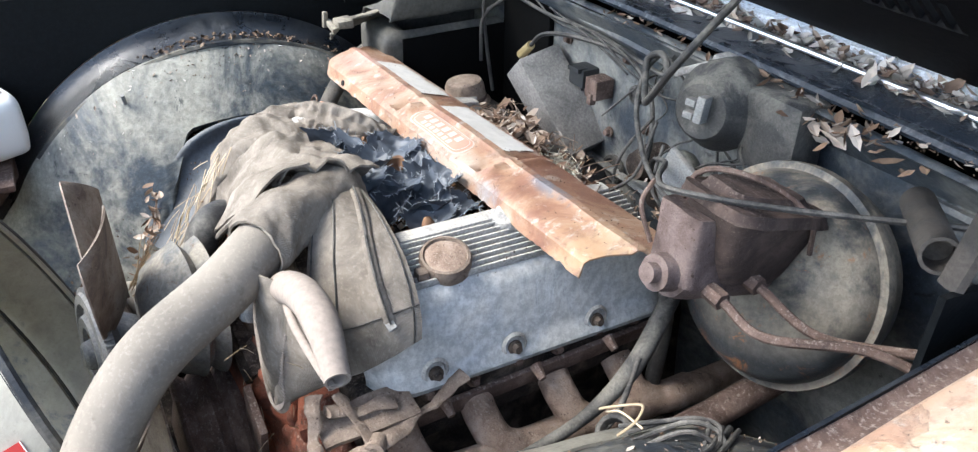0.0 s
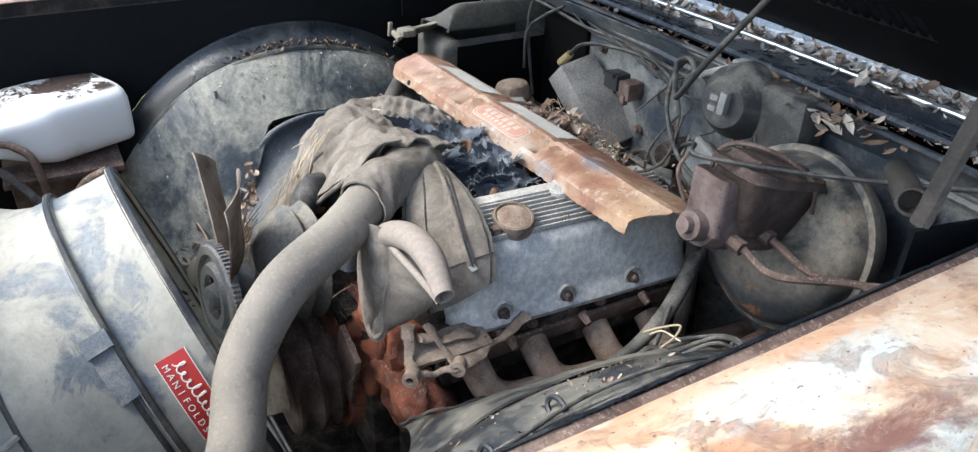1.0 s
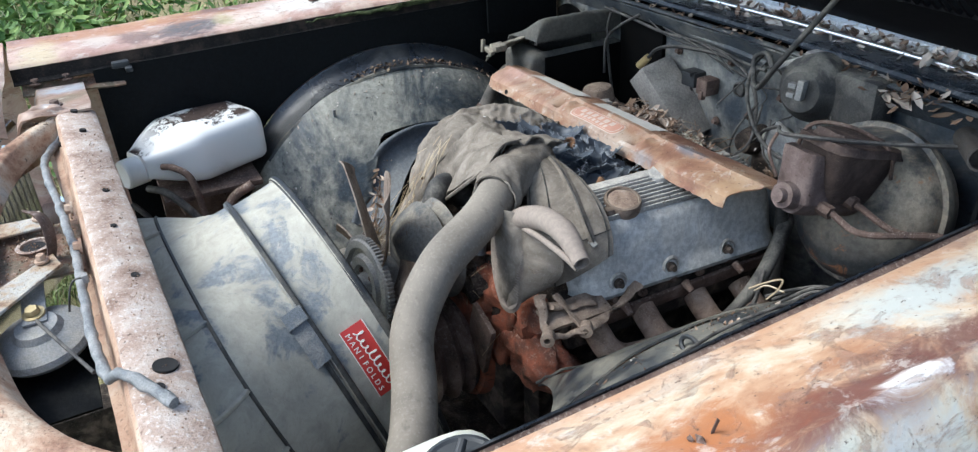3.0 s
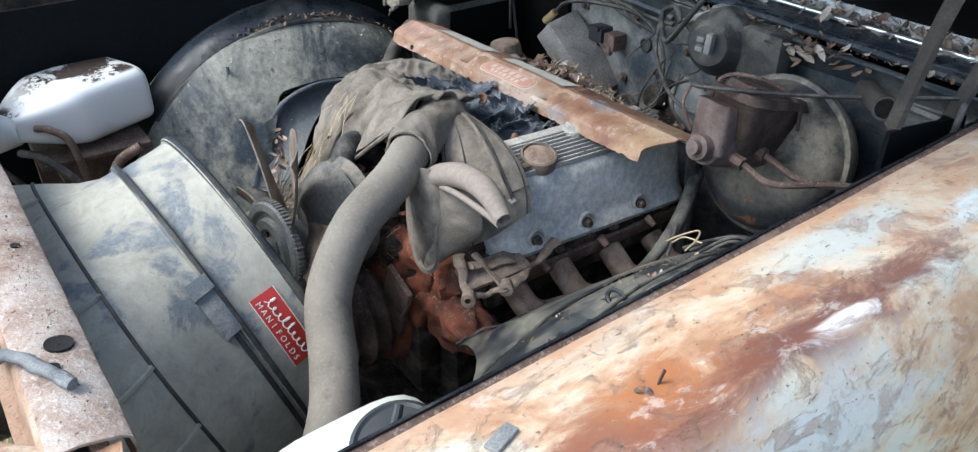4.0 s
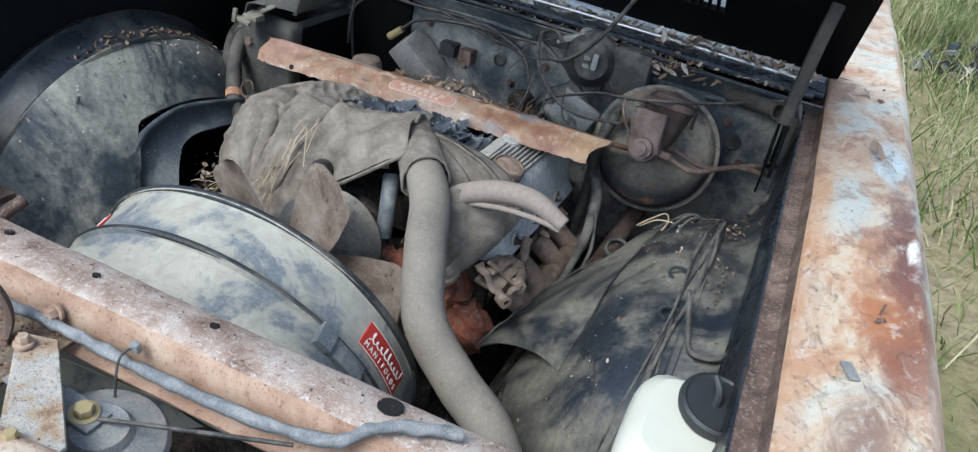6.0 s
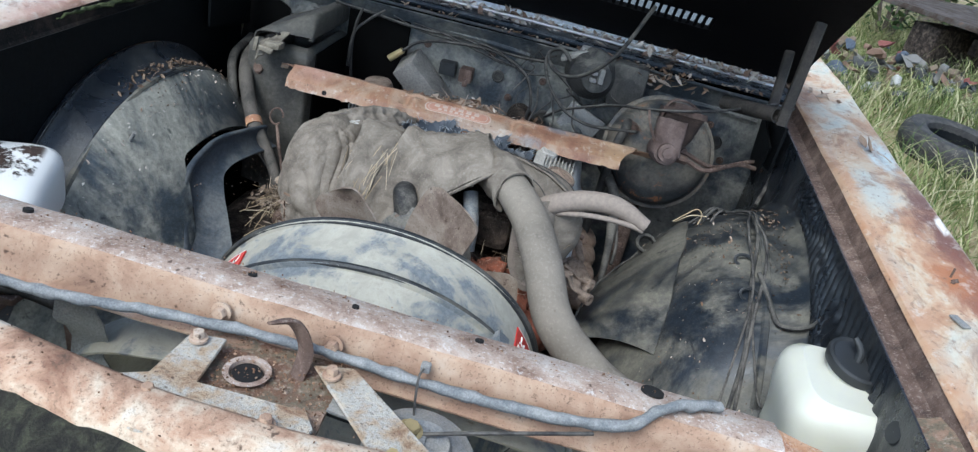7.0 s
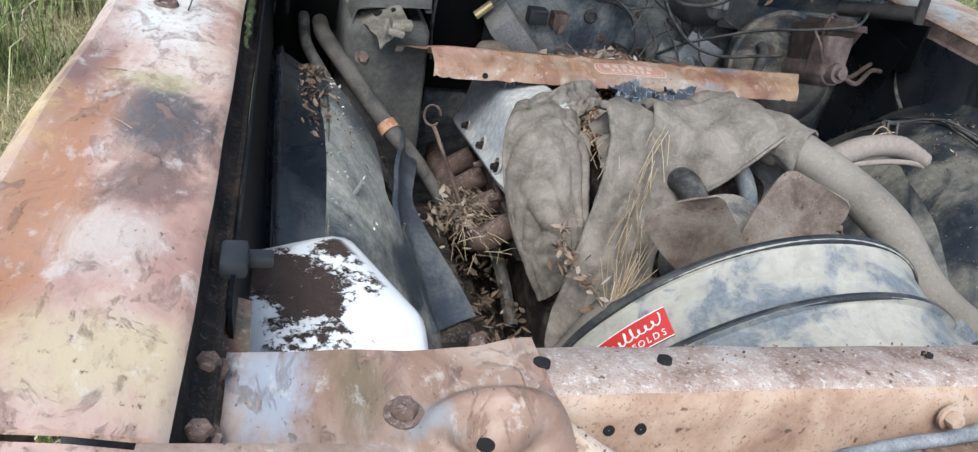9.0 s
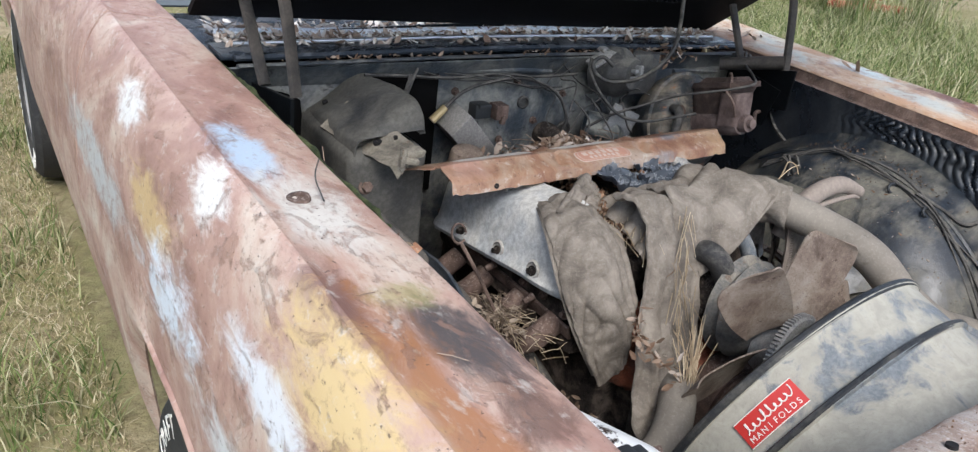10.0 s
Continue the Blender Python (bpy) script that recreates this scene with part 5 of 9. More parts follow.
for k, a in enumerate((70, 131, 192, 250, 310, 10)):
    w = radians(a)
    d = Vector((math.cos(w), 0, math.sin(w)))
    t = Vector((-math.sin(w), 0, math.cos(w)))

    def blade_at(u, v, d=d, t=t):
        r = 0.050 + 0.150 * u
        wd = 0.034 + 0.017 * math.sin(min(1, u * 1.6) * 1.5)
        if u > 0.84:
            wd *= 0.66 + 0.34 * math.sqrt(max(0, 1 - ((u - 0.84) / 0.16) ** 2))
        q = (v - 0.5) * 2
        return FC + d * r + t * (q * wd) + Vector((0, 0.019 * q + 0.006 * (1 - q * q) + 0.008, 0))

    part("fan_blade", thicken(sheet(blade_at, 26, 10), 0.0025), BLADE_M, fan, "bent rusty fan blade")
part("pump_pulley", turned([(0.001, 0.03), (0.035, 0.028), (0.062, 0.016), (0.078, -0.004), (0.085, -0.02), (0.088, -0.024), (0.076, -0.034), (0.088, -0.046), (0.090, -0.05), (0.05, -0.055), (0.001, -0.055)], frame_of((0.005, 0.468, 0.70), (0.1, -1, 0.1)), 36), PULLEY_M, engine, "dusty domed water pump pulley")
part("water_pump", join(tube([(0.0, 0.52, 0.69), (0.0, 0.60, 0.69)], 0.055, 16, 3), tube([(-0.09, 0.56, 0.63), (0.0, 0.55, 0.69), (0.09, 0.56, 0.63)], 0.03, 10, 5)), IRON_GREASY, engine)
part("crank_pulley", turned([(0.001, 0.03), (0.03, 0.03), (0.06, 0.02), (0.09, 0.02), (0.095, 0.015), (0.080, 0.0), (0.095, -0.014), (0.098, -0.02), (0.083, -0.034), (0.098, -0.048), (0.09, -0.06), (0.001, -0.06)], frame_of((0.02, 0.47, 0.50), (0, -1, 0)), 40), RUST_DARK, engine, "stacked rusty crank pulley")
part("timing_tab", cbox((0.12, 0.53, 0.57), (0.07, 0.01, 0.12), 0.003, Matrix.Rotation(radians(20), 4, "Y")), RUST_DARK, engine)
part("thermostat_neck", join(tube([(-0.05, 0.60, 0.745), (-0.056, 0.568, 0.782), (-0.046, 0.540, 0.775), (-0.030, 0.520, 0.735), (-0.02, 0.515, 0.70)], 0.021, 14, 6), cbox((-0.05, 0.61, 0.735), (0.09, 0.06, 0.014), 0.004)), RUBBER_DARK, engine, "black water neck")
part("coupling", tube([(0.055, 0.60, 0.80), (0.07, 0.57, 0.76), (0.075, 0.555, 0.71)], 0.014, 12, 5), MOTOR_GREY, engine, "grey metal elbow")
part("rear_tower", cbox((-0.16, 1.03, 0.73), (0.20, 0.10, 0.10), 0.02), IRON_GREASY, engine)
part("pipe", tube([(-0.26, 0.99, 0.775), (-0.16, 0.955, 0.783), (-0.09, 0.95, 0.775)], 0.020, 12, 4), ALU_DUSTY, engine)
part("dipstick", join(tube([(-0.395, 0.80, 0.745), (-0.37, 0.77, 0.69), (-0.33, 0.74, 0.60)], 0.0035, 8, 4), tube([(-0.398 + 0.014 * math.cos(a), 0.803 + 0.006 * math.sin(a), 0.760 + 0.016 * math.sin(a)) for a in [i * 0.5 for i in range(12)]], 0.0022, 6, 1, raw=True)), RUST_DARK, engine, "dipstick with a wire ring")
part("starter_cable_loom", tube([(-0.30, 0.95, 0.55), (-0.26, 0.75, 0.52), (-0.25, 0.62, 0.46)], 0.012, 8, 5), WIRE_BLACK, engine)

# ---- hoses ----


def hose(name, pts, r, material, label, seg=20, hollow=0.82, cat="hose"):
    base = tuple(Vector(pts[-1]))
    ob = single(name, tube(pts, r, seg, 10, hollow=hollow), material, base, label, cat, sharp=50)
    return ob


hose("radiator_hose", [(0.060, 0.665, 0.838), (0.105, 0.600, 0.845), (0.165, 0.520, 0.826), (0.208, 0.430, 0.797), (0.250, 0.365, 0.735), (0.325, 0.330, 0.685), (0.405, 0.285, 0.660), (0.475, 0.20, 0.60), (0.49, 0.12, 0.50)], 0.0315, RUBBER, "thick dusty grey rubber radiator hose lying over the engine")

hose("bypass_hose", [(0.165, 0.578, 0.770), (0.182, 0.576, 0.815), (0.245, 0.580, 0.848), (0.31, 0.578, 0.856), (0.366, 0.570, 0.838)], [0.018, 0.018, 0.018, 0.017, 0.012], STRAP_M, "short flattened dusty hose end beside the engine")
hose("bypass_strip", [(0.20, 0.572, 0.815), (0.27, 0.562, 0.834), (0.33, 0.562, 0.836), (0.362, 0.566, 0.829)], 0.0045, STRAP_M, "split strip of dusty rubber hose", 10)
lh = [(-0.574, 1.140, 0.795), (-0.568, 1.04, 0.800), (-0.530, 0.935, 0.778), (-0.463, 0.842, 0.715), (-0.401, 0.800, 0.656), (-0.342, 0.750, 0.578)]
heater = hose("heater_hose", lh, [0.0155, 0.0155, 0.0155, 0.0155, 0.0152, 0.0118, 0.0118], HOSE_BROWN, "dark grey hose hanging beside the inner fender")
single("hose_clamp", turned([(0.0157, -0.009), (0.0177, -0.009), (0.0177, 0.009), (0.0157, 0.009)], frame_of((-0.463, 0.842, 0.715), (0.53, -0.68, -0.5)), 22, close=True), RUST_ORANGE, (-0.463, 0.842, 0.715), "rusty hose clamp round a dark hose", "clamp")
hose("lower_hose", [(-0.30, 0.42, 0.50), (-0.25, 0.40, 0.56), (-0.19, 0.44, 0.60), (-0.12, 0.52, 0.60)], 0.030, RUBBER, "dusty lower hose near the fan")
hose("elbow_stub", [(-0.40, 0.22, 0.66), (-0.42, 0.25, 0.69), (-0.415, 0.29, 0.71)], 0.010, RUST_DARK, "short rusty pipe stub")
hose("vacuum_pipe", [(0.272, 1.08, 0.76), (0.326, 0.985, 0.72), (0.342, 0.93, 0.668), (0.345, 0.86, 0.625), (0.34, 0.76, 0.595)], [0.012, 0.012, 0.012, 0.008, 0.007], RUBBER_DARK, "dusty rubber-sleeved pipe beside the engine", 14)
hose("thin_pipe", [(0.345, 0.94, 0.69), (0.362, 0.90, 0.63), (0.36, 0.86, 0.60)], 0.004, WIRE_BLACK, "thin black hose beside the engine", 8)
hose("steering_shaft", [(0.40, 1.2, 0.62), (0.37, 0.95, 0.55), (0.335, 0.72, 0.48)], 0.02, RUST_DARK, "rusty steering shaft below the booster", 12)

# ---- brake booster and master cylinder ----
MAUVE_M = rusty("mauve-brown cast iron", [(0.30, (0.070, 0.048, 0.043)), (0.5, (0.135, 0.098, 0.088)), (0.7, (0.215, 0.165, 0.148))], (0.30, 0.25, 0.22), 0.5, 26, 0.0014)
BC, BN = Vector((0.405, 1.074, 0.801)), Vector((0.02, -0.96, 0.28)).normalized()
bm_ = frame_of(BC, BN)
booster = thing("brake_booster", (0.405, 1.17, 0.68), "dusty round brake booster with rust streaks", "brake booster")
part("shell", turned([(0.001, 0.052), (0.05, 0.050), (0.085, 0.044), (0.108, 0.034), (0.118, 0.018), (0.121, 0.004), (0.129, 0.003), (0.130, -0.004), (0.129, -0.012), (0.122, -0.014), (0.118, -0.045), (0.10, -0.075), (0.06, -0.09), (0.001, -0.10)], bm_, 48), BOOSTER_M, booster)
part("stud", bolt_shape(BC + Vector((-0.075, -0.045, 0.055)), BN, 0.010), RUST_DARK, booster)
part("check_valve", tube([BC + Vector((-0.085, -0.03, 0.06)), BC + Vector((-0.088, -0.055, 0.055)), BC + Vector((-0.10, -0.065, 0.0)), BC + Vector((-0.105, -0.055, -0.13)), BC + Vector((-0.115, -0.05, -0.25))], 0.011, 12, 6), RUBBER_DARK, booster, "dusty vacuum hose")
mc = thing("master_cylinder", (0.40, 0.96, 0.80), "rust-brown cast iron brake master cylinder", "master cylinder")
part("bore", join(tube([(0.403, 1.03, 0.826), (0.403, 0.93, 0.856), (0.403, 0.905, 0.863)], [0.030, 0.030, 0.026], 18, 3), tube([(0.403, 0.908, 0.862), (0.403, 0.886, 0.868)], [0.021, 0.019], 16, 2, hollow=0.5)), MAUVE_M, mc, "rusty nose with an open bore")
tilt = Matrix.Rotation(radians(-16), 4, "X")
RESERVOIR_M = rusty("dark brown cast iron", [(0.30, (0.025, 0.018, 0.016)), (0.5, (0.060, 0.042, 0.036)), (0.7, (0.125, 0.088, 0.072))], (0.22, 0.18, 0.155), 0.45, 22)


def cast_tub(c0, s0, c1, s1, n=10, seg=36):
    """A tapered cast tub with rounded corners between two level rectangles."""
    def at(u, v):
        c, sz = Vector(c0).lerp(Vector(c1), u), Vector(s0).lerp(Vector(s1), u ** 0.7)
        a = v * 2 * math.pi
        k = 1.0 / (abs(math.cos(a)) ** 6 + abs(math.sin(a)) ** 6) ** (1 / 6)
        return wob(c + Vector((sz.x * 0.5 * k * math.cos(a), sz.y * 0.5 * k * math.sin(a), 0.30 * sz.y * 0.5 * k * -math.sin(a))), 40, 0.0022)

    g = sheet(at, n, seg)
    g[1].append(tuple(n * (seg + 1) + i for i in range(seg)))
    return flip(g)


part("reservoir", cast_tub((0.410, 0.990, 0.838), (0.052, 0.085, 0), (0.421, 0.992, 0.922), (0.086, 0.128, 0)), RESERVOIR_M, mc, "dark rusted reservoir", 40)
part("front_casting", cast_tub((0.402, 0.930, 0.850), (0.062, 0.060, 0), (0.398, 0.935, 0.925), (0.060, 0.050, 0)), MAUVE_M, mc, "mauve-brown cast front of the cylinder", 40)
lid_ = part("reservoir_lid", cast_tub((0.421, 0.990, 0.922), (0.098, 0.140, 0), (0.420, 0.990, 0.934), (0.092, 0.134, 0), 4), RESERVOIR_M, mc, "dished steel lid", 40)
part("lid_dome", cast_tub((0.420, 0.990, 0.933), (0.074, 0.112, 0), (0.419, 0.990, 0.945), (0.056, 0.092, 0), 5), RESERVOIR_M, lid_)
part("bail_wire", tube([(0.372, 0.935, 0.875), (0.380, 0.945, 0.952), (0.42, 0.985, 0.955), (0.462, 1.02, 0.925), (0.466, 1.03, 0.88)], 0.003, 6, 5), RUST_DARK, mc)
for yy, xx in ((0.935, 0.437), (0.985, 0.437)):
    part("line_nut", tube([(0.43, yy, 0.848), (0.452, yy, 0.846)], 0.010, 6, 1), RUST_DARK, mc)
part("brake_line", tube([(0.452, 0.935, 0.846), (0.50, 0.945, 0.832), (0.57, 1.0, 0.845), (0.63, 1.03, 0.835)], 0.005, 8, 6), RUST_DARK, mc)
part("brake_line", tube([(0.452, 0.985, 0.846), (0.52, 1.0, 0.825), (0.60, 1.05, 0.84), (0.64, 1.08, 0.84)], 0.005, 8, 6), RUST_DARK, mc)

# ---- fan shroud ----
SN = Vector((-0.06, 0.95, 0.30)).normalized()
SA = SN.cross(Vector((0, 0, 1))).normalized()
SB = SA.cross(SN).normalized()
SC = Vector((-0.024, 0.362, 0.603))


def shroud_pt(ang, s, r):
    """A point of the shroud: angle, distance behind (-) the rear rim, radius; the front turns into a rounded box."""
    w = radians(ang)
    c, sn = math.cos(w), math.sin(w)
    f = min(1, max(0, (-s - 0.09) / 0.16))
    f = f * f * (3 - 2 * f)
    k = 1.0 / (abs(c) ** 5 + abs(sn) ** 5) ** 0.2
    bx, bz = 0.335 * k * c, 0.262 * k * sn
    x, z = r * c * (1 - f) + bx * f, r * sn * (1 - f) + bz * f
    return SC + SA * x + SB * z + SN * s


PROF = [(0.004, 0.258), (0.006, 0.268), (0.003, 0.273), (-0.003, 0.273), (-0.006, 0.267), (-0.03, 0.266), (-0.060, 0.266), (-0.075, 0.266), (-0.079, 0.268), (-0.081, 0.276), (-0.088, 0.277), (-0.091, 0.270), (-0.11, 0.269), (-0.14, 0.270), (-0.18, 0.271), (-0.22, 0.272), (-0.26, 0.272), (-0.275, 0.272)]
shroud = thing("fan_shroud", (-0.02, 0.2, 0.33), "large dusty black plastic fan shroud with two red stickers", "fan shroud")
sh = sheet(lambda u, v: wob(shroud_pt(360 * u, *PROF[int(round(v * (len(PROF) - 1)))]), 7, 0.002), 96, len(PROF) - 1)
outer = part("duct", thicken(sh, 0.004), SHROUD_M, shroud, "olive-dusted black plastic duct", 35)
part("rim", tube([shroud_pt(a, 0.001, 0.2685) for a in range(0, 361, 5)], 0.0065, 8, 1, raw=True), SHROUD_DARK, outer, "dark worn rim")
# ridge in darker plastic: the shadow line along it put into colour
part("ridge", tube([shroud_pt(a, -0.0845, 0.2735) for a in range(0, 361, 5)], 0.0050, 8, 1, raw=True), SHROUD_DARK, outer, "raised ridge with its shadow line in the colour")
for a, s1 in ((-28, -0.262), (8, -0.262), (25, -0.255), (42.3, -0.262), (62, -0.262), (112, -0.25), (152, -0.25)):
    line = [shroud_pt(a, -0.196 + (s1 + 0.196) * i / 8, 0.272) for i in range(9)]
    part("rib", tube(line, 0.0040, 6, 1, raw=True), SHROUD_M, outer)
part("seam", tube([shroud_pt(a, -0.195, 0.2722) for a in range(-60, 241, 6)], 0.0030, 6, 1, raw=True), SHROUD_DARK, outer)
part("step", tube([shroud_pt(a, -0.097, 0.2722) for a in range(-60, 46, 5)], 0.0042, 6, 1, raw=True), SHROUD_DARK, outer)


def band_box(a0, a1, s0, s1, r0, r1, n=8):
    vs, fs = [], []
    for i in range(n + 1):
        a = a0 + (a1 - a0) * i / n
        for s_, r_ in ((s0, r0), (s1, r0), (s1, r1), (s0, r1)):
            vs.append(tuple(shroud_pt(a, s_, r_)))
    for i in range(n):
        for j in range(4):
            fs.append((i * 4 + j, i * 4 + (j + 1) % 4, i * 4 + 4 + (j + 1) % 4, i * 4 + 4 + j))
    fs += [(3, 2, 1, 0), (n * 4, n * 4 + 1, n * 4 + 2, n * 4 + 3)]
    return vs, fs


part("mount_tab", join(band_box(31, 47, -0.112, -0.086, 0.266, 0.281), band_box(44, 48.5, -0.114, -0.083, 0.266, 0.287)), MOTOR_GREY, shroud, "dark plastic mounting tab")


def sticker(a0, a1, s0, s1):
    st = part("sticker", band_box(a0, a1, s0, s1, 0.2665, 0.2685), STICKER_RED, shroud, "red sticker with white lettering")
    part("sticker_edge", join(band_box(a0, a1, s0, s0 + 0.0012, 0.2684, 0.2690), band_box(a0, a1, s1 - 0.0012, s1, 0.2684, 0.2690)), STICKER_WHITE, st)
    return st


def on_band(ang, s):
    """A pose on the band: x along the angle, y towards the rim, z outwards."""
    p = shroud_pt(ang, s, 0.2690)
    out = (p - (SC + SN * s)).normalized()
    tangent = (shroud_pt(ang - 1, s, 0.2690) - shroud_pt(ang + 1, s, 0.2690)).normalized()
    y = out.cross(tangent).normalized()
    return Matrix.Translation(p) @ Matrix((tangent, y, out)).transposed().to_4x4()


for a0, a1, edge in ((11.0, 35.3, -0.0605), (135.8, 156.8, -0.067)):
    st = sticker(a0, a1, edge, edge + 0.0385)
    mid = (a0 + a1) / 2
    # the maker's script as one flowing plain shape, and the word under it
    wave = []
    for i in range(140):
        u = i / 139
        th = u * 2 * math.pi * 8.5
        tall = 1.9 if u < 0.13 or 0.32 < u < 0.42 or 0.52 < u < 0.60 or u > 0.90 else 1.0
        a = mid + (a1 - a0) * (0.41 * (1 - 2 * u) - 0.030 * math.sin(th))
        s_ = edge + 0.0185 + 0.0036 * tall * (1 - math.cos(th)) + 0.0035 * (u - 0.5)
        wave.append(shroud_pt(a, s_, 0.2693))
    part("script", tube(wave, 0.0010, 6, 1, raw=True), STICKER_WHITE, st)
    word = "MANIFOLDS"
    for i, ch in enumerate(word):
        a = mid + (a1 - a0) * 0.40 * (1 - 2 * i / (len(word) - 1))
        letter(ch, 0.0115, on_band(a, edge + 0.0050), STICKER_WHITE, st, "letter")

# ---- the rusty cover plate lying across the engine ----
plate = thing("header_box_plate", (0.0, 0.87, 0.80), "long orange-rusted folded steel plate lying across the engine", "metal plate")
PL, PR = Vector((-0.400, 0.882, 0.843)), Vector((0.355, 0.922, 0.838))
PD = (PR - PL).normalized()
PU = Vector((0.02, 0.22, 0.97)).normalized()
PW = PU.cross(PD).normalized()
PU = PD.cross(PW).normalized()
FOLD = [(-0.049, -0.037), (-0.0480, -0.029), (-0.0475, -0.019), (-0.044, -0.015), (-0.028, -0.007), (-0.008, 0.001), (-0.003, 0.0065), (0.006, 0.0075), (0.011, 0.002), (0.045, 0.000), (0.073, -0.003), (0.077, -0.012)]


def plate_at(u, v):
    w, h = FOLD[int(round(v * (len(FOLD) - 1)))]
    l = (PR - PL).length
    taper = 1.0
    if u < 0.03:
        taper = 0.8 + 0.2 * u / 0.03
    ridge = sum(0.022 * (d / 0.016) * math.exp(-(d / 0.016) ** 2) - 0.004 * math.exp(-((d + 0.008) / 0.02) ** 2) for d in (u - 0.345, u - 0.645))
    torn = 0.006 * max(0.0, noise.noise(Vector((u * 24, 3.0, 0))) + 0.7 * noise.noise(Vector((u * 80, 1.0, 0)))) if h < -0.033 else 0.0
    slant = 0.045 * (w / 0.07) * max(0.0, (u - 0.75) / 0.25) ** 2 + 0.006 * noise.noise(Vector((w * 90, 2.0, 0))) * max(0.0, (u - 0.95) / 0.05)
    slant -= 0.045 * max(0.0, w / 0.07) * max(0.0, (0.10 - u) / 0.10) ** 1.5
    p = PL + PD * (l * u + slant - 0.012 * max(0.0, (u - 0.75) / 0.25)) + PW * (w * taper) + PU * (h * (taper if h > 0 else 1) + ridge * (0.2 if -0.009 < w < 0.012 else (1 if -0.04 < w < 0.06 else 0)) + torn)
    return wob(p, 16, 0.0015)


part("sheet", thicken(flip(sheet(plate_at, 300, len(FOLD) - 1)), 0.0025), PLATE_M, plate, "", 30)


def on_plate(u, w, h):
    l = (PR - PL).length
    x = np.interp(w, [q[0] for q in FOLD[2:-1]], [q[1] for q in FOLD[2:-1]])
    return PL + PD * (l * u) + PW * w + PU * (float(x) + h)


def plate_patch(u0, u1, w0, w1, h, n=10, seed=0.0):
    g = sheet(lambda a, b: wob(on_plate(u0 + (u1 - u0) * a, w0 + (w1 - w0) * b, h), 16, 0.0015), n, 4)
    return thicken(flip(g), 0.0004)


def label_patch(u0, u1, w0, w1, h):
    """A patch with rounded ends."""
    e = 0.5 * (w1 - w0) / (PR - PL).length

    def at(a, b):
        u = u0 + (u1 - u0) * a
        d = max(0.0, e - (u - u0), e - (u1 - u)) / e
        f = max(0.06, math.sqrt(max(0.0, 1 - d ** 2.6)))
        return wob(on_plate(u, (w0 + w1) / 2 + (b - 0.5) * (w1 - w0) * f, h), 16, 0.0015)

    return thicken(flip(sheet(at, 60, 4)), 0.0004)


def paper_patch(u0, u1, w0, w1, seed):
    """Wrinkled paper with a torn edge."""
    def at(a, b):
        t = 0.004 * noise.noise(Vector((a * 14, b * 9, seed))) + 0.002 * noise.noise(Vector((a * 50, b * 20, seed)))
        edge = max(0.0, abs(a - 0.5) * 2 - 0.9) * 10
        return wob(on_plate(u0 + (u1 - u0) * a + 1.5 * t * edge, w0 + (w1 - w0) * b + t * (1 if b > 0.9 or b < 0.1 else 0), 0.0032 + 0.0010 * abs(noise.noise(Vector((a * 22 + b * 9, b * 4, seed))))), 16, 0.0015)

    return thicken(flip(sheet(at, 70, 12)), 0.0004)


part("paper_strip", paper_patch(0.090, 0.305, 0.014, 0.064, 1.0), PAPER_M, plate, "torn pale paper strip")
part("paper_strip", paper_patch(0.378, 0.605, 0.013, 0.066, 4.0), PAPER_M, plate, "torn pale paper strip")
lab = part("label", label_patch(0.385, 0.575, -0.044, -0.011, 0.0031), FADED_M, plate, "white-bordered faded red label")
part("label_field", label_patch(0.389, 0.571, -0.0423, -0.0127, 0.0036), STICKER_PINK, lab)
part("label_line", label_patch(0.395, 0.565, -0.0405, -0.0145, 0.0039), FADED_M, lab)
part("label_field", label_patch(0.397, 0.563, -0.0396, -0.0154, 0.0042), STICKER_PINK, lab)
for w0, w1, a0, a1, count in ((-0.0285, -0.0180, 0.412, 0.548, 6), (-0.0380, -0.0310, 0.425, 0.535, 7)):
    for i in range(count):
        q0 = a0 + (a1 - a0) * i / count
        part("label_bar", plate_patch(q0, q0 + (a1 - a0) / count * 0.62, w0, w1, 0.0047, 3), FADED_M, lab)
part("plate_hole", turned([(0.0052, -0.002), (0.005, 0.003), (0.0045, 0.0025), (0.0005, 0.0025)], frame_of(PL + PD * 0.085 + PW * -0.0485 + PU * -0.029, -PW), 14), hole_black_m, plate)

# ---- white jug beside the support ----
jug_base = (-0.590, 0.205, 0.695)
jm = Matrix.Translation(jug_base) @ Matrix.Rotation(radians(24), 4, "Z")


def jug_at(u, v):
    # u along the jug from its base to the neck, v round it
    L = 0.26
    a = v * 2 * math.pi
    hw, hh = 0.094, 0.058
    k = 1.0 / (abs(math.cos(a)) ** 5 + abs(math.sin(a)) ** 5) ** 0.2
    f = 1.0
    if u < 0.08:
        f = math.sqrt(max(0.0, 1 - ((0.08 - u) / 0.08) ** 2)) * 0.25 + 0.75
    if u > 0.60:
        f = 1 - 0.62 * ((u - 0.60) / 0.40) ** 1.3
    p = Vector((hw * k * math.cos(a) * f, 0.135 - L * u, 0.058 + hh * k * math.sin(a) * (f if u < 0.6 else max(f, 0.45))))
    return jm @ p


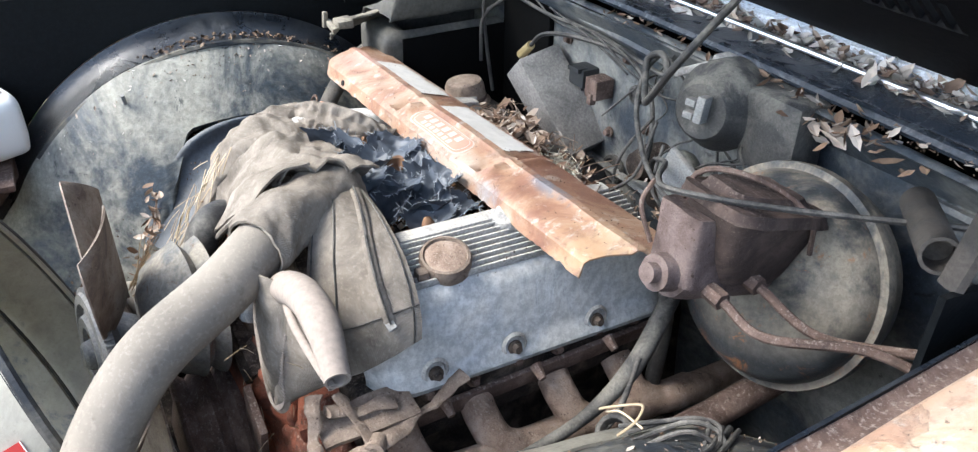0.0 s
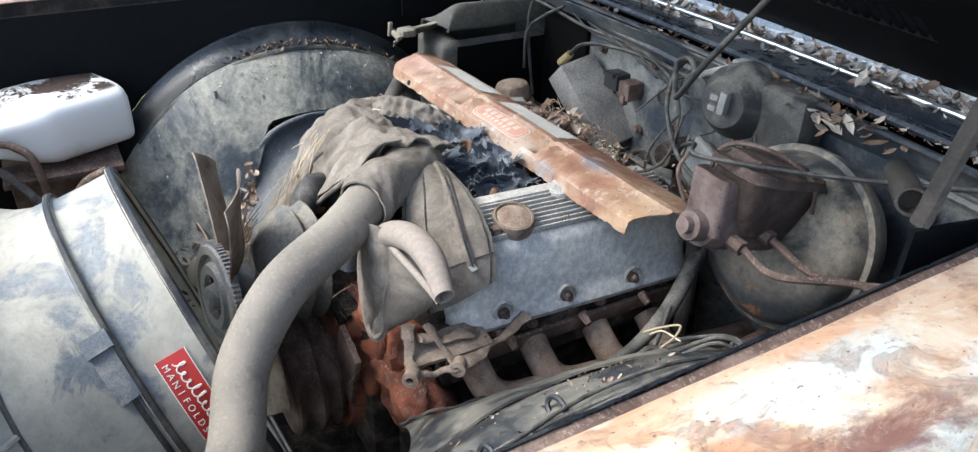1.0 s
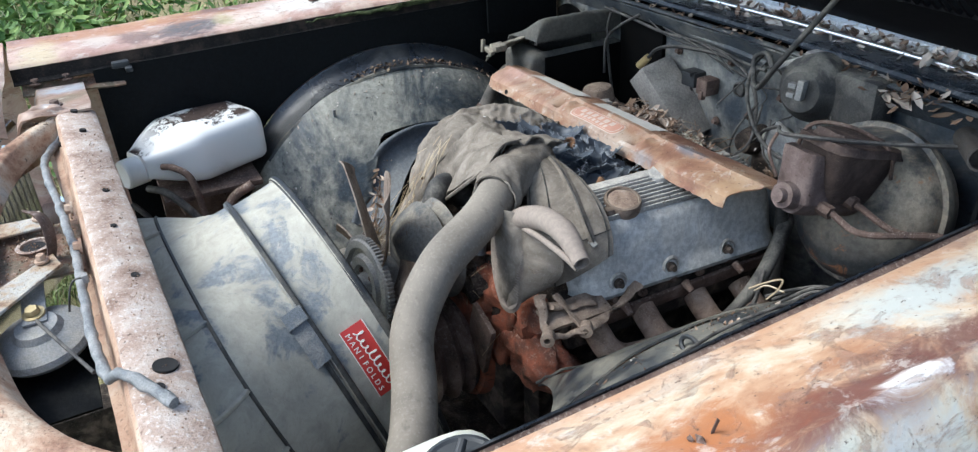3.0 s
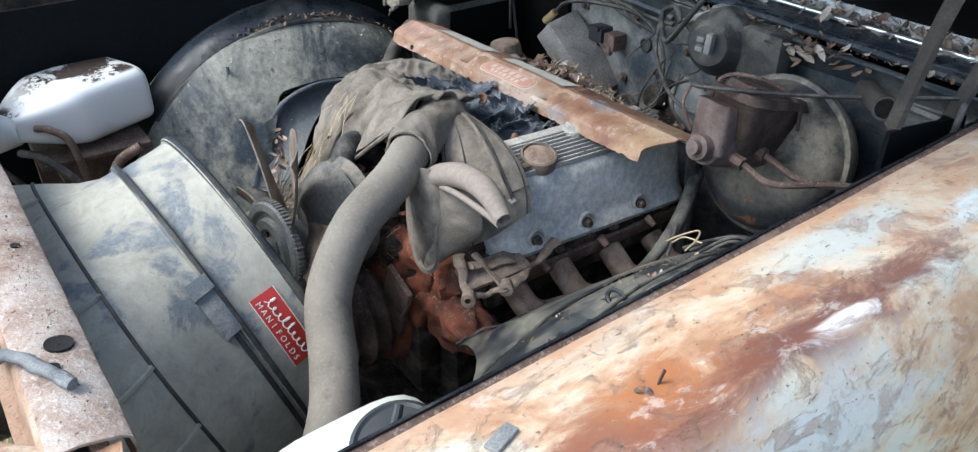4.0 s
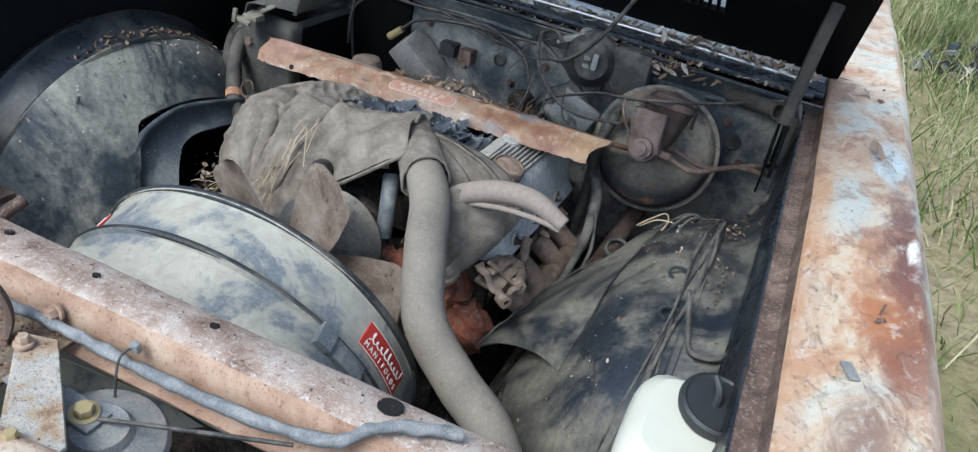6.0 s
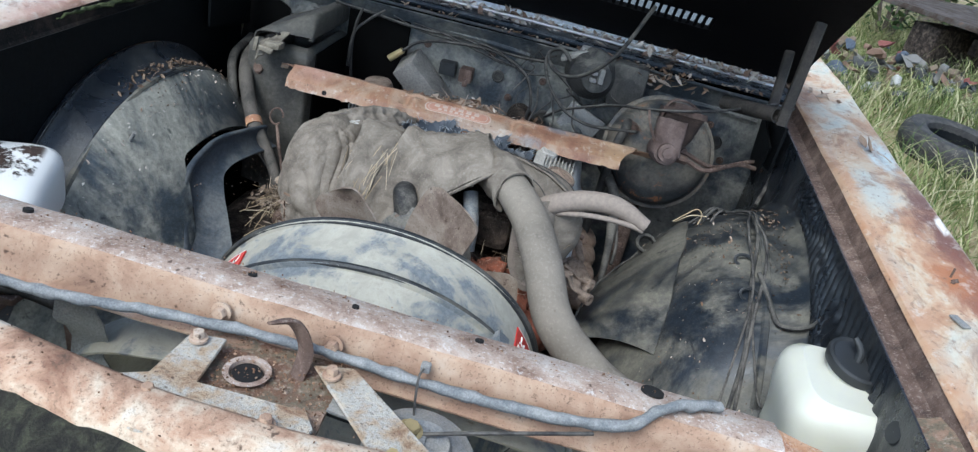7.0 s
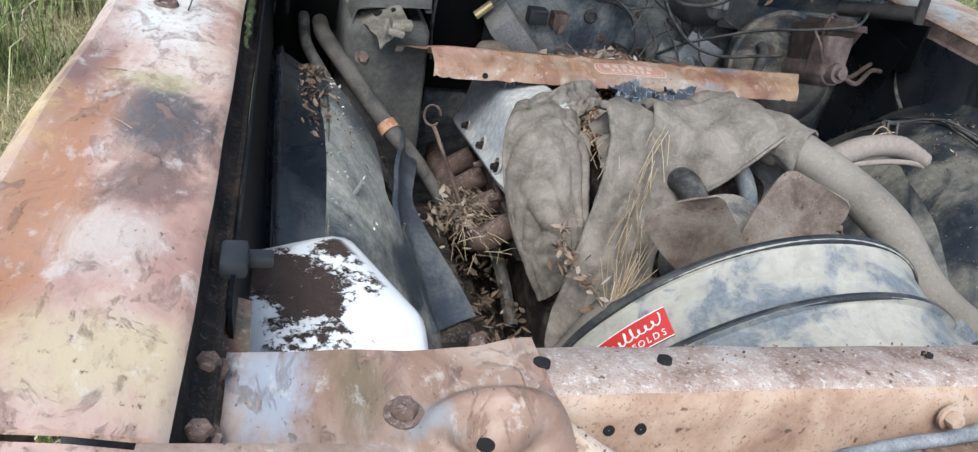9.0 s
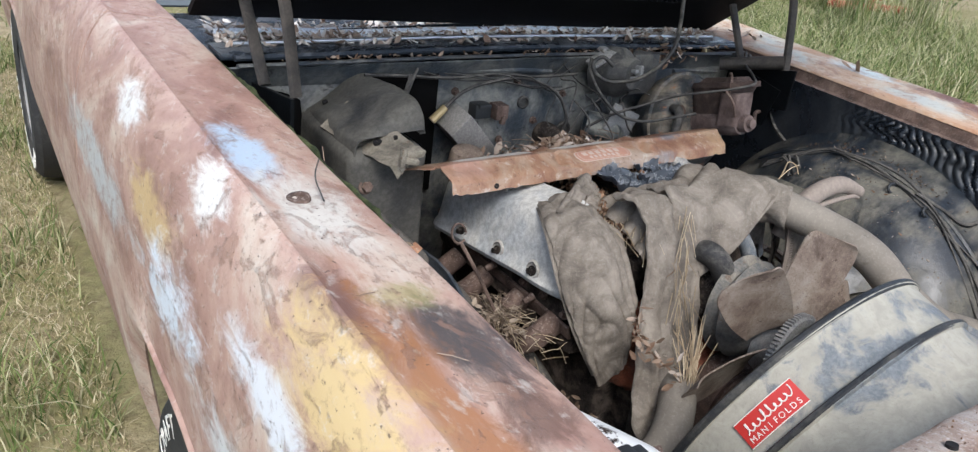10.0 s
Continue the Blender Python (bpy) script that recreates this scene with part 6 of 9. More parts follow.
jug = thing("plastic_jug", jug_base, "white plastic jug lying on its side, dark soil caked on top", "jug")
js = sheet(jug_at, 24, 40)
js[1].append(tuple(range(40, -1, -1))[:40])
js[1].append(tuple(24 * 41 + i for i in range(40)))
part("body", js, JUG_M, jug, "", 50)
part("cap", turned([(0.030, -0.02), (0.030, 0.022), (0.027, 0.026), (0.001, 0.026)], jm @ frame_of((0, -0.135, 0.050), (0, -1, 0)), 26), plain("white cap", (0.70, 0.70, 0.67), 0.5), jug, "white screw cap")
tray = single("battery_tray", join(cbox((-0.58, 0.22, 0.685), (0.22, 0.20, 0.012), 0.004), cbox((-0.60, 0.20, 0.64), (0.12, 0.10, 0.07), 0.02), cbox((-0.63, 0.22, 0.62), (0.03, 0.2, 0.12), 0.004)), RUST_DARK, (-0.58, 0.22, 0.60), "rusted battery tray on the inner fender", "battery tray")
hose("cable_loop", [(-0.50, 0.135, 0.755), (-0.47, 0.155, 0.758), (-0.45, 0.18, 0.73), (-0.44, 0.19, 0.62), (-0.44, 0.2, 0.5)], 0.007, RUST_DARK, "rusty bent pipe beside the jug", 8, 0)
hose("cable_loop", [(-0.56, 0.10, 0.69), (-0.49, 0.13, 0.70), (-0.44, 0.17, 0.66), (-0.40, 0.21, 0.60)], 0.008, WIRE_BLACK, "dusty cable hanging below the jug", 8, 0)
hose("cable_loop", [(-0.55, 0.06, 0.67), (-0.52, 0.09, 0.62), (-0.50, 0.08, 0.52)], 0.006, WIRE_BLACK, "dusty cable hanging below the jug", 8, 0)

# ---- washer bottle ----
wb = thing("washer_bottle", (0.622, 0.235, 0.60), "yellowed white washer bottle with a black lid", "bottle")


def bottle_at(u, v):
    z = 0.60 + 0.250 * u
    a = v * 2 * math.pi
    k = 1.0 / (abs(math.cos(a)) ** 4.5 + abs(math.sin(a)) ** 4.5) ** (1 / 4.5)
    f = 1.0
    if u > 0.86:
        f = 0.74 + 0.26 * math.sqrt(max(0, 1 - ((u - 0.86) / 0.14) ** 2))
    w = 0.062 + 0.006 * math.sin(u * 9) - (0.012 if u < 0.45 else 0) * (1 if math.cos(a) < 0 else 0)
    return (0.628 + (w + 0.007) * k * math.cos(a) * f, 0.235 + 0.085 * k * math.sin(a) * f, z + 0.012 * (math.sin(a) * 0.085) * 3)


bs = sheet(bottle_at, 30, 40)
bs[1].append(tuple(30 * 41 + i for i in range(40)))
part("body", flip(bs), WASHER_M, wb, "", 60)
lid = part("lid", turned([(0.040, -0.008), (0.042, 0.0), (0.041, 0.005), (0.037, 0.007), (0.034, 0.005), (0.012, 0.006), (0.001, 0.007)], frame_of((0.640, 0.258, 0.866), (0.10, -0.20, 1)), 34), LID_BLACK, wb, "black rubber lid")
part("nipple", tube([(0.638, 0.254, 0.868), (0.637, 0.258, 0.885), (0.628, 0.268, 0.896)], [0.006, 0.005, 0.004], 10, 3), LID_BLACK, lid)
part("neck", turned([(0.03, -0.025), (0.032, -0.005), (0.03, 0.002)], frame_of((0.638, 0.255, 0.855), (0.12, -0.12, 1)), 26), WASHER_M, wb)
part("knob", turned([(0.001, 0.02), (0.014, 0.02), (0.018, 0.012), (0.017, -0.012), (0.010, -0.03), (0.001, -0.03)], frame_of((0.668, 0.125, 0.862), (-0.9, -0.1, 0.2)), 12), LID_BLACK, wb, "black threaded plug")

# ---- the rag over the engine ----


rag = thing("rag", (-0.1, 0.6, 0.55), "grey-brown canvas garment draped over the front of the engine", "rag")


def through_rows(cols, u, v):
    """A point of the smooth surface through the columns of points."""
    n = len(cols[0])
    row = []
    for c in cols:
        line = spline(c, 8)
        i = v * (len(line) - 1)
        k = min(int(i), len(line) - 2)
        row.append(line[k].lerp(line[k + 1], i - k))
    line = spline(row, 8)
    i = u * (len(line) - 1)
    k = min(int(i), len(line) - 2)
    return line[k].lerp(line[k + 1], i - k)


def crease(q):
    """A row of rounded folds with sharp valleys, 0 to 1."""
    return abs(math.sin(q * math.pi)) ** 0.7


def canvas(cols, folds, nu, nv):
    """A cloth surface through the columns, pushed along its normal by folds(u, v, p)."""
    base = [[through_rows(cols, i / nu, j / nv) for j in range(nv + 1)] for i in range(nu + 1)]
    vs = []
    for i in range(nu + 1):
        for j in range(nv + 1):
            a = base[min(i + 1, nu)][j] - base[max(i - 1, 0)][j]
            b = base[i][min(j + 1, nv)] - base[i][max(j - 1, 0)]
            n = b.cross(a).normalized()
            p = base[i][j]
            vs.append(tuple(p + n * folds(i / nu, j / nv, p)))
    fs = [(i * (nv + 1) + j, i * (nv + 1) + j + 1, (i + 1) * (nv + 1) + j + 1, (i + 1) * (nv + 1) + j) for i in range(nu) for j in range(nv)]
    return thicken(flip((vs, fs)), 0.0025)


BAG = [[(-0.236, 0.812, 0.786), (-0.268, 0.752, 0.802), (-0.298, 0.682, 0.788), (-0.302, 0.636, 0.736), (-0.280, 0.600, 0.655), (-0.228, 0.580, 0.556)],
       [(-0.205, 0.812, 0.796), (-0.226, 0.750, 0.820), (-0.238, 0.684, 0.822), (-0.246, 0.614, 0.772), (-0.235, 0.580, 0.690), (-0.212, 0.570, 0.570)],
       [(-0.170, 0.800, 0.792), (-0.176, 0.735, 0.798), (-0.184, 0.672, 0.796), (-0.186, 0.618, 0.760), (-0.190, 0.576, 0.690), (-0.195, 0.558, 0.600)]]


def crumple(p, s, seed):
    """Soft ridges and dents of crumpled canvas, about -1 to 1."""
    q = wob(p * s, 0.7, 0.6, seed)
    return 1 - 2.6 * abs(noise.noise(Vector((q.x + seed, q.y * 1.3, q.z * 0.75))))


def long_folds(p, seed):
    """Gathered folds that run from the hose end down towards the fan."""
    q = (-0.39 * p.x + 0.92 * p.y + 0.10 * p.z) / 0.042
    return crease(q + 0.55 * noise.noise(p * 9 + Vector((seed, 0, 0))))


def bag_folds(u, v, p):
    w = noise.noise(p * 11 + Vector((3, 0, 0)))
    swag = crease(7.5 * v - 2.2 * (u - 0.45) ** 2 * 4 + 1.1 * w)
    side = crease(3.2 * u + 0.9 * noise.noise(p * 14 + Vector((0, 5, 0))))
    low = min(1.0, max(0.0, (v - 0.36) / 0.15))
    return 0.006 * crumple(p, 9, 3.1) + (0.009 * swag * (0.4 + 0.6 * abs(noise.noise(p * 16)) * 2)) * low + 0.006 * side * (1 - 0.5 * low) + 0.0028 * crumple(p, 38, 1.7) + 0.0009 * noise.noise(p * 120)


part("bag", canvas(BAG, bag_folds, 70, 120), RAG_M, rag, "crumpled canvas bag-like lobe", 75)
part("hem", tube([through_rows(BAG, 0.0, i / 40) + Vector((-0.002, 0.0, 0.003)) for i in range(2, 40)], 0.0065, 8, 1, raw=True, squash=0.5), RAG_M, rag, "folded double hem", 60)
part("hem", tube([through_rows(BAG, 0.13, i / 40) + Vector((-0.003, -0.002, 0.0075)) for i in range(12, 38)], 0.0042, 8, 1, raw=True, squash=0.6), RAG_M, rag, "folded double hem", 60)
TOP = [[(-0.165, 0.760, 0.788), (-0.160, 0.715, 0.793), (-0.160, 0.670, 0.792), (-0.164, 0.626, 0.782), (-0.166, 0.600, 0.765)],
       [(-0.105, 0.748, 0.806), (-0.102, 0.706, 0.822), (-0.100, 0.662, 0.832), (-0.104, 0.616, 0.820), (-0.108, 0.590, 0.790)],
       [(-0.020, 0.735, 0.822), (-0.010, 0.700, 0.845), (-0.010, 0.650, 0.858), (-0.020, 0.605, 0.836), (-0.028, 0.585, 0.800)],
       [(0.060, 0.735, 0.850), (0.062, 0.700, 0.872), (0.060, 0.650, 0.876), (0.062, 0.606, 0.862), (0.060, 0.585, 0.82)]]


def top_folds(u, v, p):
    w = noise.noise(Vector((u * 3, v * 2, 1.0)))
    return 0.020 * long_folds(p, 4.0) + 0.004 * crease(1.8 * u + 0.9 * v + 0.8 * w) + 0.004 * crumple(p, 16, 5.2) + 0.0020 * crumple(p, 46, 2.2) + 0.0008 * noise.noise(p * 120) - 0.013


part("drape", canvas(TOP, top_folds, 100, 60), RAG_M, rag, "", 75)


def strip(line, width, seed):
    """A hanging trouser-like strip of canvas: a flattened tube with lengthwise folds."""
    c = spline(line, 14)

    def at(u, v):
        i = u * (len(c) - 1)
        k = min(int(i), len(c) - 2)
        p = c[k].lerp(c[k + 1], i - k)
        d = (c[min(k + 2, len(c) - 1)] - c[max(k - 1, 0)]).normalized()
        side = d.cross(Vector((0, -0.75, 0.65))).normalized()
        out = side.cross(d).normalized()
        a = v * 2 * math.pi
        wd = width * (1 + 0.16 * noise.noise(Vector((u * 5, seed, 0))) + 0.10 * math.sin(u * 7 + seed))
        q = math.cos(a)
        h = 0.17 * width * math.sin(a) + 0.005 * crease(1.0 * q + 0.5 * noise.noise(Vector((u * 4, seed, 2))) + seed) * (1 if math.sin(a) > 0 else -0.3)
        h += 0.0055 * (1 - 2 * abs(noise.noise(Vector((u * 11, q * 1.1, seed))))) + 0.002 * noise.noise(p * 80 + Vector((q, 0, 0)))
        return p + side * (wd * q) + out * h

    g = sheet(at, 90, 44)
    n = len(g[0])
    g[1].append(tuple(range(44)))
    g[1].append(tuple(range(n - 2, n - 46, -1)))
    return g


part("strip", strip([(-0.128, 0.690, 0.842), (-0.132, 0.630, 0.848), (-0.144, 0.582, 0.790), (-0.166, 0.548, 0.705), (-0.198, 0.502, 0.625), (-0.218, 0.468, 0.568), (-0.212, 0.455, 0.530)], 0.034, 1.3), RAG_M, rag, "long hanging canvas strip", 75)
part("strip", strip([(-0.052, 0.690, 0.845), (-0.058, 0.634, 0.852), (-0.082, 0.588, 0.795), (-0.106, 0.556, 0.725), (-0.136, 0.512, 0.650), (-0.160, 0.478, 0.595), (-0.185, 0.458, 0.545)], 0.036, 2.7), RAG_M, rag, "long hanging canvas strip", 75)
part("rolled_edge", strip([(-0.262, 0.704, 0.812), (-0.232, 0.726, 0.824), (-0.196, 0.746, 0.833), (-0.160, 0.770, 0.834), (-0.134, 0.800, 0.822), (-0.116, 0.832, 0.806)], 0.017, 4.1), RAG_M, rag, "loosely rolled canvas edge", 75)
part("rolled_edge", strip([(-0.205, 0.712, 0.812), (-0.176, 0.736, 0.818), (-0.146, 0.764, 0.818), (-0.120, 0.800, 0.806)], 0.013, 6.3), RAG_M, rag, "loosely rolled canvas edge", 75)
FLAP = [[(-0.075, 0.640, 0.850), (-0.080, 0.600, 0.815), (-0.066, 0.560, 0.744)],
        [(-0.015, 0.650, 0.870), (-0.010, 0.592, 0.845), (-0.004, 0.552, 0.788)],
        [(0.060, 0.655, 0.882), (0.074, 0.610, 0.885), (0.092, 0.566, 0.866)]]


def flap_folds(u, v, p):
    return 0.010 * crease(1.6 * u + 0.6 * v + 0.3 * noise.noise(p * 9)) + 0.003 * noise.noise(p * 40) - 0.004


part("side_flap", canvas(FLAP, flap_folds, 50, 40), RAG_M, rag, "triangular canvas flap with a rolled hem", 75)
part("hem", tube([through_rows(FLAP, i / 30, 1.0) + Vector((0, -0.003, -0.001)) for i in range(31)], 0.0035, 6, 1, raw=True), RAG_M, rag)


def flap_at(u, v):
    a = Vector((0.062, 0.668, 0.862)).lerp(Vector((0.060, 0.716, 0.840)), u)
    b = Vector((0.188, 0.602, 0.680)).lerp(Vector((0.264, 0.698, 0.756)), u) + Vector((0.016, -0.016, 0.0)) * (4 * u * (1 - u))
    m1 = Vector((0.172, 0.592, 0.826)).lerp(Vector((0.248, 0.712, 0.846)), u) + Vector((0.024, -0.006, 0.022)) * (4 * u * (1 - u))
    p = a * (1 - v) ** 2 + m1 * 2 * v * (1 - v) + b * v * v
    f = 0.003 * crease(u * 1.3 + v * 0.5 + 0.4 * noise.noise(p * 8)) + 0.004 * noise.noise(p * 16) + 0.002 * noise.noise(p * 40) + 0.0006 * noise.noise(p * 110)
    return p + Vector((0.45, -0.45, 0.77)).normalized() * (f + 0.004)


stitched = part("stitched_flap", thicken(flip(sheet(flap_at, 50, 60)), 0.003), RAG_M, rag, "stitched canvas flap over the valve cover", 75)
for u in (0.05, 0.30, 0.95):
    part("stitching", tube([flap_at(u, i / 40) + Vector((0.0005, -0.0008, 0.0012)) for i in range(41)], 0.0010, 5, 1, raw=True), WIRE_BLACK, stitched)
part("stitching", tube([flap_at(i / 30, 0.78) + Vector((0.0006, -0.0010, 0.0012)) for i in range(31)], 0.0010, 5, 1, raw=True), WIRE_BLACK, stitched)
ZIP = [flap_at(0.78 - 0.10 * math.sin(i / 30 * math.pi), 0.04 + 0.80 * i / 30) + Vector((0.001, -0.002, 0.003)) for i in range(31)]
zipper = part("zipper", tube(ZIP, 0.0062, 10, 1, raw=True, squash=0.35), RAG_M, rag, "heavy grey zip along the flap", 60)
part("zipper_teeth", join(*[cbox(tuple(p + Vector((0.0005, -0.001, 0.0030))), (0.0060, 0.0016, 0.0022), 0.0004) for a, b in zip(ZIP, ZIP[1:]) for p in (a, a.lerp(b, 0.33), a.lerp(b, 0.67))]), WIRE_BLACK, zipper, "row of dark zip teeth")
part("zipper_end", moved(cbox((0, 0, 0), (0.013, 0.010, 0.004), 0.0012), frame_of(tuple(ZIP[-1] + Vector((0.001, -0.001, 0.002))), (0.5, -0.3, 0.8), (1, 0, 0))), ZINC, zipper, "pale metal zip end")
strap = thing("webbing_strap", (0.190, 0.550, 0.678), "frayed tan ribbed webbing strap in a loop", "strap")
LOOP = [(0.155, 0.565, 0.828), (0.158, 0.553, 0.768), (0.165, 0.550, 0.713), (0.190, 0.548, 0.678), (0.208, 0.555, 0.693), (0.210, 0.560, 0.748), (0.205, 0.570, 0.788)]
part("webbing", tube(LOOP, [0.013, 0.014, 0.014, 0.013, 0.013, 0.012, 0.01], 8, 8, squash=0.35), STRAP_M, strap)
LOOP = spline(LOOP, 12)
part("ribs", join(*[tube([p + Vector((-0.011, -0.005, 0)), p + Vector((0.0, -0.0065, 0.0008)), p + Vector((0.011, -0.005, 0))], 0.0011, 5, 2) for p in LOOP[2:-2]]), STRAP_M, strap, "raised woven ribs")


POCKET = [[(0.152, 0.568, 0.830), (0.156, 0.553, 0.773), (0.166, 0.549, 0.713), (0.188, 0.547, 0.676)],
          [(0.190, 0.562, 0.840), (0.206, 0.560, 0.793), (0.212, 0.553, 0.728), (0.198, 0.548, 0.676)],
          [(0.235, 0.598, 0.828), (0.260, 0.606, 0.790), (0.258, 0.600, 0.743), (0.208, 0.555, 0.680)]]
part("pocket", canvas(POCKET, lambda u, v, p: 0.009 * crease(1.5 * u + 0.7 * v + 0.4 * noise.noise(p * 10)) + 0.003 * noise.noise(p * 45) - 0.004, 40, 40), RAG_M, rag, "bulging canvas pocket below the hose", 75)


def cuff_at(u, v):
    c = spline([(0.035, 0.700, 0.830), (0.060, 0.665, 0.838), (0.105, 0.600, 0.845), (0.135, 0.56, 0.838)], 8)
    i = u * (len(c) - 1)
    p = c[int(i)].lerp(c[min(int(i) + 1, len(c) - 1)], i - int(i))
    d = (c[-1] - c[0]).normalized()
    a = d.cross(Vector((0, 0, 1))).normalized()
    b = a.cross(d)
    w = radians(-60 + 300 * v)
    r = 0.0355 + 0.004 * crease(u * 2.4 + v * 1.6) + 0.006 * noise.noise(Vector((u * 5, v * 6, 0))) + 0.002 * noise.noise(Vector((u * 20, v * 24, 0)))
    return p + a * (math.cos(w) * r) + b * (math.sin(w) * r)


part("cuff", thicken(sheet(cuff_at, 40, 50), 0.003), RAG_M, rag, "canvas cuff wrapped round the hose end", 75)

# ---- loose block, connector and litter near the firewall ----
blk = frame_of((-0.160, 1.160, 0.778), (-0.11, -0.025, 0.112), (0.7, 0.35, 0.7))
blk = blk @ Matrix.Rotation(radians(-24), 4, "Z")
single("wooden_block", roughened(moved(cbox((0, 0, 0), (0.060, 0.085, 0.185), 0.004), blk), 40, 0.003), CONCRETE, (-0.12, 1.18, 0.70), "weathered grey block leaning on the firewall", "block")


def scatter(name, shapes, material, base, label, category):
    return single(name, join(*shapes), material, base, label, category, kind="stuff", smooth=False)


def leaf_shape(p, size, rng):
    """A curled leaf of a few facets."""
    m = Matrix.Translation(p) @ Euler((rng.uniform(-0.9, 0.9), rng.uniform(-0.9, 0.9), rng.uniform(0, 6.3))).to_matrix().to_4x4()
    w, c = size * rng.uniform(0.3, 0.5), size * rng.uniform(0.1, 0.4)
    v = [(-size, 0, c * 0.6), (-size * 0.35, w, c * 0.3), (-size * 0.3, 0, 0), (-size * 0.35, -w, c * 0.5), (size * 0.4, w * 0.8, c * 0.2), (size * 0.35, 0, -c * 0.1), (size * 0.4, -w * 0.8, c * 0.5), (size, 0, c * 0.4)]
    return moved((v, [(0, 2, 1), (0, 3, 2), (1, 2, 5, 4), (2, 3, 6, 5), (4, 5, 7), (5, 6, 7)]), m)


def straw_shape(p, d, length, r=0.0009):
    d = Vector(d).normalized()
    a = d.orthogonal().normalized() * r
    b = d.cross(a).normalized() * r
    e = Vector(p) + d * length + Vector((0, 0, -0.08 * length))
    mid = Vector(p) + d * length * 0.5
    q = [Vector(p), mid, e]
    vs = []
    for c in q:
        vs += [tuple(c + a), tuple(c - a * 0.5 + b), tuple(c - a * 0.5 - b)]
    fs = []
    for k in (0, 3):
        for j in range(3):
            fs.append((k + j, k + (j + 1) % 3, k + 3 + (j + 1) % 3, k + 3 + j))
    return vs, fs


def crumb_shape(p, size, rng):
    m = Matrix.Translation(p) @ Euler((rng.uniform(0, 6), rng.uniform(0, 6), 0)).to_matrix().to_4x4()
    v = [(size, 0, 0), (-size, 0, 0), (0, size * 0.7, 0), (0, -size * 0.8, 0), (0, 0, size * 0.6), (0, 0, -size * 0.5)]
    return moved((v, [(0, 2, 4), (2, 1, 4), (1, 3, 4), (3, 0, 4), (2, 0, 5), (1, 2, 5), (3, 1, 5), (0, 3, 5)]), m)


rng = random.Random(4)
# leaves in the cowl tray
scatter("cowl_leaves", [leaf_shape((rng.uniform(-0.66, 0.66), min(1.50, max(1.250, rng.gauss(1.335, 0.046))), 0.964 + rng.uniform(0, 0.016)), rng.uniform(0.004, 0.018), rng) for _ in range(2700)], COWL_LEAF, (0, 1.4, 0.96), "drift of dead leaves lying in the cowl", "leaves")
# leaves behind the plate
lv = []
for _ in range(300):
    u = rng.uniform(-0.20, 0.22)
    y = rng.gauss(0.995, 0.035)
    z = 0.775 + 0.045 * math.exp(-((u + 0.03) / 0.10) ** 2) * math.exp(-((y - 1.0) / 0.05) ** 2) + rng.uniform(-0.01, 0.015)
    lv.append(leaf_shape((u, y, z), rng.uniform(0.008, 0.02), rng))
for _ in range(420):
    u = rng.uniform(-0.20, 0.24)
    y = rng.gauss(1.0, 0.04)
    z = 0.783 + 0.045 * math.exp(-((u + 0.03) / 0.10) ** 2) * math.exp(-((y - 1.0) / 0.05) ** 2) + rng.uniform(-0.006, 0.012)
    lv.append(leaf_shape((u, y, z), rng.uniform(0.003, 0.008), rng))
for _ in range(70):
    u, y = rng.uniform(-0.15, 0.16), rng.gauss(1.0, 0.035)
    lv.append(straw_shape((u, y, 0.800 + rng.uniform(0, 0.02)), (rng.gauss(0, 1), rng.gauss(0, 1), rng.gauss(0, 0.2)), rng.uniform(0.02, 0.06), 0.0007))
scatter("leaf_heap", lv, LEAF_M, (0, 1.0, 0.77), "heap of brown dead leaves on the engine", "leaves")
cr = [crumb_shape((rng.uniform(-0.15, 0.16), rng.uniform(0.70, 1.05), 0.770 + rng.uniform(0, 0.012)), rng.uniform(0.003, 0.008), rng) for _ in range(1500)]
for _ in range(520):
    q = rng.random()
    c = Vector((-0.166, 0.640, 0.782)).lerp(Vector((-0.125, 0.800, 0.802)), q ** 0.7)
    cr.append(crumb_shape(c + Vector((rng.gauss(0, 0.012), rng.gauss(0, 0.012), rng.uniform(0.004, 0.014))), rng.uniform(0.002, 0.006), rng))
scatter("shell_litter", cr, CRUMB_M, (0, 0.85, 0.77), "brown litter of nut shells and seeds on the engine", "litter")
TORN_M = plain("torn blue-grey plastic", (0.060, 0.071, 0.088), 0.5, 0, 0.7, 34)
FRAY_M = plain("frayed pale blue-grey fibre", (0.27, 0.29, 0.31), 0.8, 0, 0.5, 60)
FLUFF_M = plain("cream stuffing", (0.60, 0.56, 0.44), 0.9, 0, 0.2, 60)
tp = thing("torn_plastic", (0.03, 0.77, 0.80), "torn crumpled blue-grey plastic sheet on the rag", "plastic sheet")
TR = random.Random(31)


fluff = []
for _ in range(260):
    c = Vector((TR.gauss(0.056, 0.016), TR.gauss(1.012, 0.012), 0.792 + TR.uniform(-0.004, 0.014)))
    fluff.append(straw_shape(c, (TR.gauss(0, 1), TR.gauss(0, 1), TR.gauss(0.2, 0.6)), TR.uniform(0.006, 0.018), 0.0007))
scatter("fluff", fluff, FLUFF_M, (0.056, 1.012, 0.785), "tuft of pale cream stuffing among dead leaves", "stuffing")


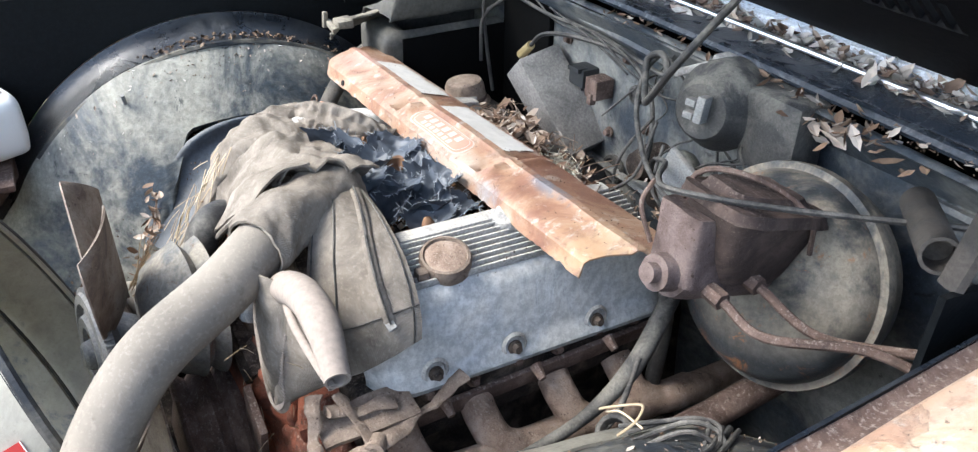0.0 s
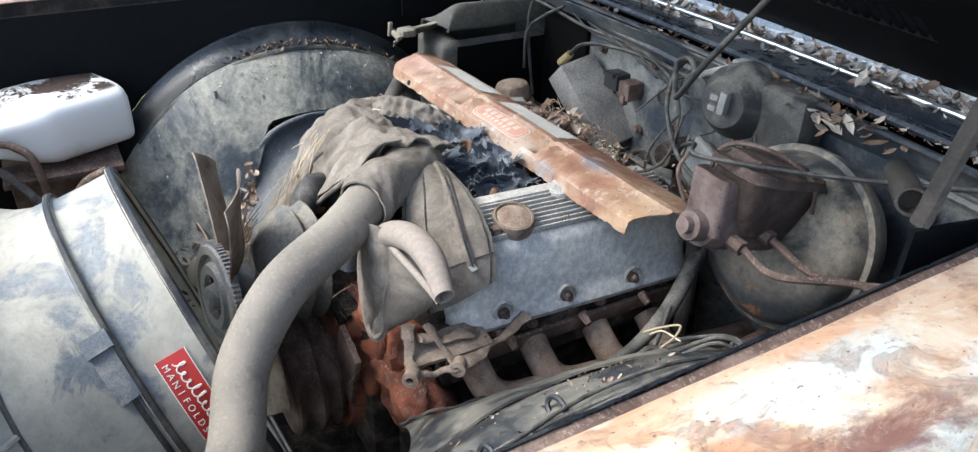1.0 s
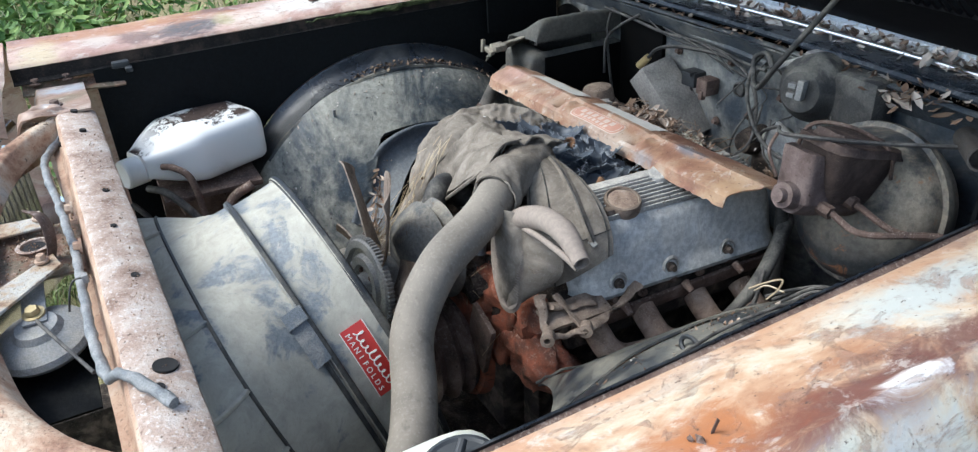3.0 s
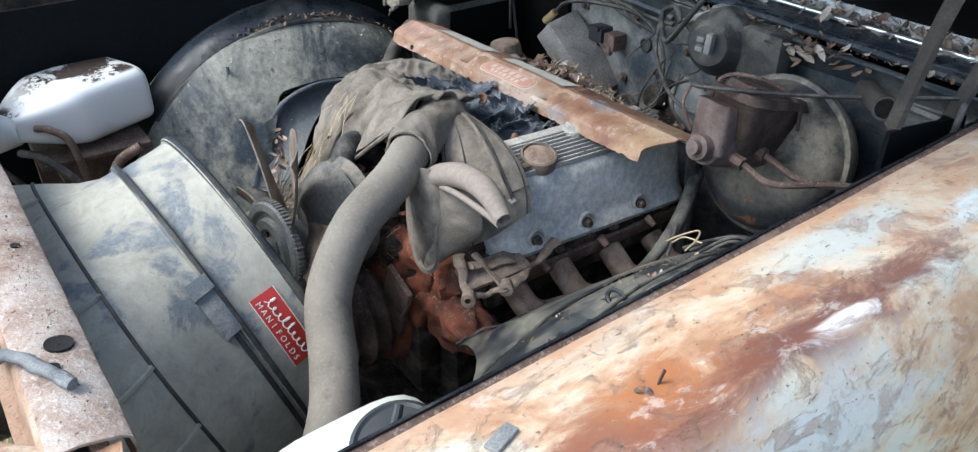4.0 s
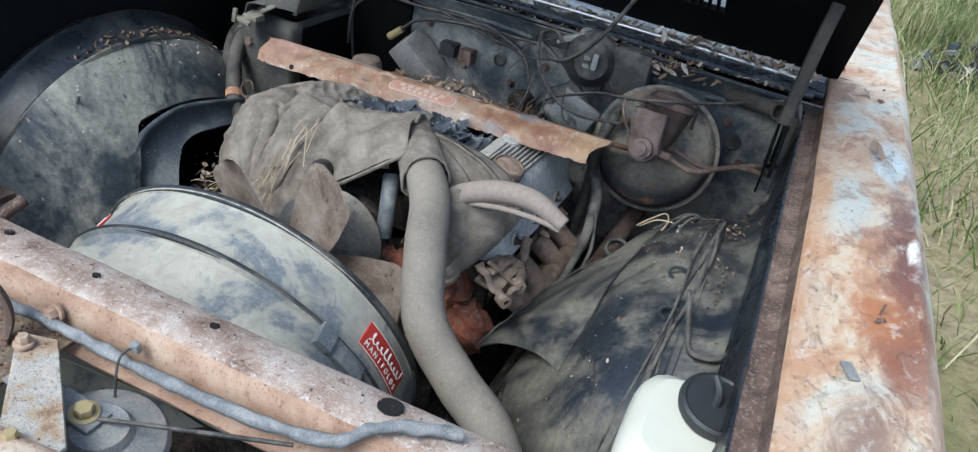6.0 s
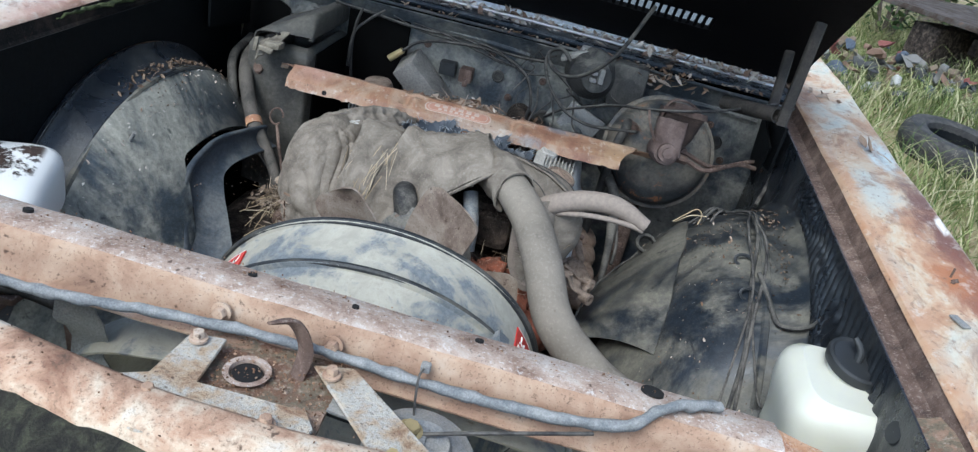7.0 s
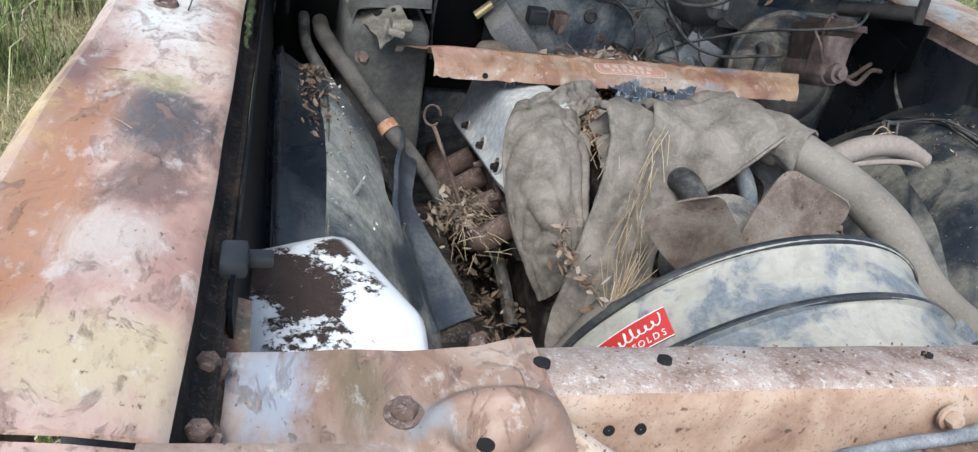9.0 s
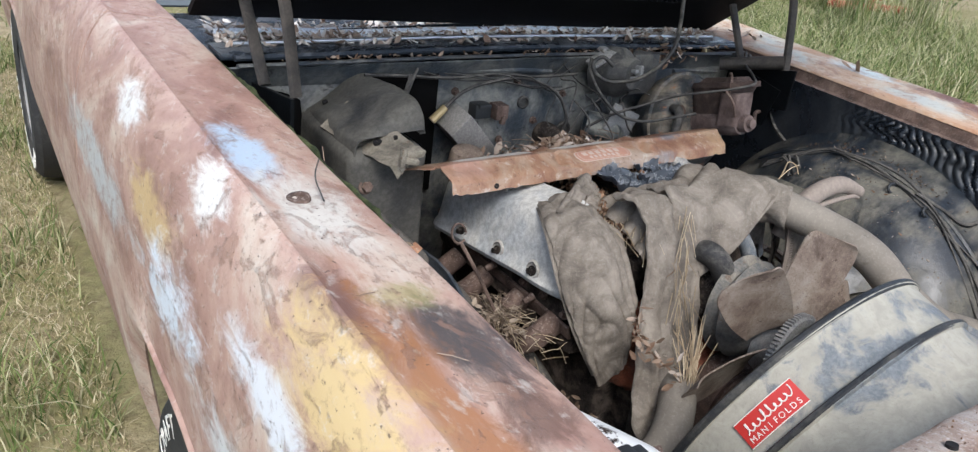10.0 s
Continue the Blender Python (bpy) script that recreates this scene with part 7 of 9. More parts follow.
def scrap_at(u, v, c, size, curl, tilt, turn, seed):
    """A curled scrap with a ragged outline."""
    a, b = (u - 0.5) * 2, (v - 0.5) * 2
    a, b = a * math.sqrt(1 - b * b / 2), b * math.sqrt(1 - a * a / 2)
    k = 1.12 + 0.32 * noise.noise(Vector((a * 1.7, b * 1.7, seed))) + 0.16 * noise.noise(Vector((a * 6, b * 6, seed)))
    x, y = a * k * size, b * k * size * 0.72
    z = curl * (x * x) / size + 0.20 * size * noise.noise(Vector((a * 1.6, b * 1.6, seed + 5))) + 0.10 * size * (1 - 2 * abs(noise.noise(Vector((a * 3.2, b * 2.0, seed + 9)))))
    return c + Euler((tilt, 0.15 * curl, turn)).to_matrix() @ Vector((x, y, z))


SCRAPS = [((-0.103, 0.738, 0.822), 0.024, 1.3, 0.9, 0.5), ((-0.056, 0.750, 0.820), 0.026, 1.1, 0.8, -0.4), ((-0.022, 0.768, 0.818), 0.028, 1.2, 0.7, 0.2),
          ((-0.067, 0.812, 0.812), 0.034, 0.6, 0.3, 0.8), ((0.050, 0.766, 0.800), 0.034, 0.5, 1.0, 0.1), ((0.034, 0.772, 0.815), 0.030, 0.5, 0.1, 0.5),
          ((0.070, 0.802, 0.806), 0.036, 0.5, 0.2, -0.5), ((0.020, 0.732, 0.826), 0.024, 0.8, 0.5, 1.2), ((0.044, 0.826, 0.808), 0.034, 0.7, 0.3, 0.3),
          ((0.092, 0.786, 0.794), 0.030, 0.6, 0.4, 1.0), ((-0.010, 0.812, 0.806), 0.034, 0.5, 0.2, -0.9), ((0.100, 0.822, 0.798), 0.032, 0.6, 0.1, 0.2)]
for i, (c, size, curl, tilt, turn) in enumerate(SCRAPS):
    def at(u, v):
        return scrap_at(u, v, Vector(c), size, curl, tilt, turn, i * 1.7)

    scrap = part("scrap", thicken(sheet(at, 26, 22), 0.0011), TORN_M, tp, "curled torn scrap", 40)
    strands = []
    for _ in range(44):
        q = TR.random()
        u, v = TR.choice(((q, 0.0), (q, 1.0), (0.0, q), (1.0, q)))
        p, inner = at(u, v), at(0.5, 0.5)
        strands.append(straw_shape(p, (p - inner).normalized() + Vector((TR.gauss(0, 0.6), TR.gauss(0, 0.6), TR.gauss(0.1, 0.5))), TR.uniform(0.003, 0.011), TR.uniform(0.0003, 0.0006)))
    part("fray", join(*strands), FRAY_M, scrap, "pale frayed threads")
single("nut", roughened(turned([(0.001, 0.014), (0.005, 0.011), (0.0085, 0.003), (0.0085, -0.004), (0.005, -0.010), (0.001, -0.012)], frame_of((0.114, 0.779, 0.796), (0.1, -0.2, 1)), 14), 60, 0.002), CRUMB_M, (0.114, 0.779, 0.785), "pale upright nut among the litter", "nut")
single("nut_shell", roughened(turned([(0.001, -0.006), (0.008, -0.004), (0.013, 0.003), (0.0135, 0.008), (0.011, 0.008), (0.007, -0.001), (0.001, -0.003)], frame_of((-0.006, 0.792, 0.822), (0.4, -0.6, 0.7)), 16), 60, 0.003), CRUMB_M, (-0.006, 0.792, 0.815), "brown cupped shell on torn plastic", "shell")
st = []
BUNDLE = Vector((-0.172, 0.440, 0.596))
for _ in range(48):
    # a sheaf that fans upwards between the two strips
    tip = Vector((rng.gauss(-0.135, 0.026), rng.gauss(0.486, 0.015), rng.gauss(0.700, 0.035)))
    p = BUNDLE + Vector((rng.gauss(0, 0.007), rng.gauss(0, 0.004), rng.uniform(-0.02, 0.05)))
    st.append(straw_shape(p, tip - p, rng.uniform(0.04, 0.12), rng.uniform(0.0004, 0.0008)))
for _ in range(45):
    q = rng.random()
    p = Vector((-0.10, 0.592, 0.850)).lerp(Vector((-0.150, 0.500, 0.690)), q) + Vector((rng.gauss(0, 0.012), rng.gauss(0, 0.006), 0.010))
    st.append(straw_shape(p, (rng.gauss(-0.2, 0.4), -0.5, -1.0 + rng.gauss(0, 0.3)), rng.uniform(0.015, 0.07), rng.uniform(0.0005, 0.0008)))
for _ in range(70):
    p = Vector((rng.gauss(-0.330, 0.022), rng.gauss(0.71, 0.045), 0.60 + rng.uniform(0, 0.03)))
    st.append(straw_shape(p, (rng.gauss(0.2, 0.5), rng.gauss(-1, 0.5), rng.uniform(-0.3, 0.3)), rng.uniform(0.02, 0.06), rng.uniform(0.0005, 0.0009)))
for _ in range(34):
    p = Vector((rng.gauss(-0.155, 0.014), rng.gauss(0.675, 0.035), 0.805 + rng.uniform(-0.01, 0.012)))
    st.append(straw_shape(p, (rng.gauss(-0.4, 0.5), rng.gauss(-0.7, 0.3), rng.uniform(-0.9, -0.2)), rng.uniform(0.015, 0.06), rng.uniform(0.0005, 0.0009)))
single("dried_leaf", leaf_shape((-0.143, 0.556, 0.760), 0.016, random.Random(6)), CRUMB_M, (-0.143, 0.556, 0.755), "orange-brown dried leaf on the rag", "leaf", smooth=False)
scatter("straw", st, STRAW_M, (-0.2, 0.6, 0.6), "dry straw scattered over rag and engine", "straw")
scatter("shelf_leaves", [leaf_shape((rng.gauss(-0.605, 0.014), q, max(dome_top(q), 0.5) + 0.008 + rng.uniform(0, 0.005)), rng.uniform(0.003, 0.008), rng) for q in [rng.uniform(0.50, 0.95) for _ in range(300)]], LITTER_M, (-0.62, 0.7, 0.83), "leaf litter on top of the inner fender", "leaves")

# flecks of bark and leaf that lie on the sides of the inner fenders
def fender_fleck(s, r):
    side = SIDE_L if s < 0 else SIDE_R
    y = r.uniform(0.34, 1.0)
    k = r.uniform(2, 9 if y < 0.46 else (5 if s < 0 else 7))
    i = int(k)
    x, dz = (side[i][j] + (side[i + 1][j] - side[i][j]) * (k - i) for j in (0, 1))
    p = Vector((s * x, y, dome_top(y) + dz))
    b = noise.noise(p * 5.0) * 0.006
    return leaf_shape(p + Vector((-s * (b * 0.6 + 0.002), 0, b + 0.0035)), r.choice((0.0014, 0.0018, 0.0024, 0.0024, 0.0034, 0.005)), r)


fl_rng = random.Random(77)
for s, count in ((-1, 170), (1, 240)):
    scatter("fender_flecks", [fender_fleck(s, fl_rng) for _ in range(count)], LEAF_M if s > 0 else COWL_LEAF, (s * 0.5, 0.7, 0.75), "small flecks of bark and leaf on the inner fender", "debris")

# nest of leaves and straw beside the left cylinder head, and a dried plant on the rag
nr = random.Random(19)
nest = []
for _ in range(240):
    p = Vector((nr.gauss(-0.340, 0.022), nr.gauss(0.735, 0.038), 0.612 + nr.uniform(-0.03, 0.025)))
    nest.append(leaf_shape(p, nr.uniform(0.004, 0.013), nr))
for _ in range(120):
    p = Vector((nr.gauss(-0.336, 0.020), nr.gauss(0.735, 0.032), 0.628 + nr.uniform(-0.02, 0.012)))
    nest.append(straw_shape(p, (nr.gauss(0, 1), nr.gauss(0, 1), nr.gauss(0, 0.15)), nr.uniform(0.015, 0.038), 0.0007))
scatter("nest", nest, STRAW_NEST, (-0.345, 0.735, 0.60), "tangled nest of straw and dead leaves beside the engine", "nest")
plant = []
STEM = spline([(-0.168, 0.436, 0.600), (-0.190, 0.452, 0.640), (-0.222, 0.480, 0.672), (-0.245, 0.500, 0.705), (-0.252, 0.508, 0.735)], 6)
for a, b in zip(STEM, STEM[1:]):
    plant.append(straw_shape(a, b - a, (b - a).length * 1.05, 0.0016))
for _ in range(46):
    q = nr.uniform(0.25, 1) * (len(STEM) - 1)
    p = STEM[int(q)] + Vector((nr.gauss(0, 0.010), nr.gauss(-0.004, 0.006), nr.gauss(0, 0.010)))
    plant.append(leaf_shape(p, nr.uniform(0.005, 0.013), nr))
scatter("dried_plant", plant, LEAF_M, (-0.17, 0.44, 0.60), "pale dried plant with curled leaves on the rag", "plant")

# deep litter and dirt low in the bay
dl = [leaf_shape((rng.uniform(-0.42, -0.24), rng.uniform(0.35, 0.95), 0.46 + rng.uniform(0, 0.06)), rng.uniform(0.004, 0.013), rng) for _ in range(1000)]
scatter("bay_litter", dl, LITTER_M, (-0.33, 0.6, 0.44), "dirty leaf litter low in the engine bay", "litter")
for s in (-1, 1):
    single("suspension_tower", roughened(join(cbox((s * 0.42, 0.70, 0.44), (0.16, 0.42, 0.20), 0.03), cbox((s * 0.34, 0.70, 0.40), (0.10, 0.62, 0.14), 0.03)), 14, 0.02), IRON_GREASY, (s * 0.42, 0.70, 0.30), "grimy dark suspension parts under the inner fender", "suspension")
# added dark sheet: hides the ground so the deep bay stays dark
single("bay_floor_sheet", roughened(sheet(lambda u, v: (-0.60 + 1.2 * u, 0.14 + 1.06 * v, 0.335 + 0.02 * math.sin(u * 20) * math.sin(v * 17)), 40, 36), 20, 0.012), IRON_GREASY, (0, 0.6, 0.33), "dark sheet added below the engine bay to hide the ground", "underbody")

# ---- firewall fittings ----
single("relay", join(cbox((-0.128, 1.186, 0.838), (0.040, 0.034, 0.032), 0.004), cbox((-0.128, 1.172, 0.852), (0.03, 0.02, 0.008), 0.002)), LID_BLACK, (-0.128, 1.2, 0.82), "small dusty black relay on the firewall", "relay", "firewall relays")
single("relay", join(cbox((-0.080, 1.182, 0.834), (0.032, 0.036, 0.034), 0.004), cbox((-0.078, 1.166, 0.818), (0.012, 0.012, 0.020), 0.003)), RUST_DARK, (-0.080, 1.2, 0.815), "small rusty relay on the firewall", "relay", "firewall relays")
MOTOR_M = dusty("grimy dark grey casting", (0.040, 0.040, 0.040), (0.19, 0.18, 0.155), 0.85, 22, 0.42, 0.62, 0.55, (-0.5, 0.7), 0.001)
wm = thing("wiper_motor", (0.19, 1.19, 0.84), "dusty round wiper motor on the firewall", "motor")
wmm = frame_of((0.222, 1.118, 0.925), (0.25, -1, 0.12))
part("housing", turned([(0.001, 0.020), (0.012, 0.022), (0.034, 0.022), (0.039, 0.017), (0.042, 0.002), (0.054, -0.010), (0.058, -0.018), (0.058, -0.070), (0.001, -0.070)], wmm, 30), MOTOR_M, wm)
part("terminal", join(moved(cbox((0.006, 0.006, 0.030), (0.012, 0.034, 0.018), 0.003), wmm), moved(cbox((-0.010, 0.010, 0.028), (0.014, 0.009, 0.014), 0.002), wmm), moved(cbox((-0.010, -0.006, 0.028), (0.014, 0.009, 0.014), 0.002), wmm)), ZINC, wm, "pale terminal block")
part("gearbox", cbox((0.300, 1.162, 0.915), (0.085, 0.055, 0.10), 0.012), MOTOR_M, wm, "black gear housing")
part("bracket", join(cbox((0.165, 1.15, 0.955), (0.065, 0.04, 0.010), 0.003, Matrix.Rotation(radians(-28), 4, "Y")), cbox((0.190, 1.17, 0.960), (0.03, 0.03, 0.03), 0.006)), ALU_DUSTY, wm, "pale dusty bracket")
single("heater_valve", join(turned([(0.001, 0.03), (0.02, 0.03), (0.024, 0.02), (0.03, 0.0), (0.03, -0.03)], frame_of((0.068, 1.175, 0.765), (0, -1, 0.1)), 20), cbox((0.10, 1.185, 0.73), (0.06, 0.03, 0.07), 0.01)), IRON_GREASY, (0.07, 1.2, 0.73), "greasy round fitting on the firewall", "fitting")
single("duct_pipe", tube([(0.15, 1.15, 0.80), (0.20, 1.12, 0.79), (0.24, 1.14, 0.76)], 0.032, 14, 5, hollow=0.8), BLACK_DUSTY, (0.2, 1.15, 0.75), "short dusty black heater pipe", "pipe")
single("duct_plate", roughened(cbox((0.215, 1.10, 0.815), (0.09, 0.008, 0.07), 0.002, Matrix.Rotation(radians(25), 4, "Y")), 20, 0.008), ZINC, (0.215, 1.11, 0.78), "bent dusty grey plate beside the booster", "bracket")
single("brass_connector", tube([(-0.268, 1.150, 0.835), (-0.238, 1.150, 0.862)], [0.009, 0.008], 10, 2), BRASS_M, (-0.25, 1.15, 0.835), "yellowed plug on a firewall wire", "connector")


def wire(pts, r=0.004, material=None, label="thin black wire strung along the firewall", name="wire", cat="wire", seg=7):
    return single(name, tube(pts, r * 0.76, seg, 8), material or WIRE_BLACK, tuple(Vector(pts[0])), label, cat, "engine bay wires")


wire([(0.305, 1.07, 1.115), (0.255, 1.020, 1.010), (0.200, 1.035, 0.945), (0.150, 1.075, 0.920), (0.118, 1.10, 0.930), (0.108, 1.11, 0.955), (0.135, 1.11, 0.968), (0.160, 1.10, 0.950)], 0.006, RUBBER_DARK, "black hose hanging from the hood to the wiper motor", "hood_hose", "hose", 10)
wire([(0.115, 1.125, 0.962), (0.105, 1.11, 0.935), (0.125, 1.085, 0.89), (0.175, 1.065, 0.845), (0.235, 1.045, 0.832), (0.29, 1.02, 0.845), (0.34, 0.99, 0.862)], 0.0048, RUBBER_DARK, "grey hose curving from the wiper motor to the booster", "vacuum_hose", "hose", 10)
wire([(-0.240, 1.150, 0.860), (-0.20, 1.150, 0.892), (-0.13, 1.165, 0.905), (-0.02, 1.18, 0.905), (0.06, 1.165, 0.875), (0.09, 1.15, 0.82), (0.085, 1.15, 0.77)], 0.005, None, "black wire running to a yellowed plug")
wire([(-0.42, 1.16, 0.935), (-0.33, 1.165, 0.928), (-0.22, 1.17, 0.918), (-0.09, 1.18, 0.918), (0.02, 1.175, 0.910), (0.10, 1.15, 0.92)], 0.0045, RUBBER_DARK, "grey hose strung along the firewall", "vacuum_hose", "hose", 8)
wire([(-0.34, 1.12, 0.945), (-0.352, 1.12, 0.90), (-0.358, 1.13, 0.83), (-0.35, 1.14, 0.74)], 0.0045, None, "black wire hanging at the firewall")
wire([(-0.30, 1.17, 0.940), (-0.33, 1.14, 0.915), (-0.355, 1.12, 0.88), (-0.36, 1.12, 0.80)], 0.0045, None, "black wire hanging at the firewall")
wire([(0.130, 1.12, 0.80), (0.165, 1.09, 0.835), (0.215, 1.05, 0.868), (0.28, 1.0, 0.905), (0.345, 0.93, 0.935), (0.40, 0.90, 0.955), (0.47, 0.96, 0.955), (0.55, 1.05, 0.955), (0.63, 1.12, 0.965)], 0.0042, None, "black cable looping over the brake booster")
wire([(0.345, 0.925, 0.935), (0.352, 0.905, 0.915), (0.372, 0.905, 0.88)], 0.0035, RUST_DARK, "thin rusty pipe on the master cylinder", "pipe", "pipe")
wire([(0.10, 1.14, 0.86), (0.108, 1.09, 0.83), (0.10, 1.08, 0.79), (0.115, 1.07, 0.76), (0.14, 1.06, 0.745)], 0.003, None, "thin dangling wire near the booster")
wire([(0.13, 1.12, 0.87), (0.155, 1.07, 0.815), (0.145, 1.03, 0.79), (0.155, 1.0, 0.775)], 0.003, None, "thin dangling wire near the booster")
wire([(0.19, 1.08, 0.87), (0.20, 1.06, 0.82), (0.22, 1.06, 0.80)], 0.003, None, "thin dangling wire near the booster")
wire([(0.64, 1.12, 0.96), (0.66, 1.05, 0.90), (0.645, 1.0, 0.82), (0.62, 0.93, 0.79)], 0.006, None, "black cable hanging beside the hood hinge")

DUST_STEEL = dusty("dusty tan steel", (0.10, 0.088, 0.070), (0.29, 0.26, 0.205), 0.9, 14, 0.35, 0.6, 0.7, (-0.8, 0.5), marks=(0.12, 0.07, 0.04))
# ---- heater box and bracket behind the housing ----
HEATER_M = dusty("dusty grey heater casing", (0.030, 0.031, 0.032), (0.105, 0.099, 0.085), 0.9, 8, 0.34, 0.62, 0.5, (-1.2, 0.3), 0.001)
hb = thing("heater_box", (-0.48, 1.05, 0.52), "dented dusty heater box of dark sheet metal", "heater box")
LOBE = spline([(-0.404, 0, 0.884), (-0.395, 0, 0.890), (-0.394, 0, 0.922), (-0.402, 0, 0.936), (-0.428, 0, 0.930), (-0.468, 0, 0.908), (-0.512, 0, 0.886), (-0.528, 0, 0.868), (-0.532, 0, 0.80)], 5)
FOOT = spline([(-0.535, 1.195, 0), (-0.538, 1.08, 0), (-0.536, 0.975, 0), (-0.520, 0.955, 0), (-0.46, 0.948, 0), (-0.410, 0.944, 0), (-0.394, 0.958, 0), (-0.393, 1.06, 0), (-0.393, 1.195, 0)], 5)


def lobe_at(u, v):
    p = LOBE[int(round(v * (len(LOBE) - 1)))]
    e = 1 - math.sqrt(max(0.0, 1 - ((u - 0.86) / 0.14) ** 2)) if u > 0.86 else 0.0
    dent = 0.006 * noise.noise(Vector((p.x * 14, u * 3, p.z * 14))) + 0.0012 * noise.noise(Vector((p.x * 60, u * 14, p.z * 60)))
    rear = 0.020 * max(0.0, 0.35 - u) / 0.35 * min(1.0, max(0.0, (-0.42 - p.x) / 0.08))
    z = p.z + dent - rear
    return (p.x + dent, 1.196 - 0.240 * u, z - max(0.0, z - 0.884) * e * 0.85)


def foot_at(u, v):
    p = FOOT[int(round(u * (len(FOOT) - 1)))]
    c = Vector((-0.465, 1.09, 0))
    f = 1 - 0.35 * max(0.0, (v - 0.92) / 0.08) ** 2
    z = 0.52 + 0.343 * min(1.0, v / 0.97) - 0.010 * max(0.0, (v - 0.97) / 0.03)
    step = 0.006 if 0.66 < v < 0.74 else 0.0
    dent = 0.006 * noise.noise(Vector((p.x * 11, p.y * 11, z * 9))) + 0.0012 * noise.noise(Vector((p.x * 50, p.y * 50, z * 50)))
    q = c + (p - c) * (f * (1 + dent * 6) + step)
    return (q.x, q.y, z)


part("casing", thicken(flip(sheet(lobe_at, 40, len(LOBE) - 1)), 0.003), HEATER_M, hb, "dented dusty sheet metal casing", 50)
part("lower_casing", thicken(flip(sheet(foot_at, len(FOOT) - 1, 40)), 0.003), HEATER_M, hb, "dark lower casing with a pressed step", 50)
# black sheet over the side, painted as the dark inside of the box
part("unlit_side", thicken(flip(roughened(sheet(lambda u, v: (-0.3885 - 0.002 * u, 0.975 + 0.215 * u, 0.52 + 0.335 * v), 8, 12), 14, 0.002)), 0.003), UNLIT_M, hb, "flat black sheet as the unlit inside of the heater box")


def flange_at(u, v):
    a = Vector((-0.458, 1.110, 0.902)).lerp(Vector((-0.440, 0.878, 0.882)), u)
    b = Vector((-0.540, 1.080, 0.872)).lerp(Vector((-0.486, 0.872, 0.858)), u)
    torn = 0.012 * noise.noise(Vector((u * 9, v * 3, 0))) * max(0.0, v - 0.5) + 0.010 * noise.noise(Vector((v * 8, 4, 0))) * max(0.0, u - 0.85) * 6
    droop = -0.012 * max(0.0, u - 0.9) * 10 * (0.5 + 0.5 * v)
    return a.lerp(b, v) + Vector((torn, torn, droop + 0.004 * noise.noise(Vector((u * 6, v * 3, 7))) + 0.010 - 0.010 * abs(2 * v - 0.6)))


part("torn_flange", thicken(flip(sheet(flange_at, 40, 14)), 0.003), DUST_STEEL, hb, "torn tan dusty flange", 40)
for u, v, r in ((0.62, 0.62, 0.008), (0.74, 0.30, 0.004)):
    part("hole", turned([(r, -0.003), (r * 0.95, 0.004), (r * 0.8, 0.0035), (0.0005, 0.0035)], frame_of(tuple(flange_at(u, v)), (-0.35, -0.1, 1)), 12), hole_black_m, hb)
part("hole", turned([(0.006, -0.003), (0.0055, 0.004), (0.005, 0.0035), (0.0005, 0.0035)], frame_of((-0.498, 1.160, 0.884), (-0.4, -0.1, 1)), 12), hole_black_m, hb)
part("bolt", bolt_shape((-0.505, 0.950, 0.800), (0, -1, 0.1), 0.010), RUST_DARK, hb)
part("mount_arm", roughened(join(cbox((-0.465, 0.872, 0.872), (0.040, 0.012, 0.009), 0.003, Matrix.Rotation(radians(14), 4, "Y")), cbox((-0.483, 0.866, 0.880), (0.009, 0.010, 0.028), 0.003), cbox((-0.452, 0.890, 0.880), (0.035, 0.03, 0.016), 0.004)), 40, 0.004), DUST_STEEL, hb, "small dusty bracket with a bent finger")
wire([(-0.605, 1.12, 0.81), (-0.600, 1.02, 0.79), (-0.568, 0.95, 0.755), (-0.525, 0.89, 0.70)], 0.014, RUBBER_DARK, "dark hose behind the inner fender", "heater_hose", "hose", 12)

# ---- taped cable along the radiator support ----
tape_pts = [(-0.445, -0.010, 0.888), (-0.420, -0.035, 0.870), (-0.366, -0.052, 0.868), (-0.28, -0.05, 0.866), (-0.189, -0.040, 0.870), (-0.08, -0.030, 0.872), (0.023, -0.022, 0.868), (0.13, -0.020, 0.862), (0.244, -0.016, 0.862), (0.33, -0.006, 0.870), (0.365, 0.010, 0.893), (0.40, 0.032, 0.892), (0.432, 0.050, 0.886)]
cable = single("taped_cable", roughened(tube(tape_pts, 0.0062, 10, 14), 60, 0.0028), TAPE_GREY, (0, -0.02, 0.86), "grey cloth-taped cable along the radiator support", "cable", sharp=60)
wire([(-0.44, -0.005, 0.865), (-0.40, -0.02, 0.845), (-0.33, -0.01, 0.832), (-0.25, 0.02, 0.845), (-0.20, 0.04, 0.85)], 0.008, RUBBER_DARK, "black cable behind the taped one", "cable", "cable", 8)
wire([(0.115, -0.008, 0.878), (0.112, -0.03, 0.874), (0.118, -0.045, 0.83), (0.13, -0.06, 0.78)], 0.0018, None, "thin grey wire clipped to the support")
wire([(0.30, -0.02, 0.86), (0.16, -0.07, 0.852), (0.08, -0.09, 0.835)], 0.003, None, "thin black wire to the horn")
single("wire_clip", cbox((0.115, -0.013, 0.878), (0.011, 0.008, 0.012), 0.003), ZINC, (0.115, -0.012, 0.872), "small grey clip on the support", "clip")
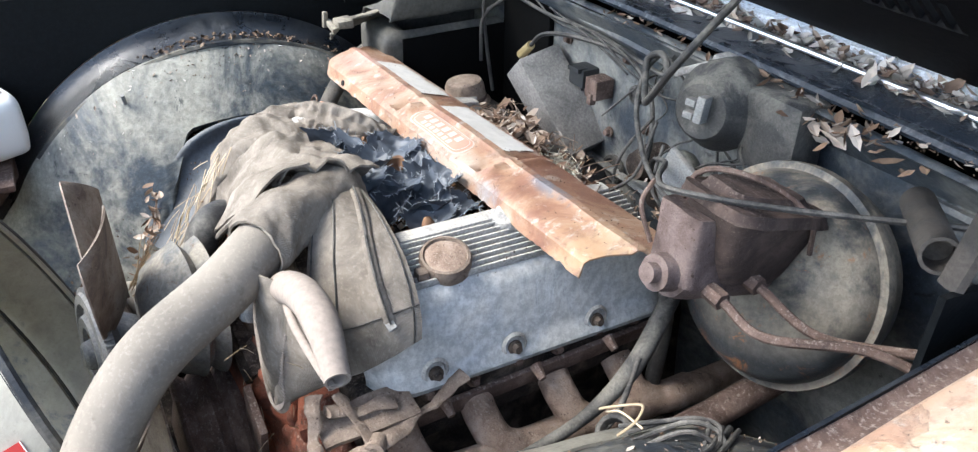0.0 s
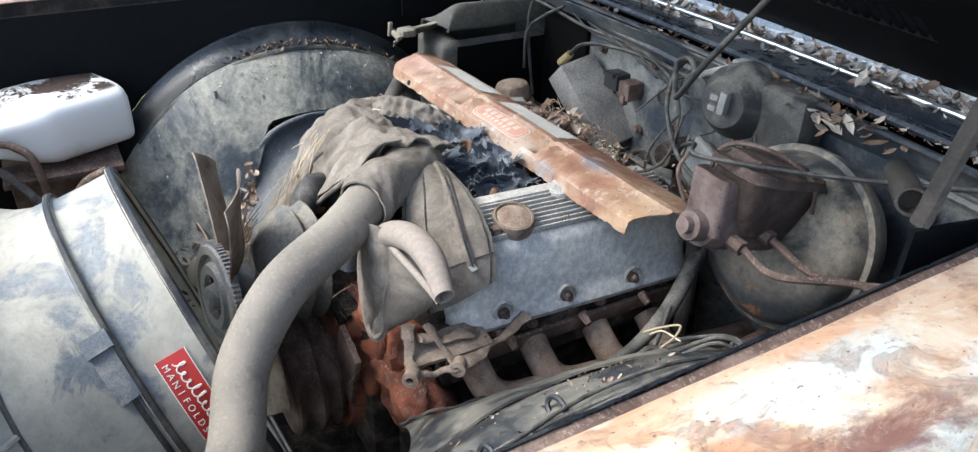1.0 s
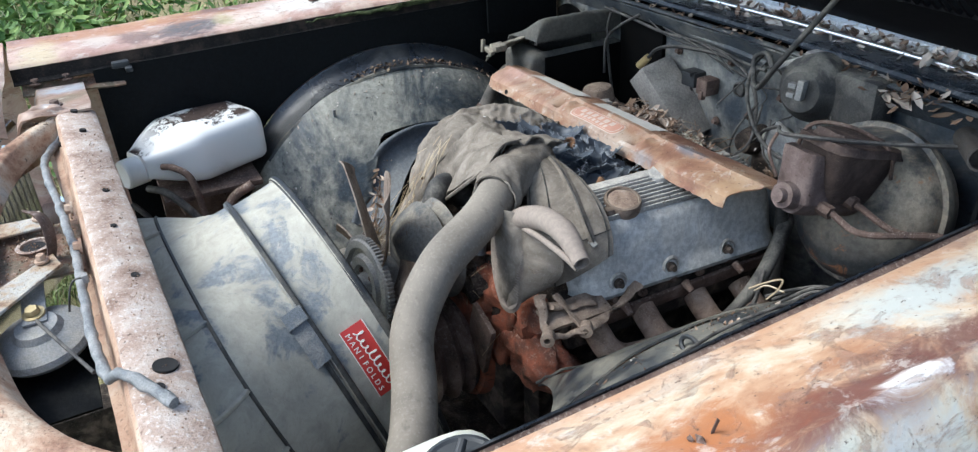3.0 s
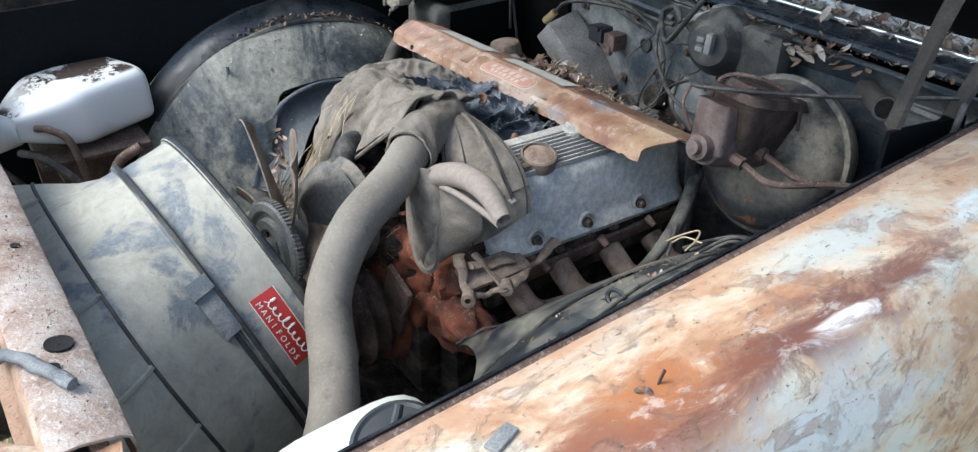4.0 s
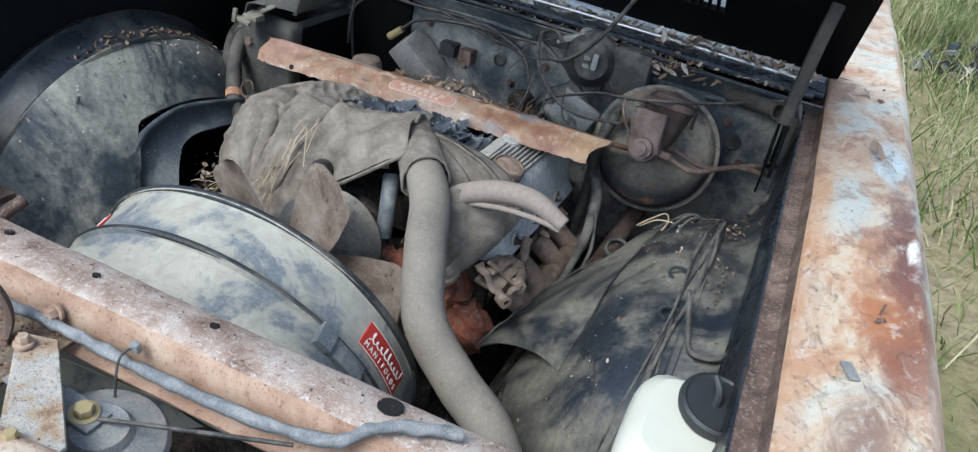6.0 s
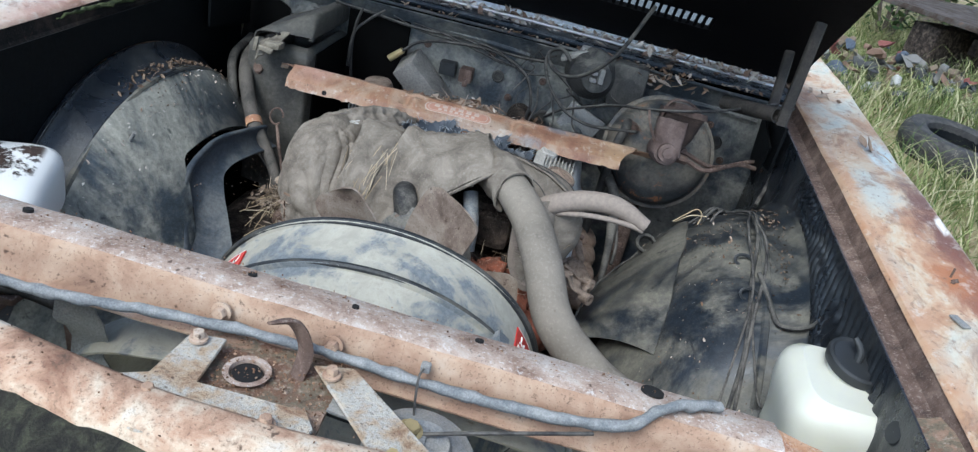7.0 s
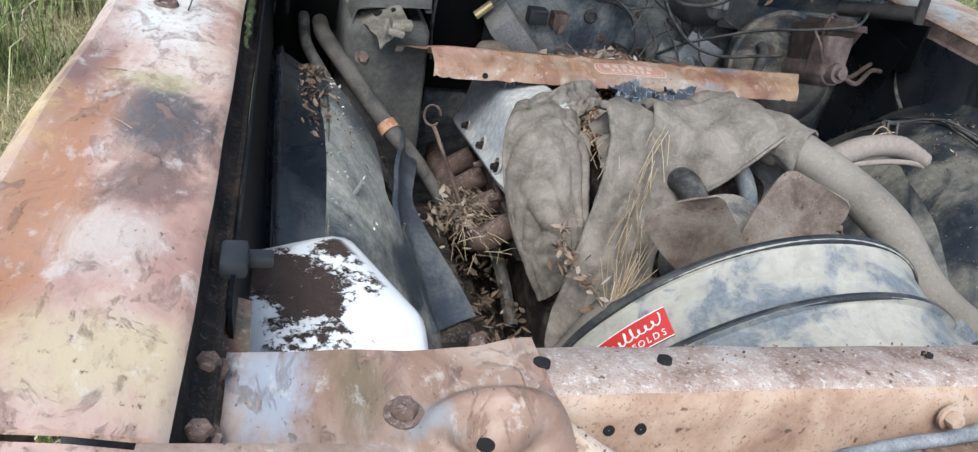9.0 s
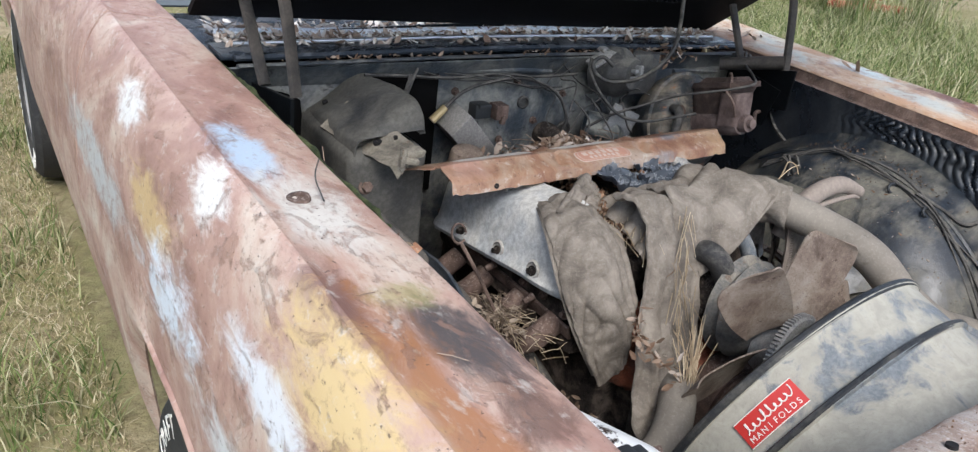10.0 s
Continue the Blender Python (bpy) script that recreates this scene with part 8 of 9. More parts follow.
single("hanging_rag_strip", thicken(roughened(sheet(lambda u, v: (-0.33 + 0.05 * u + 0.02 * v, 0.01 + 0.02 * v, 0.83 - 0.13 * v), 6, 10), 30, 0.014), 0.002), ZINC, (-0.31, 0.02, 0.70), "torn grey strip hanging behind the support", "strip")

# ---- wiring over the right inner fender ----
RING = (0.416, 0.851, 0.674)


def on_dome(x, y, h=0.006):
    side = [(a, b) for a, b in SIDE_R]
    xs = [a for a, b in side][::-1]
    zs = [b for a, b in side][::-1]
    return (x, y, max(dome_top(y), 0.50) + float(np.interp(x, xs, zs)) + h)


for k, off in enumerate((0.0, 0.010, -0.008)):
    pts = [on_dome(0.52 + off, 0.90, 0.010)] + [on_dome(0.575 + off - 0.10 * ((0.8 - y) / 0.5) ** 2 * 0.4 + 0.005 * math.sin(k * 2 + y * 20), y, 0.006 + 0.003 * k) for y in (0.80, 0.72, 0.64, 0.56, 0.48, 0.42 - 0.04 * k)] + [on_dome(0.545 + off, 0.35 - 0.03 * k, 0.006)]
    wire(pts, 0.0045 - 0.0008 * k, WIRE_BLACK if k else RUBBER_DARK, "dusty black wiring loom over the inner fender", "wiring_loom", "wiring", 8)
wire([on_dome(0.57, 0.56, 0.010), on_dome(0.585, 0.50, 0.010), on_dome(0.60, 0.46, 0.012), (0.635, 0.44, 0.80), (0.652, 0.43, 0.84)], 0.0055, RUBBER_DARK, "black cable branching to the fender", "cable", "cable", 8)
wire([on_dome(0.56, 0.52, 0.008), on_dome(0.57, 0.42, 0.008), (0.585, 0.34, 0.70), (0.60, 0.31, 0.78)], 0.0025, None, "thin black wire to the washer bottle")
for x, y in ((0.548, 0.60), (0.556, 0.52)):
    c = Vector(on_dome(x, y, 0.008))
    single("loom_tie", tube([c + Vector((0.015 * math.cos(a), 0.004 * math.sin(a), 0.009 * math.sin(a))) for a in [i * 0.55 for i in range(12)]], 0.003, 6, 1, raw=True), LID_BLACK, tuple(c), "black tie round the wiring loom", "tie", "loom ties")
for k in range(4):
    a = 0.9 * k
    c = Vector((0.515 + 0.010 * k, 0.85 + 0.01 * math.sin(k), 0.778))
    wire([c + Vector((-0.04, -0.05 - 0.006 * k, -0.012)), c + Vector((-0.015, -0.03 + 0.01 * math.sin(a), 0.006 + 0.004 * k)), c + Vector((0.01, 0.008 * math.cos(a), 0.010)), c + Vector((0.045, -0.04, 0.010 + 0.003 * k)), c + Vector((0.065, -0.10, 0.008))], 0.0032, WIRE_BLACK if k % 2 else RUBBER_DARK, "tangled black wires on the inner fender", "wiring_loom", "wiring", 7)
wire([(0.445, 0.80, 0.762), (0.462, 0.805, 0.778), (0.485, 0.815, 0.794), (0.495, 0.80, 0.790), (0.490, 0.785, 0.775)], 0.0018, STRAW_M, "loop of bare pale wire on the inner fender")
wire([(0.450, 0.805, 0.760), (0.475, 0.800, 0.784), (0.505, 0.80, 0.790)], 0.0016, STRAW_M, "loop of bare pale wire on the inner fender")
single("cable_eye", tube([(RING[0] + 0.019 * math.cos(a), RING[1] + 0.014 * math.sin(a), RING[2] + 0.012 * math.sin(a)) for a in [i * 0.5 for i in range(13)]], 0.0045, 8, 1, raw=True, squash=1.6), RUBBER_DARK, RING, "black rubber ring on the inner fender", "ring")
INNER = spline([(0.283, 0.548, 0.574), (0.296, 0.59, 0.590), (0.338, 0.734, 0.612), (0.405, 0.815, 0.660), (0.45, 0.86, 0.70)], 8)
wire([tuple(p + Vector((-0.004, -0.002, 0.006 + 0.003 * math.sin(i * 1.7)))) for i, p in enumerate(INNER)][:26:2], 0.003, RUBBER_DARK, "torn black sealing strip", "strip", "strip", 6)


def splash_at(u, v):
    i = u * (len(INNER) - 1)
    k = min(int(i), len(INNER) - 2)
    a = INNER[k].lerp(INNER[k + 1], i - k)
    y = 0.47 + 0.42 * u
    b = Vector(on_dome(0.435 + 0.055 * u, y, 0.004))
    p = a.lerp(b, v) + Vector((0, 0, 0.012 * math.sin(v * 3.1)))
    return p + Vector((0, 0.02 * (1 - u) ** 6 * math.sin(v * 3.1), 0))


# loose edge of the right housing
single("splash_panel", thicken(roughened(sheet(splash_at, 30, 14), 16, 0.005), 0.003), BLACK_DIRTY, (0.36, 0.6, 0.56), "dusty bent splash panel beside the headers", "panel")
lf = [leaf_shape(on_dome(rng.gauss(0.610, 0.010), rng.uniform(0.45, 0.86), 0.005), rng.uniform(0.002, 0.005), rng) for _ in range(130)]
scatter("fender_litter", lf, LITTER_M, (0.6, 0.65, 0.8), "leaf bits along the inner fender", "litter")

# ---- small things on the fenders ----
single("dead_leaf", join(leaf_shape((0.775, 0.900, 0.979), 0.030, random.Random(2)), leaf_shape((0.768, 0.925, 0.980), 0.018, random.Random(5)), straw_shape((0.785, 0.88, 0.979), (0.3, -1, 0.1), 0.05, 0.0012)), LEAF_M, (0.775, 0.90, 0.97), "curled dead leaf lying on the fender", "leaf", smooth=False)
single("metal_tab", cbox((0.746, 0.287, 0.949), (0.012, 0.028, 0.003), 0.001, Matrix.Rotation(radians(20), 4, "Z")), ZINC, (0.746, 0.287, 0.946), "small bent grey metal tab on the fender", "tab")
single("fender_stud", join(straw_shape((0.775, 0.412, 0.952), (0.1, 0.2, 1), 0.018, 0.0016), crumb_shape((0.777, 0.40, 0.955), 0.007, random.Random(3)), crumb_shape((0.772, 0.394, 0.955), 0.005, random.Random(8))), RUST_DARK, (0.775, 0.41, 0.95), "broken rusty stud on the fender", "stud", smooth=False)
single("antenna_mount", join(turned([(0.014, 0.0), (0.013, 0.005), (0.008, 0.006), (0.007, 0.002), (0.0005, 0.002)], frame_of((-0.770, 0.567, 0.974), (-0.1, 0, 1)), 20)), RUST_DARK, (-0.77, 0.567, 0.972), "dark antenna hole in the fender", "antenna mount")
wire([(-0.745, 0.555, 0.975), (-0.738, 0.60, 0.985), (-0.71, 0.66, 0.982)], 0.0012, None, "bent black wire lying on the fender")
tw = [straw_shape((rng.uniform(-0.80, -0.70), rng.uniform(-0.05, 1.3), 0.976), (rng.uniform(-1, 1), rng.uniform(-1, 1), 0.05), rng.uniform(0.01, 0.05), 0.0006) for _ in range(4)]
tw += [leaf_shape((rng.uniform(0.70, 0.80), rng.uniform(1.15, 1.42), 0.985), rng.uniform(0.008, 0.02), rng) for _ in range(14)]
scatter("twigs", tw, LEAF_M, (0, 0.6, 0.97), "twigs and leaf bits on the fenders", "litter")
bits = []
for _ in range(420):
    x = rng.uniform(-0.12, 0.04)
    y = rng.uniform(-0.14, -0.02)
    bits.append(crumb_shape((x, y, 0.859 + rng.uniform(0, 0.004)), rng.uniform(0.0008, 0.0024), rng))
for _ in range(260):
    x = rng.uniform(-0.34, 0.48)
    bx, by, bz = bar_at(x, rng.uniform(0.012, 0.05), 0.897)
    bits.append(crumb_shape((bx, by, bz - 0.001), rng.uniform(0.0006, 0.0019), rng))
for _ in range(220):
    x = rng.uniform(-0.6, 0.6)
    p = head_at((max(x, -0.45) + 0.468) / 1.133, rng.choice((0.375, 0.5, 0.625)))
    bits.append(crumb_shape(p + Vector((0, rng.uniform(-0.012, 0.012), 0.002)), rng.uniform(0.0006, 0.0018), rng))
scatter("rust_flakes", bits, CRUMB_M, (0, -0.02, 0.86), "rust flakes and crumbs on the support and latch", "litter")

# fine grit, seeds and flakes on the ledges of the engine bay
gr = []
for _ in range(500):
    gr.append(crumb_shape((X0 + rng.uniform(0.150, 0.240), rng.uniform(0.70, 1.05), 0.806 - 0.02 * rng.random()), rng.uniform(0.0008, 0.0022), rng))
for _ in range(700):
    x, y = rng.uniform(0.40, 0.62), rng.uniform(0.35, 0.95)
    gr.append(crumb_shape(on_dome(x, y, 0.003), rng.uniform(0.0008, 0.0024), rng))
for _ in range(900):
    x, y = rng.uniform(0.42, 0.62), rng.uniform(0.30, 0.95)
    z = max(dome_top(y), 0.50) + float(np.interp(x, [q for q, _z in SIDE_L][::-1], [z for _q, z in SIDE_L][::-1]))
    gr.append(crumb_shape((-x, y, z + 0.003), rng.uniform(0.0008, 0.0024), rng))
for _ in range(160):
    gr.append(crumb_shape((rng.uniform(-0.6, 0.6), rng.uniform(1.158, 1.180), 0.964), rng.uniform(0.0008, 0.0025), rng))
for _ in range(260):
    q, w = rng.uniform(0.03, 0.95), rng.uniform(-0.04, 0.06)
    gr.append(crumb_shape(on_plate(q, w, 0.003), rng.uniform(0.0006, 0.0016), rng))
scatter("bay_grit", gr, LITTER_M, (0, 0.7, 0.8), "fine grit and seeds on the engine bay ledges", "litter")
cw = []
for _ in range(60):
    p = Vector((rng.uniform(-0.10, 0.24), rng.uniform(0.53, 0.60), rng.uniform(0.58, 0.74)))
    cw.append(straw_shape(p, (rng.gauss(0, 1), rng.gauss(0, 0.5), rng.gauss(-0.3, 0.8)), rng.uniform(0.015, 0.06), 0.0004))
scatter("cobweb", cw, STRAW_M, (0.05, 0.56, 0.6), "wispy cobweb threads and straw before the engine", "cobweb")

# loose wiring about the wiper motor, the booster and the hood hinge
wr = random.Random(77)
for k in range(9):
    x0, z0 = wr.uniform(0.06, 0.30), wr.uniform(0.86, 0.95)
    pts = [(x0, 1.175, z0)]
    for i in range(4):
        q = pts[-1]
        pts.append((q[0] + wr.uniform(-0.05, 0.06), min(1.185, max(1.09, q[1] + wr.uniform(-0.04, 0.02))), q[2] - wr.uniform(0.0, 0.06)))
    wire(pts, wr.uniform(0.0014, 0.0028), WIRE_BLACK if k % 3 else RUBBER_DARK, "thin loose wire hanging before the firewall")
for k in range(4):
    wire([(-0.28 + 0.05 * k, 1.18, 0.93 - 0.005 * k), (-0.20 + 0.06 * k, 1.172, 0.912 + 0.006 * math.sin(k)), (-0.10 + 0.05 * k, 1.178, 0.905 - 0.01 * k), (0.0 + 0.04 * k, 1.17, 0.885)], 0.0022, WIRE_BLACK, "thin wire strung along the firewall")
cl = [leaf_shape((rng.gauss(0.36, 0.045), rng.gauss(1.160, 0.010), 0.952 + rng.gauss(0, 0.010)), rng.uniform(0.006, 0.018), rng) for _ in range(90)]
cl += [leaf_shape((rng.uniform(-0.5, 0.6), rng.gauss(1.168, 0.008), 0.968), rng.uniform(0.004, 0.010), rng) for _ in range(120)]
scatter("flange_leaves", cl, LEAF_M, (0.3, 1.16, 0.95), "dead leaves caught on the firewall flange", "leaves")

# ---- ground ----
gk = Mat("grass ground")
gn = gk.noise(0.9, 6, 0.65, 0.5)
gf = gk.noise(18, 5, 0.7)
gc = gk.ramp(gn, [(0.3, (0.15, 0.165, 0.065)), (0.45, (0.26, 0.235, 0.115)), (0.58, (0.37, 0.305, 0.19)), (0.75, (0.27, 0.215, 0.135))])
gc = gk.mix(gk.band(gf, 0.4, 0.7), gc, (0.19, 0.155, 0.085))
GROUND_M = gk.done(gc, 0.95, 0, gf, 0.02, spec=0.1)


def ground_at(u, v):
    x, y = (u - 0.5) * 2, (v - 0.5) * 2
    x, y = x * abs(x) * 400, y * abs(y) * 400
    r = math.hypot(x, y - 1.5)
    return (x, y, 0.10 * noise.noise(Vector((x * 0.2, y * 0.2, 0))) * min(1, max(0, r - 2.6) / 3))


single("ground", sheet(ground_at, 120, 120), GROUND_M, (0, 0, 0), "uneven grassy ground with dry and green patches", "ground", kind="structure", sharp=180)

# ---- grass ----
GRASS_M = leafy("grass blades", [(0.0, (0.05, 0.085, 0.022)), (0.30, (0.15, 0.20, 0.062)), (0.58, (0.30, 0.325, 0.135)), (0.80, (0.44, 0.415, 0.235)), (1.0, (0.58, 0.52, 0.35))], 0.7)
DRY_M = leafy("dry short grass", [(0.0, (0.12, 0.15, 0.045)), (0.25, (0.24, 0.24, 0.10)), (0.5, (0.42, 0.34, 0.19)), (0.8, (0.58, 0.48, 0.31)), (1.0, (0.68, 0.60, 0.43))], 0.8)
GREEN_M = leafy("green ground cover", [(0.0, (0.045, 0.10, 0.018)), (0.5, (0.11, 0.20, 0.045)), (1.0, (0.22, 0.31, 0.09))], 0.6)
WOODS_M = leafy("dark shrub leaves", [(0.0, (0.018, 0.040, 0.012)), (0.6, (0.045, 0.080, 0.025)), (1.0, (0.10, 0.13, 0.045))], 0.6)
BARK_M = rusty("grey bark", [(0.3, (0.06, 0.05, 0.04)), (0.5, (0.13, 0.11, 0.09)), (0.7, (0.20, 0.175, 0.145))], (0.25, 0.23, 0.2), 0.3, 9, 0.01)


def ground_z(x, y):
    r = math.hypot(x, y - 1.5)
    return 0.10 * noise.noise(Vector((x * 0.2, y * 0.2, 0))) * min(1, max(0, r - 2.6) / 3)


def blades(n, pick, h0, h1, w, lean, seed):
    rr = random.Random(seed)
    vs, fs = [], []
    for _ in range(n):
        x, y = pick(rr)
        h = rr.uniform(h0, h1)
        a = rr.uniform(0, 6.283)
        dx, dy = math.cos(a), math.sin(a)
        lx, ly = rr.gauss(0, lean) * h, rr.gauss(0, lean) * h
        z = ground_z(x, y)
        ww = w * rr.uniform(0.6, 1.3)
        i = len(vs)
        vs += [(x - dx * ww, y - dy * ww, z - 0.01), (x + dx * ww, y + dy * ww, z - 0.01), (x - dx * ww * 0.7 + lx * 0.4, y - dy * ww * 0.7 + ly * 0.4, z + h * 0.6), (x + dx * ww * 0.7 + lx * 0.4, y + dy * ww * 0.7 + ly * 0.4, z + h * 0.6), (x + lx, y + ly, z + h * (1 - 0.25 * min(1, abs(lx) + abs(ly))))]
        fs += [(i, i + 1, i + 3, i + 2), (i + 2, i + 3, i + 4)]
    return vs, fs


def clumped(x0, x1, y0, y1, k=2.2, cut=0.0):
    def pick(rr):
        for _ in range(12):
            x, y = rr.uniform(x0, x1), rr.uniform(y0, y1)
            if -0.86 < x < 0.95 and -0.3 < y < 4.4:
                continue
            d = min(x - x0, x1 - x, y - y0, y1 - y) / (0.25 * min(x1 - x0, y1 - y0))
            if d < 0.6 * rr.random() + 0.4 * noise.noise(Vector((x * 1.3, y * 1.3, 8))):
                continue
            if noise.noise(Vector((x * k, y * k, 3))) > cut - 0.35 * rr.random():
                return x, y
        return x, y
    return pick


def around(rr):
    for _ in range(9):
        x, y = rr.gauss(0, 4.5), rr.gauss(1.5, 5.0)
        if not (-1.6 < x < 1.0 and -0.4 < y < 4.6):
            return x, y
    return 6.0, -3.0


def clear_of(place, x, y, r):
    """Keeps the blades off a thing that lies in the grass."""
    def pick(rr):
        p = place(rr)
        while (p[0] - x) ** 2 + (p[1] - y) ** 2 < r * r:
            p = place(rr)
        return p
    return pick


def grass(name, shape, material, base, label):
    single(name, shape, material, base, label, "grass", kind="stuff", smooth=False)


grass("grass", blades(80000, clumped(-2.1, -0.55, -0.4, 5.4, 3.0, -0.35), 0.006, 0.026, 0.0018, 1.1, 1), DRY_M, (-2, 1.5, 0), "short dry and green grass beside the car")
grass("grass", blades(10000, clumped(-2.3, -0.6, -0.6, 5.2, 2.2, 0.30), 0.03, 0.11, 0.0026, 0.6, 14), GRASS_M, (-1.5, 1.5, 0), "taller green grass clumps beside the car")
grass("grass", blades(16000, clumped(-3.2, -1.75, -0.8, 4.5, 2.0, -0.2), 0.015, 0.07, 0.004, 0.9, 4), DRY_M, (-2.5, 1.5, 0), "short dry grass further off")
grass("grass", blades(26000, lambda rr: around(rr), 0.02, 0.12, 0.005, 0.8, 12), GRASS_M, (0, 0, 0), "rough grass all round the car")
grass("grass", blades(46000, clear_of(clumped(1.1, 10.5, 2.0, 12.0, 0.9, -0.2), 2.68, 4.67, 0.46), 0.10, 0.34, 0.0045, 0.75, 2), GRASS_M, (5, 6, 0), "longer grass on the far side of the car")
grass("grass", blades(7000, clumped(-2.0, -0.95, -0.6, 1.1, 1.9, 0.22), 0.03, 0.09, 0.0022, 0.8, 31), GRASS_M, (-1.4, 0.8, 0), "fresh green grass between the dry patches")
grass("grass", blades(9000, clumped(-9.0, -3.2, -3.0, 7.0, 0.8, -0.1), 0.06, 0.25, 0.006, 0.5, 3), GRASS_M, (-6, 2, 0), "rough grass further from the car")
grass("grass", blades(3500, lambda rr: (rr.uniform(-0.7, 0.6), rr.uniform(-0.9, 0.25)), 0.03, 0.14, 0.003, 0.6, 8), GRASS_M, (0, -0.3, 0), "grass under the front of the car")
gc_rng = random.Random(11)
grass("ground_cover", join(*[leaf_shape((min(-2.3, gc_rng.gauss(-4.9, 1.4)), gc_rng.gauss(-0.75, 0.85), 0.05 + gc_rng.uniform(0, 0.14)), gc_rng.uniform(0.03, 0.07), gc_rng) for _ in range(5200)]), GREEN_M, (-5, -0.7, 0), "bright green leafy ground cover")


def tuft(x, y, h, n, seed):
    rr = random.Random(seed)
    shapes = []
    vs, fs = [], []
    for _ in range(n):
        a, r = rr.uniform(0, 6.283), (0.25 + abs(rr.gauss(0, 0.40))) * h
        px0, py0 = x + rr.gauss(0, 0.13), y + rr.gauss(0, 0.13)
        line = [(px0, py0, 0), (px0 + math.cos(a) * r * 0.4, py0 + math.sin(a) * r * 0.4, h * 0.7), (px0 + math.cos(a) * r, py0 + math.sin(a) * r, h * rr.uniform(0.75, 1.05)), (px0 + math.cos(a) * r * 1.5, py0 + math.sin(a) * r * 1.5, h * rr.uniform(0.3, 0.7))]
        i = len(vs)
        for k, (qx, qy, qz) in enumerate(line):
            w = 0.0032 * (1 - k / 4)
            vs += [(qx - math.sin(a) * w, qy + math.cos(a) * w, qz), (qx + math.sin(a) * w, qy - math.cos(a) * w, qz)]
        for k in range(3):
            fs.append((i + 2 * k, i + 2 * k + 1, i + 2 * k + 3, i + 2 * k + 2))
    single("grass_tuft", (vs, fs), GRASS_M, (x, y, 0), "tall arching tuft of green and dry grass", "grass", "grass tufts", kind="stuff", smooth=False)


for i, (x, y, h) in enumerate(((-2.0, 3.3, 0.55), (-1.75, 2.7, 0.3), (-2.3, 2.5, 0.35), (-1.6, 3.6, 0.3), (5.2, 7.0, 0.6), (4.4, 7.6, 0.6), (3.6, 6.4, 0.45), (6.3, 7.5, 0.7), (2.9, 5.6, 0.35), (7.6, 5.2, 0.6), (8.6, 5.0, 0.7), (1.55, 6.9, 0.5), (1.9, 7.4, 0.6))):
    tuft(x, y, h, 170, 30 + i)

# ---- shrubs and trees at the edge of the woods ----


def shrub(x, y, w, h, n, seed, material=None):
    rr = random.Random(seed)
    t = thing("shrub", (x, y, 0), "dark leafy shrub at the edge of the woods", "shrub", "shrubs")
    stems = []
    for k in range(5):
        a = rr.uniform(0, 6.3)
        stems.append(tube([(x + 0.05 * math.cos(a), y + 0.05 * math.sin(a), -0.05), (x + w * 0.2 * math.cos(a), y + w * 0.2 * math.sin(a), h * 0.4), (x + w * 0.4 * math.cos(a), y + w * 0.4 * math.sin(a), h * 0.85)], [0.03, 0.02, 0.008], 6, 3))
    part("stem_cluster", join(*stems), BARK_M, t)
    lv = []
    for _ in range(n):
        a, r = rr.uniform(0, 6.283), math.sqrt(rr.random()) * w
        zz = h * rr.random() ** 0.8
        f = 0.55 + 0.45 * math.sin(min(1, zz / h * 1.2) * 3.0)
        f *= 0.75 + 0.5 * noise.noise(Vector((math.cos(a) * 2 + x, math.sin(a) * 2 + y, zz * 2)))
        lv.append(leaf_shape((x + math.cos(a) * r * f, y + math.sin(a) * r * f, 0.04 + zz), rr.uniform(0.03, 0.075), rr))
    part("foliage", join(*lv), material or WOODS_M, t, "dark green leaves", smooth=False)


for i, (x, y, w, h) in enumerate(((2.2, 9.2, 1.0, 1.6), (3.6, 9.6, 1.2, 1.5), (5.2, 10.2, 1.3, 1.7), (7.0, 10.4, 1.4, 1.8), (1.0, 10.0, 1.1, 1.8), (9.0, 9.6, 1.3, 1.6), (11.0, 8.6, 1.4, 1.7), (12.0, 6.8, 1.3, 1.6), (-4.2, 5.6, 0.8, 0.9), (-2.6, 4.6, 0.4, 0.7))):
    shrub(x, y, w, h, 900, 50 + i)


